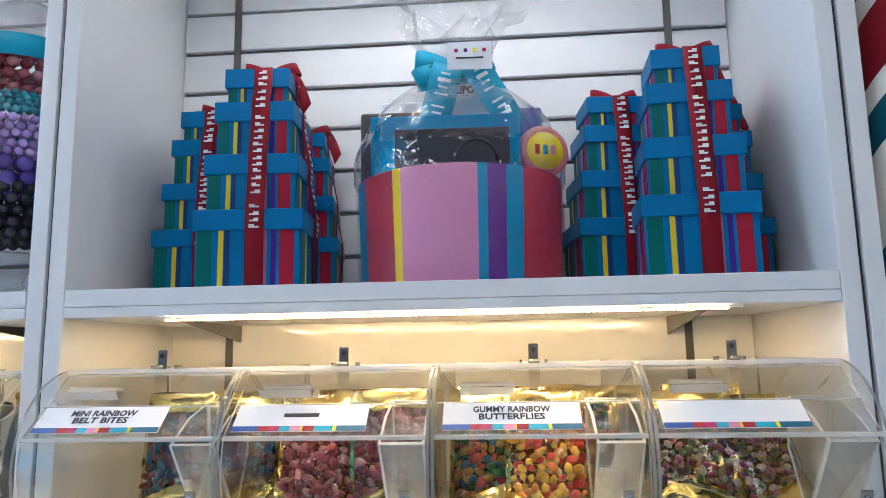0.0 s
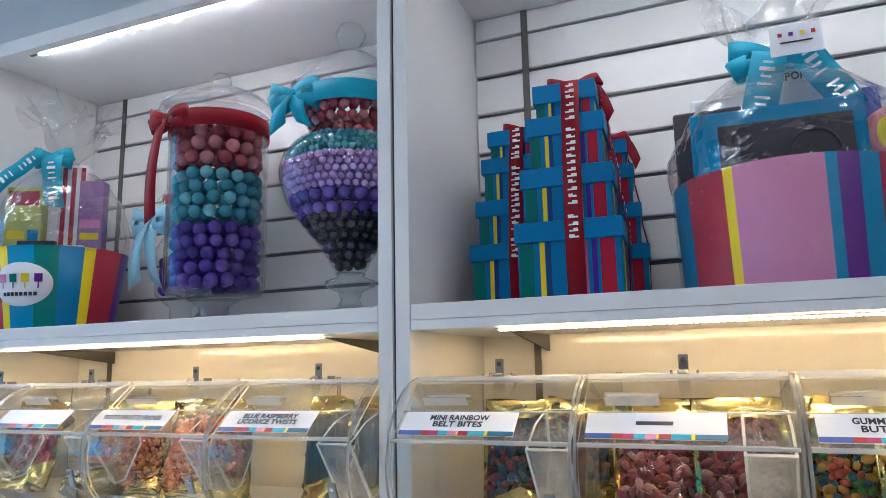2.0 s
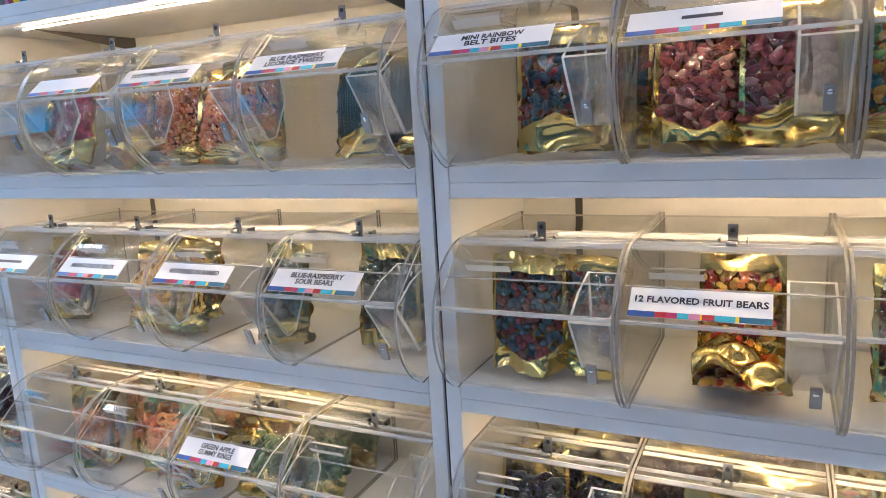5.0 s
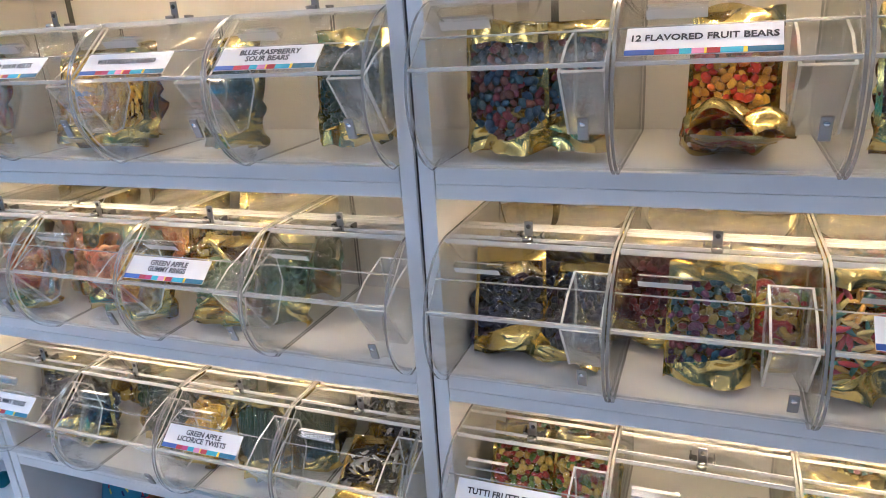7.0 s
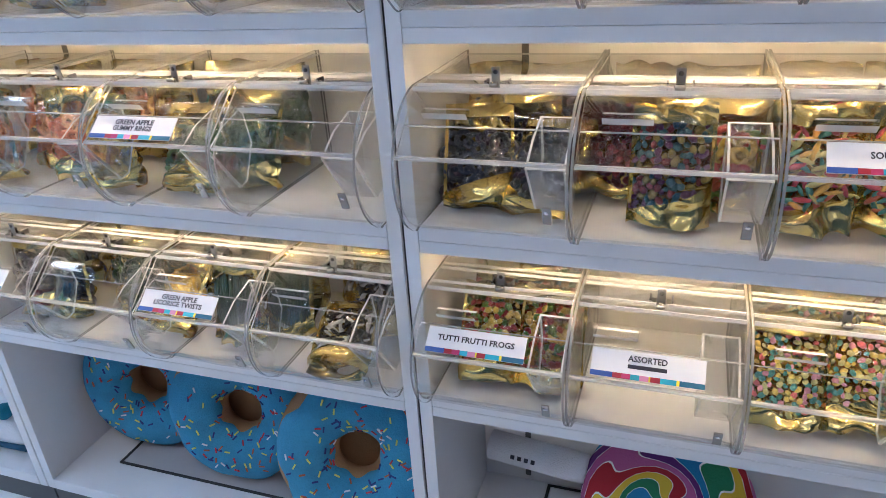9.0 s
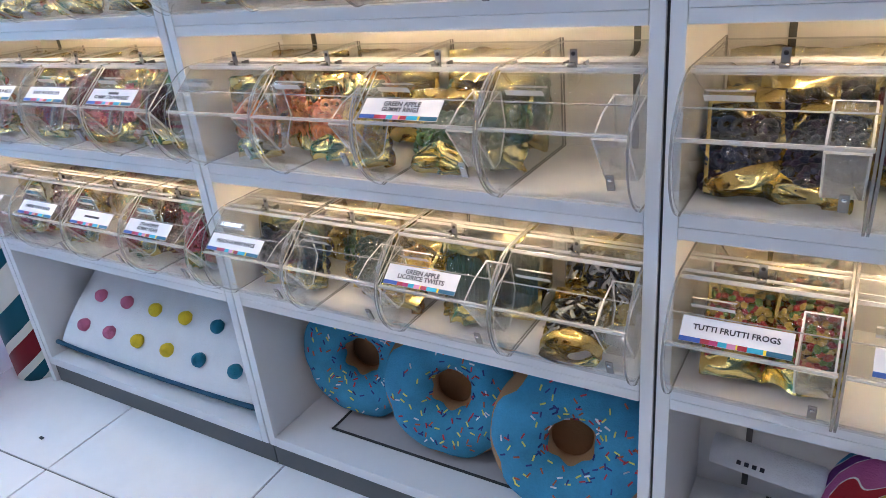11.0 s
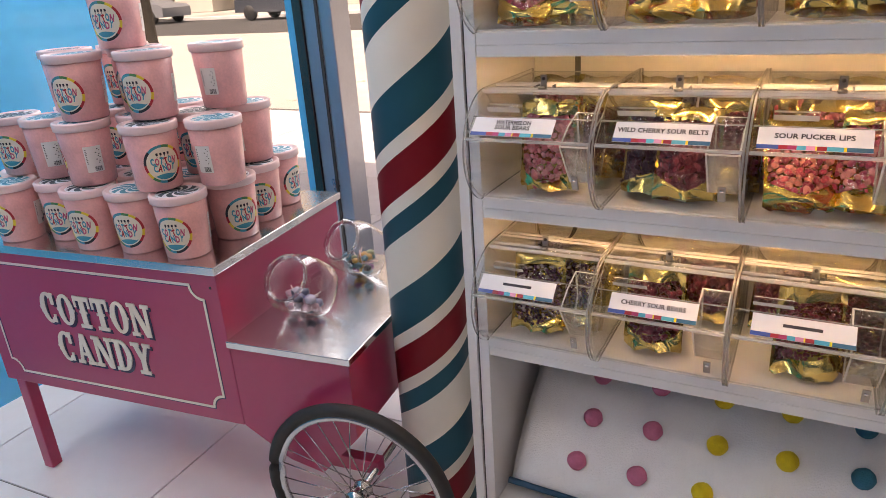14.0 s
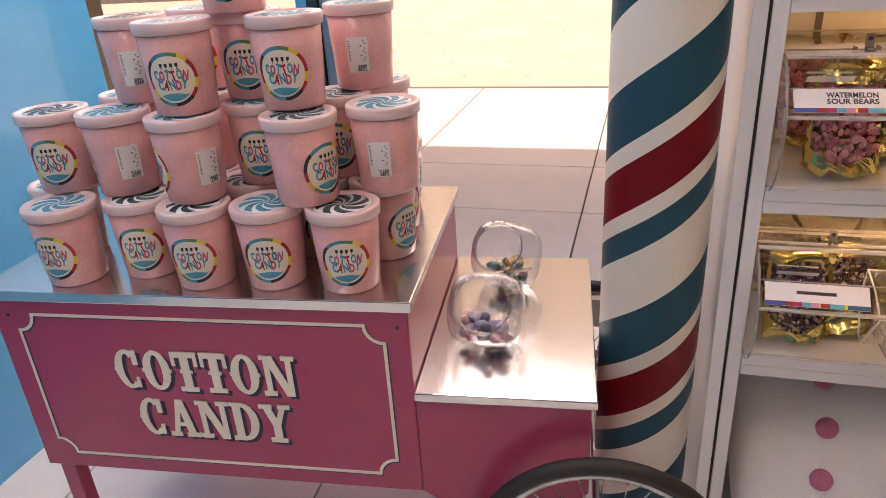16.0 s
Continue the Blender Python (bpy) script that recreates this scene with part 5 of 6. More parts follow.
def cylinder_jar(x, y):
    e = thing("candy_jar", pose(x, y, TOPS[0] + 0.0008), "tall glass jar of layered gumballs with a dark red bow", "candy jar", "glass candy jars")
    part("foot", lathe([(0.0, 0.0), (0.07, 0.0), (0.068, 0.006), (0.036, 0.012), (0.026, 0.022), (0.030, 0.034), (0.05, 0.044), (0.0, 0.0455)], 40), M_BOWL, e, "thick glass foot")
    part("glass_body", lathe([(0.05, 0.046), (0.086, 0.052), (0.092, 0.065), (0.092, 0.385), (0.096, 0.395), (0.092, 0.40), (0.088, 0.39), (0.088, 0.068), (0.082, 0.058), (0.0, 0.054)], 48), M_JAR, e, "clear glass")
    part("lid", lathe([(0.098, 0.402), (0.112, 0.406), (0.112, 0.412), (0.104, 0.415), (0.102, 0.420), (0.094, 0.422), (0.092, 0.429), (0.082, 0.431), (0.075, 0.439), (0.060, 0.442), (0.040, 0.450), (0.018, 0.456), (0.014, 0.464), (0.020, 0.476), (0.016, 0.488), (0.0, 0.492)], 40), M_BOWL, e, "domed glass lid with a knob")
    gumballs(e, [("purple_gumballs", G_PURP, 0.060, 0.185, 0.0135), ("turquoise_gumballs", G_TEAL, 0.188, 0.285, 0.0130), ("coral_gumballs", G_CORAL, 0.288, 0.385, 0.0145)], lambda z: 0.088, 4)
    part("ribbon_band", lathe([(0.0932, 0.355), (0.0942, 0.355), (0.0942, 0.388), (0.0932, 0.388)], 40), M_RIB, e, "dark red ribbon band")
    bow(e, "bow", (-0.040, -0.090, 0.375), 0.048, 0.028, M_RIB, "dark red bow with a hanging tail", 1, 0.19)


cylinder_jar(-1.006, 1.068)


def vase_r(z):
    pts = [(0.075, 0.028), (0.095, 0.040), (0.125, 0.062), (0.16, 0.094), (0.195, 0.118), (0.23, 0.130), (0.25, 0.133), (0.275, 0.126), (0.30, 0.105), (0.313, 0.080), (0.32, 0.076), (0.33, 0.082), (0.35, 0.092), (0.37, 0.094), (0.39, 0.090)]
    for (a, b), (c, d) in zip(pts, pts[1:]):
        if a <= z <= c:
            return 0.93 * (b + (d - b) * (z - a) / (c - a))
    return 0.93 * (pts[0][1] if z < pts[0][0] else pts[-1][1])


def vase_jar(x, y):
    e = thing("candy_jar", pose(x, y, TOPS[0] + 0.0008), "curvy glass apothecary jar of layered gumballs with turquoise bow", "candy jar", "glass candy jars")
    part("foot", lathe([(0.0, 0.0), (0.062, 0.0), (0.060, 0.006), (0.024, 0.014), (0.016, 0.026), (0.020, 0.040), (0.042, 0.050), (0.044, 0.058), (0.024, 0.066), (0.026, 0.073), (0.0, 0.074)], 40), M_BOWL, e, "thick glass stem and foot")
    prof = [(vase_r(0.075 + 0.01 * i), 0.075 + 0.01 * i) for i in range(32)] + [(0.094, 0.393)]
    part("glass_body", lathe(prof, 48), M_JAR, e, "clear glass")
    part("lid", lathe([(0.096, 0.395), (0.106, 0.399), (0.104, 0.405), (0.088, 0.414), (0.084, 0.428), (0.062, 0.438), (0.058, 0.450), (0.040, 0.464), (0.022, 0.472), (0.013, 0.482), (0.022, 0.494), (0.028, 0.508), (0.022, 0.524), (0.010, 0.530), (0.0, 0.531)], 40), M_BOWL, e, "stepped glass lid with a ball knob")
    gumballs(e, [("black_gumballs", G_DARK, 0.078, 0.166, 0.0085), ("purple_gumballs", G_PURP, 0.162, 0.212, 0.0120), ("lavender_gumballs", G_LAV, 0.200, 0.262, 0.0066), ("turquoise_gumballs", G_TEAL, 0.262, 0.306, 0.0055), ("coral_gumballs", G_CORAL, 0.328, 0.378, 0.0090)], vase_r, 8)
    part("ribbon_band", lathe([(0.0895, 0.355), (0.0905, 0.355), (0.0895, 0.390), (0.0885, 0.390)], 40), M_RIBT, e, "turquoise ribbon band")
    bow(e, "bow", (-0.066, -0.074, 0.378), 0.055, 0.034, M_RIBT, "turquoise ribbon bow", 2, 0.06)


vase_jar(-0.712, 1.066)


def small_jar(x, y):
    e = thing("candy_jar", pose(x, y, TOPS[0] + 0.0008) @ Matrix.Diagonal((1.12, 1.12, 1.30, 1)), "small glass candy jar with a pale blue bow and tag", "candy jar", "glass candy jars")
    part("glass_body", lathe([(0.0, 0.0), (0.045, 0.0), (0.02, 0.012), (0.018, 0.03), (0.045, 0.05), (0.05, 0.12), (0.03, 0.15), (0.045, 0.17), (0.05, 0.20), (0.03, 0.225), (0.01, 0.235), (0.0, 0.245)], 32), M_JAR, e, "clear glass")
    gumballs(e, [("purple_gumballs", G_PURP, 0.052, 0.115, 0.008), ("coral_gumballs", G_CORAL, 0.168, 0.205, 0.008)], lambda z: 0.045, 3)
    bow(e, "bow", (-0.03, -0.045, 0.165), 0.05, 0.03, M_RIBP, "pale blue bow", 2, 0.10)


small_jar(-1.150, 1.135)

# ---- bottom cubbies: cushions ----
M_PLUSHW = mat("white_plush", (0.78, 0.78, 0.78), 0.9, vary=0.04, scale=20, bump=0.5, bscale=300)
M_TAN = mat("tan_plush", (0.40, 0.21, 0.09), 0.9, vary=0.12, scale=20, bump=0.5, bscale=300)
M_ICE = mat("blue_plush", (0.05, 0.28, 0.46), 0.9, vary=0.22, scale=20, bump=0.5, bscale=300)
M_PIPE = mat("navy_piping", (0.01, 0.06, 0.11), 0.8)
POM = [mat("pompom", c, 0.95, vary=0.12, scale=60, bump=0.8, bscale=350) for c in ((0.62, 0.17, 0.28), (0.75, 0.55, 0.02), (0.01, 0.17, 0.25))]
SPR = candy_mat("sprinkle_felt", [(0.6, 0.05, 0.06), (0.75, 0.7, 0.15), (0.03, 0.05, 0.2), (0.75, 0.75, 0.75), (0.5, 0.12, 0.05)], 0.8)


def cushion_bm(w, h, t, n=26):
    bm = bmesh.new()
    for side in (-1, 1):
        g = []
        for i in range(n + 1):
            row = []
            for j in range(n + 1):
                u, v = -1 + 2 * i / n, -1 + 2 * j / n
                k = ((1 - abs(u) ** 5) * (1 - abs(v) ** 4)) ** 0.5
                x, y = u * w / 2 * (1 - 0.02 * v * v), v * h / 2 * (1 - 0.03 * u * u)
                z = side * (t / 2 * k + 0.003 * noise.noise(Vector((x * 9, y * 9, side))) * k)
                row.append(bm.verts.new((x, z, y)))
            g.append(row)
        for i in range(n):
            for j in range(n):
                q = (g[i][j], g[i + 1][j], g[i + 1][j + 1], g[i][j + 1])
                bm.faces.new(q if side < 0 else q[::-1])
    bmesh.ops.remove_doubles(bm, verts=bm.verts, dist=1e-4)
    return smooth(bm)


def dot_cushion():
    w, h, t = 0.915, 0.36, 0.125
    e = thing("dotted_cushion", pose(-2.053, 1.083, 0.262, -50, 0, 0), "white plush cushion with pink, yellow and teal pompom dots", "cushion")
    part("cover", cushion_bm(w, h, t), M_PLUSHW, e)
    part("piping", tube([(w / 2 * (-0.985 + 0.0985 * i), -0.012, -h / 2 * (0.985 - 0.03 * abs(-1 + 0.1 * i) ** 2)) for i in range(21)], 0.0075, 8), M_PIPE, e, "dark teal piping")
    pm = bmesh.new()
    bmesh.ops.create_icosphere(pm, subdivisions=3, radius=0.021)
    jitter(pm, 0.002, 90)
    smooth(pm)
    for c in range(3):
        me = bpy.data.meshes.new("pompom")
        pm.to_mesh(me)
        me.materials.append(POM[c])
        for q in range(2):
            for r in range(3):
                x, z = -0.281 + 0.265 * c + 0.1325 * q - (0.0145 if r == 0 else 0.0), -0.100 + 0.102 * r
                u, v = x / (w / 2), z / (h / 2)
                y = -t / 2 * ((1 - abs(u) ** 5) * (1 - abs(v) ** 4)) ** 0.5
                o = meshed("pompom", me, POM[c], e)
                o.location = (x, y - 0.006, z)
    pm.free()


dot_cushion()


def doughnut(x, y, z, turn, lean):
    e = thing("doughnut_cushion", pose(x, y, z, lean, 0, turn), "blue iced plush doughnut cushion with sprinkles on white shelf", "cushion", "doughnut cushions")
    R, r, sq = 0.110, 0.065, 0.92

    def p(a, b, k=1.0):
        q = R + r * k * math.cos(b)
        return Vector((q * math.cos(a), -r * k * sq * math.sin(b), q * math.sin(a)))

    for nm, b0, b1, k, material, lab in (("dough", 0.0, 2 * math.pi, 1.0, M_TAN, "tan plush dough"), ("icing", 0, 0, 1.055, M_ICE, "sky blue plush icing")):
        bm = bmesh.new()
        na, nb = 56, 20
        g = []
        for i in range(na):
            a = 2 * math.pi * i / na
            row = []
            for j in range(nb + 1):
                if nm == "dough":
                    b = 2 * math.pi * j / nb
                else:
                    lo = 0.60 + 0.20 * math.sin(6 * a) + 0.07 * math.sin(11 * a + 1)
                    hi = math.pi - 0.42 + 0.10 * math.sin(6 * a + 2)
                    b = lo + (hi - lo) * j / nb
                kk = k * (1 if nm == "dough" or 0 < j < nb else 0.96)
                row.append(bm.verts.new(p(a, b, kk) + 0.003 * noise.noise_vector(p(a, b) * 14)))
            g.append(row)
        for i in range(na):
            for j in range(nb):
                bm.faces.new((g[i][j], g[i][j + 1], g[(i + 1) % na][j + 1], g[(i + 1) % na][j]))
        bmesh.ops.remove_doubles(bm, verts=bm.verts, dist=1e-5)
        bmesh.ops.recalc_face_normals(bm, faces=bm.faces)
        part(nm, smooth(bm), material, e, lab)
    bk = lathe([(0.0, 0.0), (0.062, 0.0), (0.062, 0.004), (0.0, 0.004)], 32)
    bmesh.ops.rotate(bk, verts=bk.verts, cent=(0, 0, 0), matrix=Matrix.Rotation(radians(90), 3, "X"))
    bmesh.ops.translate(bk, verts=bk.verts, vec=(0, 0.038, 0))
    part("back_cloth", bk, M_TAN, e, "tan plush backing in the hole")
    rnd = random.Random(int(100 * (x + 3)))
    bm = bmesh.new()
    for i in range(120):
        a, b = rnd.uniform(0, 6.283), rnd.uniform(1.02, 2.6)
        c = p(a, b, 1.075)
        n = (c - p(a, b, 0.9)).normalized()
        m = Matrix.Translation(c) @ n.to_track_quat("Z", "Y").to_matrix().to_4x4() @ Matrix.Rotation(rnd.uniform(0, 3.14), 4, "Z")
        bmesh.ops.create_cube(bm, size=1, matrix=m @ Matrix.Diagonal((0.0125, 0.0032, 0.0020, 1)))
    tagged(part("sprinkle_layer", bm, SPR, e, "coloured felt sprinkles"), kind="stuff")


_fb = tagged(part("cubby_board", boxed(-1.40, -0.585, 1.015, 1.21, 0.1065, 0.1095, 0.001), mat("pale_grey_board", (0.45, 0.44, 0.44), 0.4)), "pale grey loose board with black edges under doughnut cushions", "board")
for _a in ((-1.402, -0.585, 1.009, 1.0145), (-1.407, -1.4005, 1.009, 1.21)):
    part("edge_strip", boxed(*_a, 0.1066, 0.1102), M_DARK, _fb, "black edge strip")
_fb = tagged(part("cubby_board", boxed(-0.377, 0.415, 0.93, 1.205, 0.1065, 0.1095, 0.001), M_LAM), "white loose board with black edges under lollipop cushion", "board")
for _a in ((-0.377, 0.415, 1.2055, 1.2115), (-0.384, -0.3775, 0.93, 1.2115)):
    part("edge_strip", boxed(*_a, 0.1066, 0.1102), M_DARK, _fb, "black edge strip")
doughnut(-1.357, 1.138, 0.281, 12, -10)
doughnut(-1.068, 1.100, 0.281, 14, -14)
doughnut(-0.750, 1.040, 0.278, 16, -18)


def lolly():
    e = thing("lollipop_cushion", pose(-0.135, 1.06, 0.262, -30, 0, -4), "round rainbow swirl lollipop cushion with a white stick", "cushion")
    cols = [(0.42, 0.012, 0.02), (0.70, 0.48, 0.03), (0.02, 0.20, 0.08), (0.02, 0.20, 0.42), (0.12, 0.02, 0.16), (0.45, 0.10, 0.26), (0.80, 0.78, 0.74)]
    ms = [mat("swirl_plush", c, 0.85, bump=0.4, bscale=300) for c in cols]
    bm = bmesh.new()
    na, nr, R, T = 192, 30, 0.158, 0.075
    for side in (-1, 1):
        g = []
        for j in range(nr + 1):
            q = j / nr
            y = side * T / 2 * (1 - q ** 4) ** 0.5
            tw = 3.6 * q + 0.34 * math.sin(13 * q)
            g.append([bm.verts.new((R * q * math.cos(2 * math.pi * i / na + tw), y, R * q * math.sin(2 * math.pi * i / na + tw))) for i in range(na)])
        for j in range(nr):
            for i in range(na):
                k = (i + 1) % na
                f = bm.faces.new((g[j][i], g[j][k], g[j + 1][k], g[j + 1][i]) if side > 0 else (g[j][i], g[j + 1][i], g[j + 1][k], g[j][k]))
                f.material_index, f.smooth = 6 if i % 16 == 0 else (i // 16) % 6, True
    bmesh.ops.remove_doubles(bm, verts=bm.verts, dist=1e-5)
    part("swirl", bm, ms, e, "rainbow plush swirl")
    st = part("stick", lathe([(0, 0), (0.026, 0.0), (0.03, 0.006), (0.03, 0.20), (0, 0.20)], 24), M_PLUSHW, e, "white plush stick")
    st.matrix_basis = pose(-0.150, 0.01, 0.03, 0, -88, 0)
    for i in range(4):
        part("printed_bar", boxed(-0.012 + 0.0, -0.004, -0.0312, -0.030, 0.10 + 0.014 * i, 0.108 + 0.014 * i), M_INK, st)


lolly()

# ---- cotton candy cart ----
CART = pose(-3.078, 0.714, 0, 0, 0, 6.3)


def glyphs(words, h, depth):
    """Western slab letters built from bars and bowls, in x and z, facing -y, centred."""
    bm = bmesh.new()
    tick = [0]

    def slab(pts):
        tick[0] += 1
        d = depth + 0.00012 * (tick[0] % 9)
        a = [bm.verts.new((X + x * h, -d, z * h)) for x, z in pts]
        b = [bm.verts.new((X + x * h, 0, z * h)) for x, z in pts]
        bm.faces.new(a)
        for i in range(len(pts)):
            j = (i + 1) % len(pts)
            bm.faces.new((a[j], a[i], b[i], b[j]))

    def rect(x0, z0, x1, z1):
        slab([(x0, z0), (x1, z0), (x1, z1), (x0, z1)])

    def bowl(cx, rx, ix, a0, a1, n=14):
        for i in range(n):
            t0, t1 = radians(a0 + (a1 - a0) * i / n), radians(a0 + (a1 - a0) * (i + 1) / n)
            slab([(cx + ix * math.cos(t0), 0.5 + 0.40 * math.sin(t0)), (cx + rx * math.cos(t0), 0.5 + 0.5 * math.sin(t0)), (cx + rx * math.cos(t1), 0.5 + 0.5 * math.sin(t1)), (cx + ix * math.cos(t1), 0.5 + 0.40 * math.sin(t1))])

    adv = {"C": 0.66, "O": 0.70, "T": 0.66, "N": 0.78, "A": 0.74, "D": 0.70, "Y": 0.72}
    total = sum(adv[c] for c in words) * h
    X = -total / 2
    for c in words:
        if c == "C":
            bowl(0.32, 0.30, 0.12, 48, 312)
            rect(0.46, 0.62, 0.58, 0.98)
            rect(0.46, 0.04, 0.54, 0.30)
            rect(0.0, 0.46, 0.05, 0.54)
        elif c == "O":
            bowl(0.33, 0.31, 0.12, 0, 360, 20)
            rect(-0.01, 0.46, 0.04, 0.54)
            rect(0.62, 0.46, 0.67, 0.54)
        elif c == "T":
            rect(0.22, 0.0, 0.41, 1.0)
            rect(0.02, 0.86, 0.61, 1.0)
            rect(0.02, 0.64, 0.10, 1.0)
            rect(0.53, 0.64, 0.61, 1.0)
            rect(0.11, 0.0, 0.52, 0.11)
            rect(0.17, 0.46, 0.46, 0.54)
        elif c == "N":
            rect(0.08, 0.0, 0.20, 1.0)
            rect(0.56, 0.0, 0.68, 1.0)
            slab([(0.08, 1.0), (0.28, 1.0), (0.68, 0.0), (0.50, 0.0)])
            for x in (0.0, 0.48):
                rect(x, 0.89 if x else 0.89, x + 0.28, 1.0)
            rect(0.0, 0.0, 0.28, 0.11)
        elif c == "A":
            slab([(0.08, 0.0), (0.20, 0.0), (0.40, 1.0), (0.28, 1.0)])
            slab([(0.46, 0.0), (0.64, 0.0), (0.44, 1.0), (0.28, 1.0)])
            rect(0.18, 0.28, 0.52, 0.38)
            rect(0.0, 0.0, 0.27, 0.11)
            rect(0.40, 0.0, 0.72, 0.11)
        elif c == "D":
            rect(0.08, 0.0, 0.26, 1.0)
            bowl(0.28, 0.36, 0.17, -90, 90)
            rect(0.0, 0.0, 0.30, 0.10)
            rect(0.0, 0.90, 0.30, 1.0)
        elif c == "Y":
            rect(0.26, 0.0, 0.44, 0.48)
            slab([(0.05, 1.0), (0.23, 1.0), (0.44, 0.45), (0.26, 0.45)])
            slab([(0.50, 1.0), (0.62, 1.0), (0.44, 0.45), (0.30, 0.45)])
            rect(0.0, 0.89, 0.30, 1.0)
            rect(0.43, 0.89, 0.70, 1.0)
            rect(0.16, 0.0, 0.54, 0.11)
        X += adv[c] * h
    return bm


def cart():
    e = thing("candy_cart", CART, "raspberry pink wooden candy cart with steel tops and spoked wheels", "cart")
    L, D, ZT, ZB = 0.79, 0.535, 0.698, 0.308
    bx = part("cabinet", boxed(-L, -0.001, 0.0, D, ZB, ZT, 0.002), M_PINKP, e)
    part("steel_top", boxed(-L - 0.012, 0.008, -0.012, D + 0.012, ZT, ZT + 0.020, 0.002), M_STEEL, e, "brushed steel top")
    side = bmesh.new()
    pts = [(0.0, 0.521), (0.302, 0.521), (0.302, 0.33), (0.20, 0.215), (0.115, 0.235), (0.0, 0.308)]
    a = [side.verts.new((x, 0.002, z)) for x, z in pts]
    b = [side.verts.new((x, D - 0.002, z)) for x, z in pts]
    side.faces.new(a)
    side.faces.new(b[::-1])
    for i in range(len(pts)):
        j = (i + 1) % len(pts)
        side.faces.new((a[j], a[i], b[i], b[j]))
    bmesh.ops.recalc_face_normals(side, faces=side.faces)
    part("low_cabinet", side, M_PINKP, e)
    part("steel_shelf", boxed(0.0, 0.312, -0.010, D + 0.010, 0.521, 0.538, 0.002), M_STEEL, e, "brushed steel shelf")
    for x, y in ((-L + 0.012, 0.012), (-L + 0.012, D - 0.045)):
        part("leg", boxed(x, x + 0.034, y, y + 0.034, 0.001, ZB + 0.02, 0.003), M_PINKP, e)
    for x in (-0.02, -L + 0.03):
        part("rivet", boxed(x - 0.003, x + 0.003, -0.0015, 0.0, 0.66, 0.666, 0.0005), M_DARK, e)
    # painted border with notched corners
    x0, x1, z0, z1, n = -L + 0.045, -0.045, 0.345, 0.665, 0.034
    line = []
    for cx, cz, a0 in ((x1, z1, 270), (x0, z1, 0), (x0, z0, 90), (x1, z0, 180)):
        seq = [(cx + n * math.cos(radians(a0 - 90 * k / 6)), cz + n * math.sin(radians(a0 - 90 * k / 6))) for k in range(7)]
        line += seq
    for nm, off, w, material, dep in (("border_shadow", 0.002, 0.0034, M_SHADOW, 0.0008), ("border_line", 0.0, 0.0030, M_CREAM, 0.0013)):
        bm = bmesh.new()
        m = len(line)
        for i in range(m):
            p, q = Vector((line[i][0] + off, 0, line[i][1] - off)), Vector((line[(i + 1) % m][0] + off, 0, line[(i + 1) % m][1] - off))
            d = (q - p).normalized()
            s = Vector((-d.z, 0, d.x)) * w
            vs = [bm.verts.new(v + Vector((0, -dep, 0))) for v in (p - s - d * w * 0.6, q - s + d * w * 0.6, q + s + d * w * 0.6, p + s - d * w * 0.6)]
            vb = [bm.verts.new(v.co + Vector((0, dep * 0.9, 0))) for v in vs]
            bm.faces.new(vs)
            for k in range(4):
                bm.faces.new((vs[(k + 1) % 4], vs[k], vb[k], vb[(k + 1) % 4]))
            for v in vs:
                v.co.y -= 0.00005 * (i % 3)
        bmesh.ops.recalc_face_normals(bm, faces=bm.faces)
        part(nm, bm, material, bx, "cream painted border line" if off == 0 else "")
    cx = (x0 + x1) / 2
    for words, zz, dx in (("COTTON", 0.512, 0.004), ("CANDY", 0.405, 0.004)):
        sh = part("letter_shadow", glyphs(words, 0.086, 0.0008), M_SHADOW, bx)
        sh.location = (cx + dx + 0.006, -0.0002, zz - 0.006)
        lt = part("lettering", glyphs(words, 0.086, 0.0022), M_CREAM, bx, "cream western style lettering")
        lt.location = (cx + dx, -0.0004, zz)
    # wheels
    for y in (-0.052, D + 0.052):
        w = part("wheel", tube([(0.196 * math.cos(2 * math.pi * i / 48), 0, 0.196 * math.sin(2 * math.pi * i / 48)) for i in range(48)], 0.009, 8, True), M_RIM, e, "spoked bicycle wheel with dull rim")
        w.location = (0.322, y, 0.229)
        part("tyre", tube([(0.213 * math.cos(2 * math.pi * i / 56), 0, 0.213 * math.sin(2 * math.pi * i / 56)) for i in range(56)], 0.0148, 10, True), M_TYRE, w, "black rubber tyre")
        hb = part("hub", lathe([(0, -0.035), (0.008, -0.035), (0.008, -0.024), (0.022, -0.022), (0.022, -0.016), (0.014, -0.014), (0.014, 0.014), (0.022, 0.016), (0.022, 0.022), (0.008, 0.024), (0.008, 0.035), (0, 0.035)], 20), M_RIM, w, "metal hub")
        hb.rotation_euler = (radians(90), 0, 0)
        for i in range(28):
            a = 2 * math.pi * i / 28
            o = 0.55 if i % 2 else -0.55
            s = 0.018 if i % 4 < 2 else -0.018
            part("spoke", tube([(0.02 * math.cos(a + o), s, 0.02 * math.sin(a + o)), (0.190 * math.cos(a), 0, 0.190 * math.sin(a))], 0.0014, 5), M_RIM, w)
    part("axle", tube([(0.322, -0.05, 0.229), (0.322, D + 0.05, 0.229)], 0.008), M_RIM, e, "steel axle")
    part("axle_bracket", boxed(0.20, 0.33, 0.03, 0.06, 0.215, 0.25, 0.002), M_PINKP, e)


cart()

# ---- cotton candy tubs ----
TR0, TR1, TH = 0.050, 0.0580, 0.137


def fluff_mat():
    m = mat("pink_cotton_candy", (0.80, 0.40, 0.39), 0.35, vary=0.24, scale=20, bump=0.25, bscale=55, coat=0.6, island=0.05, detail=6)
    return m


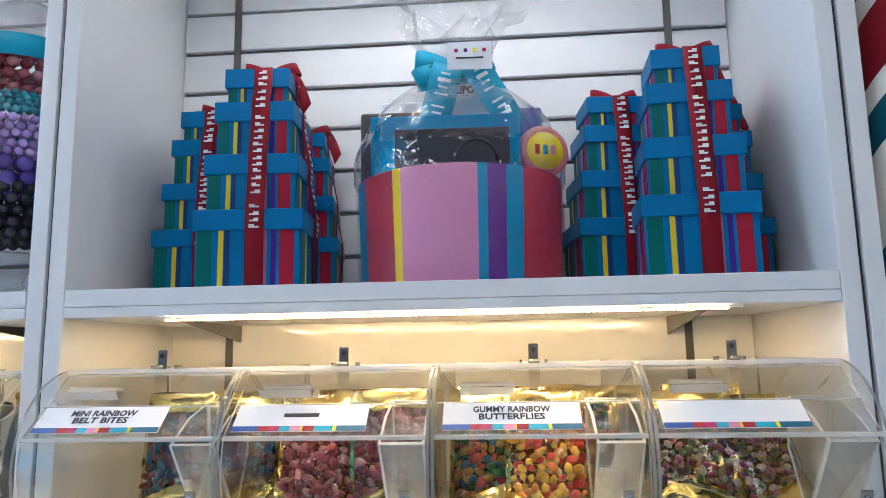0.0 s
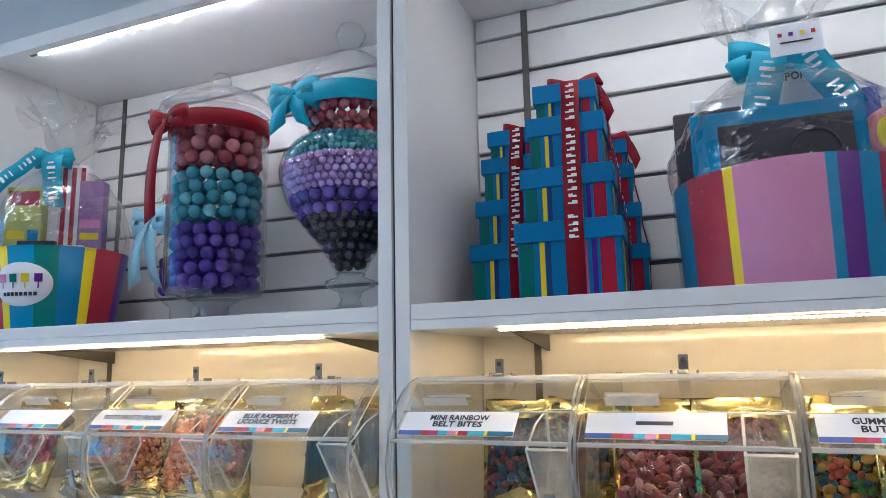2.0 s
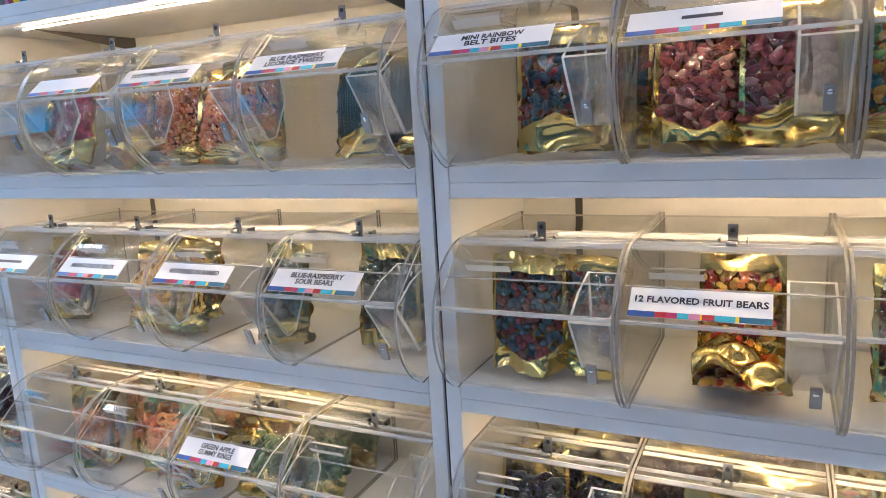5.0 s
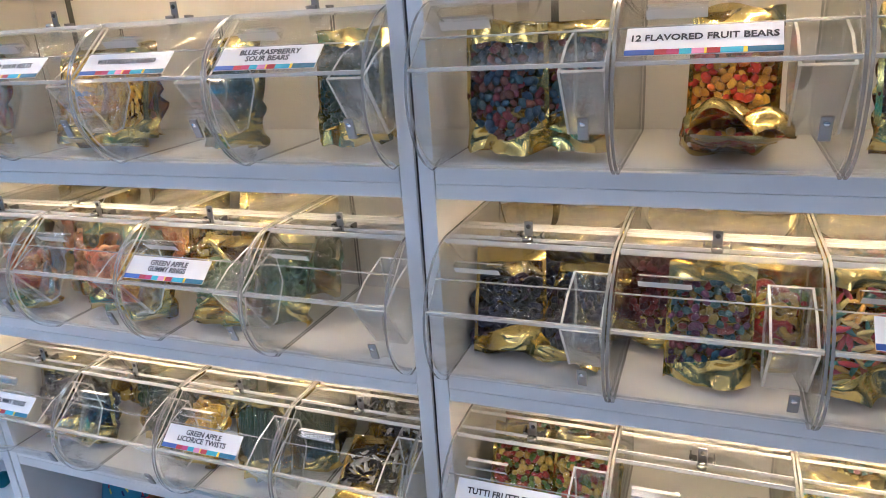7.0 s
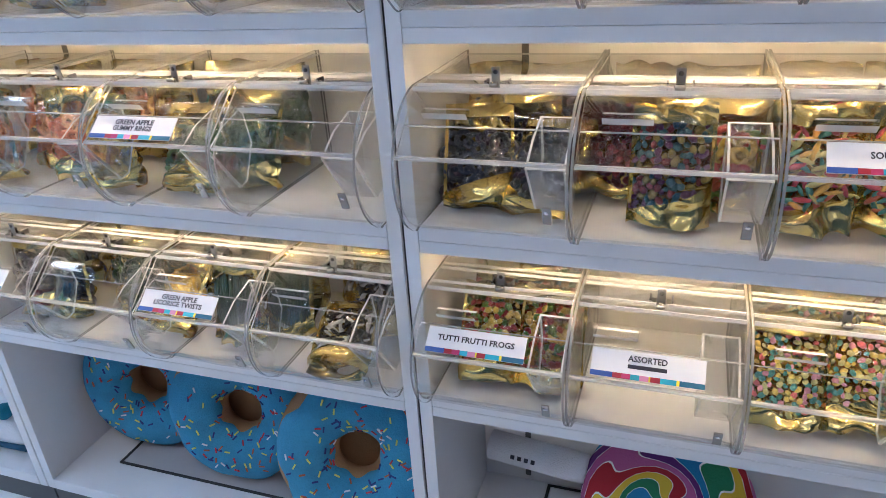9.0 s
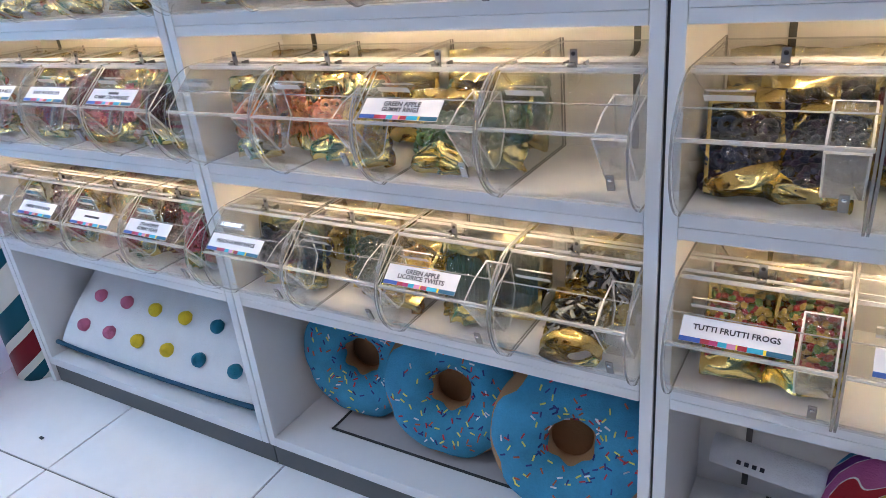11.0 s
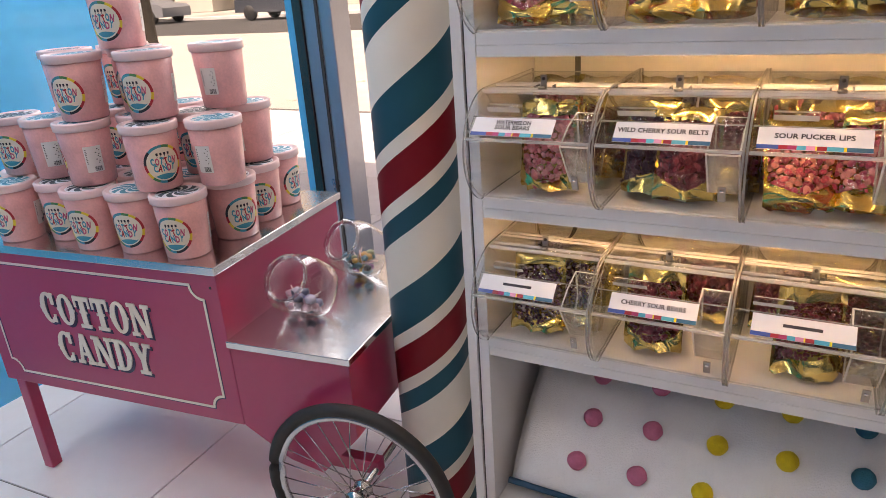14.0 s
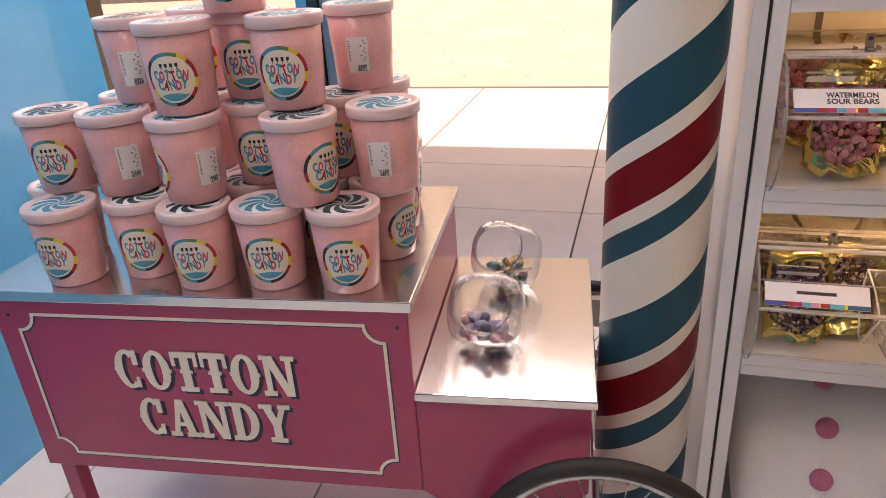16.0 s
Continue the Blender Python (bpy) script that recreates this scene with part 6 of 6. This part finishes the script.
M_FLUFF = fluff_mat()
M_LIDW = mat("milky_plastic_lid", (0.85, 0.63, 0.63), 0.3, vary=0.03, coat=0.2)
M_SWT = mat("swirl_print_teal", (0.01, 0.30, 0.42), 0.4)
M_SWK = mat("swirl_print_dark", (0.02, 0.06, 0.08), 0.4)
_LC = [mat("label_print", c, 0.45) for c in ((0.80, 0.74, 0.62), (0.50, 0.02, 0.03), (0.02, 0.02, 0.03), (0.01, 0.30, 0.42), (0.80, 0.60, 0.05), (0.05, 0.25, 0.10), (0.75, 0.75, 0.72), (0.62, 0.10, 0.20))]


def bent(me_or_bm, r0, lift, zc, turn=0.0):
    """Lays a flat piece in x and z round the tub's wall."""
    vs = me_or_bm.verts if hasattr(me_or_bm, "verts") else me_or_bm.vertices
    for v in vs:
        z = zc + v.co.z
        r = TR0 + (TR1 - TR0) * z / TH + lift - v.co.y
        a = v.co.x / 0.055 + turn
        v.co = Vector((r * math.sin(a), -r * math.cos(a), z))
    return me_or_bm


def disc(r, n=28, rings=4):
    bm = bmesh.new()
    c = bm.verts.new((0, 0, 0))
    prev = None
    for k in range(1, rings + 1):
        row = [bm.verts.new((r * k / rings * math.cos(2 * math.pi * i / n), 0, r * k / rings * math.sin(2 * math.pi * i / n))) for i in range(n)]
        for i in range(n):
            j = (i + 1) % n
            bm.faces.new((c, row[i], row[j])) if prev is None else bm.faces.new((prev[i], row[i], row[j], prev[j]))
        prev = row
    return bm


def tub_template(swirl):
    e = thing("cotton_candy_tub", pose(0, 0, 0), "clear tub of pink cotton candy with round printed label", "candy tub", "cotton candy tubs")
    part("cup", lathe([(0, 0.0), (TR0 - 0.003, 0.0), (TR0, 0.003), (TR1, TH), (TR1 - 0.002, TH + 0.001), (0, TH + 0.001)], 40), M_FLUFF, e, "plastic cup full of pink cotton candy")
    lid = part("lid", lathe([(TR1 + 0.001, TH - 0.010), (TR1 + 0.0035, TH - 0.009), (TR1 + 0.0045, TH + 0.006), (TR1 + 0.003, TH + 0.009), (TR1 - 0.003, TH + 0.0095), (TR1 - 0.005, TH + 0.0065), (0, TH + 0.0062)], 40), M_LIDW, e, "milky plastic lid")
    bm = lathe([(0.0475, 0.0), (0.0475, 0.0006), (0, 0.0007)], 36)
    d = part("lid_sticker", bm, M_CARD, lid, "white lid sticker with a swirl")
    d.location.z = TH + 0.0063
    bm = bmesh.new()
    for k in range(8):
        prev = None
        for i in range(9):
            q = 0.006 + 0.039 * i / 8
            a = 2 * math.pi * k / 8 + 1.1 * i / 8
            w = 0.27 * math.sin(math.pi * (0.30 + 0.45 * i / 8))
            q = q if i else 0.0
            row = [bm.verts.new((q * math.cos(a - w), q * math.sin(a - w), 0.0011)), bm.verts.new((q * math.cos(a + w), q * math.sin(a + w), 0.0011))]
            if prev:
                bm.faces.new((prev[0], prev[1], row[1], row[0]))
            prev = row
    bmesh.ops.remove_doubles(bm, verts=bm.verts, dist=1e-6)
    bmesh.ops.recalc_face_normals(bm, faces=bm.faces)
    part("swirl", bm, swirl, d)
    lb = part("front_label", smooth(bent(disc(0.0425), TR0, 0.0004, 0.060)), _LC[0], e, "round cream label with a coloured ring")
    bm = bmesh.new()
    ring = [1, 1, 4, 5, 3, 3, 2, 2, 1, 4, 5, 3, 2, 2, 1, 4]
    n = len(ring) * 3
    vs = [[bm.verts.new((q * math.cos(2 * math.pi * i / n), 0, q * math.sin(2 * math.pi * i / n))) for q in (0.0368, 0.0425)] for i in range(n)]
    for i in range(n):
        j = (i + 1) % n
        bm.faces.new((vs[i][0], vs[i][1], vs[j][1], vs[j][0])).material_index = ring[i // 3]
    part("label_ring", bent(bm, TR0, 0.0009, 0.060), _LC, lb)
    for words, zz, c, w in (("COTTON", 0.066, 1, 0.055), ("CANDY", 0.051, 3, 0.048)):
        for q, ch in enumerate(words):
            me = text_mesh(ch, 0.0150, w / len(words) * 0.94, 0.0009).copy()
            tilt, x = 0.22 * math.sin(2.1 * q + c), (q - (len(words) - 1) / 2) * w / len(words)
            for v in me.vertices:
                v.co = Vector((x + v.co.x * math.cos(tilt) - v.co.z * math.sin(tilt), v.co.y, v.co.x * math.sin(tilt) + v.co.z * math.cos(tilt) + 0.0016 * math.sin(3.3 * q)))
            bent(me, TR0, 0.0012, zz)
            meshed("letter", me, _LC[(1, 3, 7, 3)[(q + c) % 4]], lb)
    bm = bmesh.new()
    prev = None
    for i in range(15):
        t = radians(222 + 96 * i / 14)
        row = [bm.verts.new((0.034 * math.cos(t), 0, 0.034 * math.sin(t))), bm.verts.new((0.033 * math.cos(t) * 0.9, 0, -0.0255 + 0.004 * math.sin(math.pi * i / 14)))]
        if prev:
            bm.faces.new((prev[0], row[0], row[1], prev[1]))
        prev = row
    part("label_wave", bent(bm, TR0, 0.0009, 0.060), _LC[3], lb)
    bm = bmesh.new()
    for i in range(4):
        x = -0.012 + 0.008 * i
        box(bm, x - 0.0022, x + 0.0022, -0.0002, 0.0, 0.020, 0.0255)
        box(bm, x - 0.0005, x + 0.0005, -0.0002, 0.0, 0.0155, 0.020)
    tagged(part("label_print", bent(bm, TR0, 0.0009, 0.060), _LC[2], lb), kind="stuff")
    bm = bmesh.new()
    prev = None
    for i in range(9):
        x = -0.019 + 0.038 * i / 8
        row = [bm.verts.new((x, 0, -0.030)), bm.verts.new((x, 0, 0.030))]
        if prev:
            bm.faces.new((prev[0], row[0], row[1], prev[1]))
        prev = row
    bl = part("back_label", bent(bm, TR0, 0.0004, 0.062, radians(118)), _LC[6], e, "white ingredients label")
    bm = bmesh.new()
    for i in range(9):
        box(bm, -0.016, -0.016 + (0.028, 0.031, 0.024, 0.030)[i % 4], -0.0001, 0.0, 0.022 - 0.004 * i, 0.0238 - 0.004 * i)
    for i in range(9):
        box(bm, -0.002 + 0.0019 * i, -0.002 + 0.0019 * i + (0.0008, 0.0013)[i % 2], -0.0001, 0.0, -0.028, -0.017)
    tagged(part("printed_text", bent(bm, TR0, 0.0009, 0.062, radians(118)), _LC[2], bl), kind="stuff")
    return e


TZ = [0.7188 + 0.1472 * i for i in range(4)]
TUBS = [
    (0, -0.622, 0.056, 0), (0, -0.364, 0.056, 8), (0, -0.234, 0.062, 10), (0, -0.098, 0.056, 12), (0, -0.490, 0.095, 14), (0, -0.062, 0.188, 60), (0, -0.695, 0.168, 40),
    (0, -0.318, 0.188, 20), (0, -0.190, 0.192, 30), (0, -0.560, 0.225, 0), (0, -0.432, 0.250, 0), (0, -0.078, 0.312, 40), (0, -0.196, 0.325, 0), (0, -0.325, 0.318, 0), (0, -0.100, 0.436, 90),
    (0, -0.232, 0.455, 0), (0, -0.365, 0.450, 0), (0, -0.500, 0.385, 0), (0, -0.640, 0.350, 0),
    (1, -0.668, 0.140, 15), (1, -0.536, 0.125, -75), (1, -0.382, 0.085, -60), (1, -0.176, 0.075, 62), (1, -0.052, 0.140, -118), (1, -0.290, 0.185, 10), (1, -0.160, 0.225, 8), (1, -0.110, 0.335, -118),
    (1, -0.590, 0.275, 0), (1, -0.440, 0.270, 0), (1, -0.300, 0.335, 0),
    (2, -0.392, 0.100, 12), (2, -0.318, 0.215, 10), (2, -0.212, 0.125, 6), (2, -0.130, 0.270, -112), (2, -0.530, 0.205, -100), (2, -0.450, 0.310, 0), (3, -0.320, 0.180, 10),
]
_tA, _tB = None, None
for _i, (_l, _u, _v, _t) in enumerate(TUBS):
    _m = CART @ pose(_u + (-0.010, 0.006, 0.022, 0.026)[_l], _v, TZ[_l], 0, 0, _t)
    _dark = _i % 3 == 1 or _l == 0 and _i % 2
    if _dark:
        _tB = _tB if _tB else tub_template(M_SWK)
        if _i and _tB.location.length > 0.1:
            copy_thing(_tB, _m)
        else:
            _tB.matrix_world = _m
    else:
        _tA = _tA if _tA else tub_template(M_SWT)
        if _i and _tA.location.length > 0.1:
            copy_thing(_tA, _m)
        else:
            _tA.matrix_world = _m


# ---- two fishbowl jars on the cart's low shelf ----
def fishbowl(u, v, turn, cols, seed):
    e = thing("sweet_jar", CART @ pose(u, v, 0.539, 0, 0, turn), "clear plastic tilted jar of wrapped lollipops on steel shelf", "jar", "tilted sweet jars")
    prof = [(0.0, -0.055), (0.040, -0.055), (0.054, -0.048), (0.060, -0.030), (0.060, 0.020), (0.056, 0.036), (0.044, 0.046), (0.043, 0.052), (0.047, 0.054), (0.047, 0.058), (0.042, 0.060), (0.040, 0.050)]
    bm = lathe(prof, 40)
    for w in bm.verts:
        k = (abs(w.co.x) ** 5 + abs(w.co.y) ** 5) ** 0.2
        q = math.hypot(w.co.x, w.co.y)
        if k > 1e-5 and w.co.z < 0.04:
            f = 0.45 + 0.55 * q / k
            w.co.x *= min(f, 1.12)
            w.co.y *= min(f, 1.12)
    g = part("jar_body", bm, M_BOWL, e, "clear plastic jar with a round mouth")
    g.matrix_basis = Matrix.Translation((0, 0, 0.0765)) @ Matrix.Rotation(radians(52), 4, "X") @ Matrix.Diagonal((1.16, 1.16, 1.16, 1))
    bm = lathe([(0.043, 0.0), (0.0475, 0.0), (0.0475, 0.006), (0.043, 0.006)], 36)
    rg = part("rim", bm, M_BOWL, g, "thick clear rim")
    rg.location.z = 0.055
    rnd = random.Random(seed)
    bm = bmesh.new()
    for i in range(24):
        a, q = rnd.uniform(0, 6.28), 0.044 * math.sqrt(rnd.random())
        bmesh.ops.create_icosphere(bm, subdivisions=1, radius=rnd.uniform(0.010, 0.017), matrix=pose(q * math.cos(a), 0.004 + q * math.sin(a) * 0.7, 0.018 + rnd.random() * 0.036) @ Matrix.Diagonal((1, 1, 0.8, 1)))
    tagged(part("candy_fill", smooth(bm), candy_mat("wrapped_sweets", cols, 0.3), e, "wrapped sweets"), kind="stuff")
    for i in range(5):
        a = rnd.uniform(0, 3.1)
        p = Vector((rnd.uniform(-0.02, 0.02), rnd.uniform(-0.01, 0.02), 0.04))
        part("lollipop_stick", tube([p, p + Vector((0.035 * math.cos(a), 0.01, 0.035 * math.sin(a)))], 0.0016, 6), M_LIDW, e)


fishbowl(0.112, 0.150, -4, [(0.55, 0.50, 0.60), (0.25, 0.25, 0.40), (0.10, 0.10, 0.16), (0.6, 0.35, 0.42)], 2)
fishbowl(0.130, 0.395, -16, [(0.05, 0.05, 0.05), (0.30, 0.33, 0.20), (0.50, 0.30, 0.10), (0.25, 0.08, 0.20), (0.10, 0.25, 0.30)], 5)

# ---- floor tiles and paving slabs ----
_tb = boxed(-0.3175, 0.3175, -0.3175, 0.3175, -0.0058, 0.0, 0.0012)
_tm = bpy.data.meshes.new("tile")
_tb.to_mesh(_tb and _tm)
_tb.free()
_G = pose(-2.160, 0.635, 0, 0, 0, 2.8)
for _i in range(-7, 9):
    for _j in range(-6, 3):
        _c = _G @ Vector(((_i + 0.5) * 0.64, (_j + 0.5) * 0.64, 0))
        if -6.6 < _c.x < 3.2 and -2.7 < _c.y < 1.74:
            _o = meshed("tile", _tm, M_TILE, FLOOR)
            _o.matrix_basis = _G @ pose((_i + 0.5) * 0.64, (_j + 0.5) * 0.64, 0)
_pb = boxed(-0.546, 0.546, -0.346, 0.346, -0.011, 0.0, 0.003)
_pm = bpy.data.meshes.new("slab")
_pb.to_mesh(_pm)
_pb.free()
for _i in range(-6, 6):
    for _j in range(5):
        _o = meshed("slab", _pm, M_PAVE, PAVEMENT)
        _o.location = (-2.985 + 0.55 + 1.1 * _i, 2.92 - 0.35 + 0.70 * _j, 0.0)

# ---- beyond the square: building, trees, parked car ----
M_STONE = mat("pale_stone_facade", (0.50, 0.47, 0.42), 0.8, vary=0.10, scale=0.4, bump=0.1)
M_PANE = mat("dark_far_pane", (0.04, 0.05, 0.06), 0.1, vary=0.1)


def far_building(x0, x1, y, h):
    e = thing("far_building", pose(x0, y, 0), "tall pale stone building with dark windows, added across the street as a reflector", "building")
    part("wall", boxed(0, x1 - x0, 0, 8, 0, h), M_STONE, e)
    part("cornice", boxed(-0.3, x1 - x0 + 0.3, -0.4, 8.3, h, h + 0.6), M_STONE, e)
    bm = boxed(-0.7, 0.7, -0.06, -0.005, 0, 2.0)
    me = bpy.data.meshes.new("window")
    bm.to_mesh(me)
    bm.free()
    n = int((x1 - x0) / 3.2)
    for i in range(n):
        for k in range(int(h / 3.6)):
            o = meshed("window", me, M_PANE, e)
            o.location = (1.8 + 3.2 * i, 0, 1.0 + 3.6 * k)


# Added facades, near and tall so that the steel shelf reflects a bright surface.
far_building(-75, -38, 36, 26)
far_building(-37, -8, 37, 28)
far_building(-7, 30, 36, 26)

M_BARK = mat("grey_bark", (0.10, 0.085, 0.07), 0.9, vary=0.2, scale=6, bump=0.6)
M_LEAF = mat("green_leaves", (0.06, 0.11, 0.03), 0.6, vary=0.3, scale=3)


def tree(x, y, h, seed):
    rnd = random.Random(seed)
    e = thing("street_tree", pose(x, y, -0.03), "street tree with a grey trunk and loose green crown", "tree", "street trees")
    part("trunk", lathe([(0.20, 0), (0.15, 0.4), (0.12, h * 0.5), (0.05, h * 0.8), (0, h * 0.85)], 12), M_BARK, e)
    for i in range(5):
        a = rnd.uniform(0, 6.28)
        p = Vector((0, 0, h * rnd.uniform(0.4, 0.6)))
        part("limb", tube([p, p + Vector((0.8 * math.cos(a), 0.8 * math.sin(a), 0.8)), p + Vector((1.6 * math.cos(a), 1.6 * math.sin(a), 1.3))], 0.05, 6), M_BARK, e)
    vs, fs = [], []
    for i in range(1600):
        a, b, q = rnd.uniform(0, 6.28), rnd.uniform(-1, 1), rnd.random() ** 0.4
        s = math.sqrt(1 - b * b)
        c = Vector((2.1 * q * s * math.cos(a), 2.1 * q * s * math.sin(a), h * 0.75 + 1.6 * q * b))
        if noise.noise(c * 0.9) < -0.12:
            continue
        m = Euler((rnd.uniform(0, 6), rnd.uniform(0, 6), 0)).to_matrix()
        k = len(vs)
        vs += [tuple(c + m @ Vector(v)) for v in ((-0.10, 0, 0), (0, -0.06, 0.03), (0.12, 0, 0), (0, 0.06, 0.03))]
        fs.append((k, k + 1, k + 2, k + 3))
    me = bpy.data.meshes.new("crown")
    me.from_pydata(vs, [], fs)
    tagged(meshed("crown", me, M_LEAF, e, "loose green leaves"), kind="stuff")


tree(-26, 28, 5.5, 1)
tree(-34, 29, 6.0, 2)
tree(-18, 28.5, 5.8, 3)


def parked_car(x, y, turn, paint):
    e = thing("parked_car", pose(x, y, -0.024, 0, 0, turn), "grey parked car at the far kerb", "car", "parked cars")
    prof = [(-2.1, 0.3), (-2.15, 0.7), (-1.9, 0.85), (-1.1, 0.92), (-0.6, 1.40), (0.8, 1.42), (1.5, 0.95), (2.05, 0.85), (2.1, 0.35)]
    bm = extrude_profile([(a, b) for a, b in prof], -0.85, 0.85)
    part("body", bm, paint, e)
    for s in (-0.856, 0.852):
        part("side_window", extrude_profile([(-0.95, 0.94), (-0.52, 1.33), (0.72, 1.35), (1.25, 0.96)], s, s + 0.004), M_PANE, e, "dark car window")
        for yy in (-1.3, 1.3):
            w = part("wheel", lathe([(0, -0.1), (0.30, -0.1), (0.32, -0.06), (0.32, 0.06), (0.30, 0.1), (0, 0.1)], 20), M_TYRE, e)
            w.matrix_basis = pose(s * 0.9, yy, 0.32, 0, 90, 0)


parked_car(-31, 24.5, 90, mat("grey_car_paint", (0.25, 0.27, 0.30), 0.3, 0.3, coat=0.5))
parked_car(-22.5, 24.6, 90, mat("dark_car_paint", (0.05, 0.06, 0.08), 0.3, 0.2, coat=0.5))

# Staggered rows of flat pale discs on the buff paving.
M_DOT = mat("pale_paving_dot", (0.50, 0.47, 0.40), 0.5)
_st = bmesh.new()
for _i in range(14):
    for _j in range(7):
        bmesh.ops.create_cone(_st, cap_ends=True, segments=14, radius1=0.06, radius2=0.05, depth=0.02, matrix=pose(-8.2 + 0.62 * _i + 0.31 * (_j % 2), 6.4 + 0.75 * _j, -0.021))
tagged(part("paving_studs", _st, M_DOT), "rows of pale round dots on buff paving", "paving stud", kind="stuff")

_sp = boxed(-0.008, 0.008, -0.005, 0.005, 0, 0.004, 0.0015)
_o = tagged(part("floor_crumb", jitter(_sp, 0.001, 200), M_DARK), "small dark crumb on the white tiles", "crumb")
_o.location = (-2.309, 0.712, 0.0003)
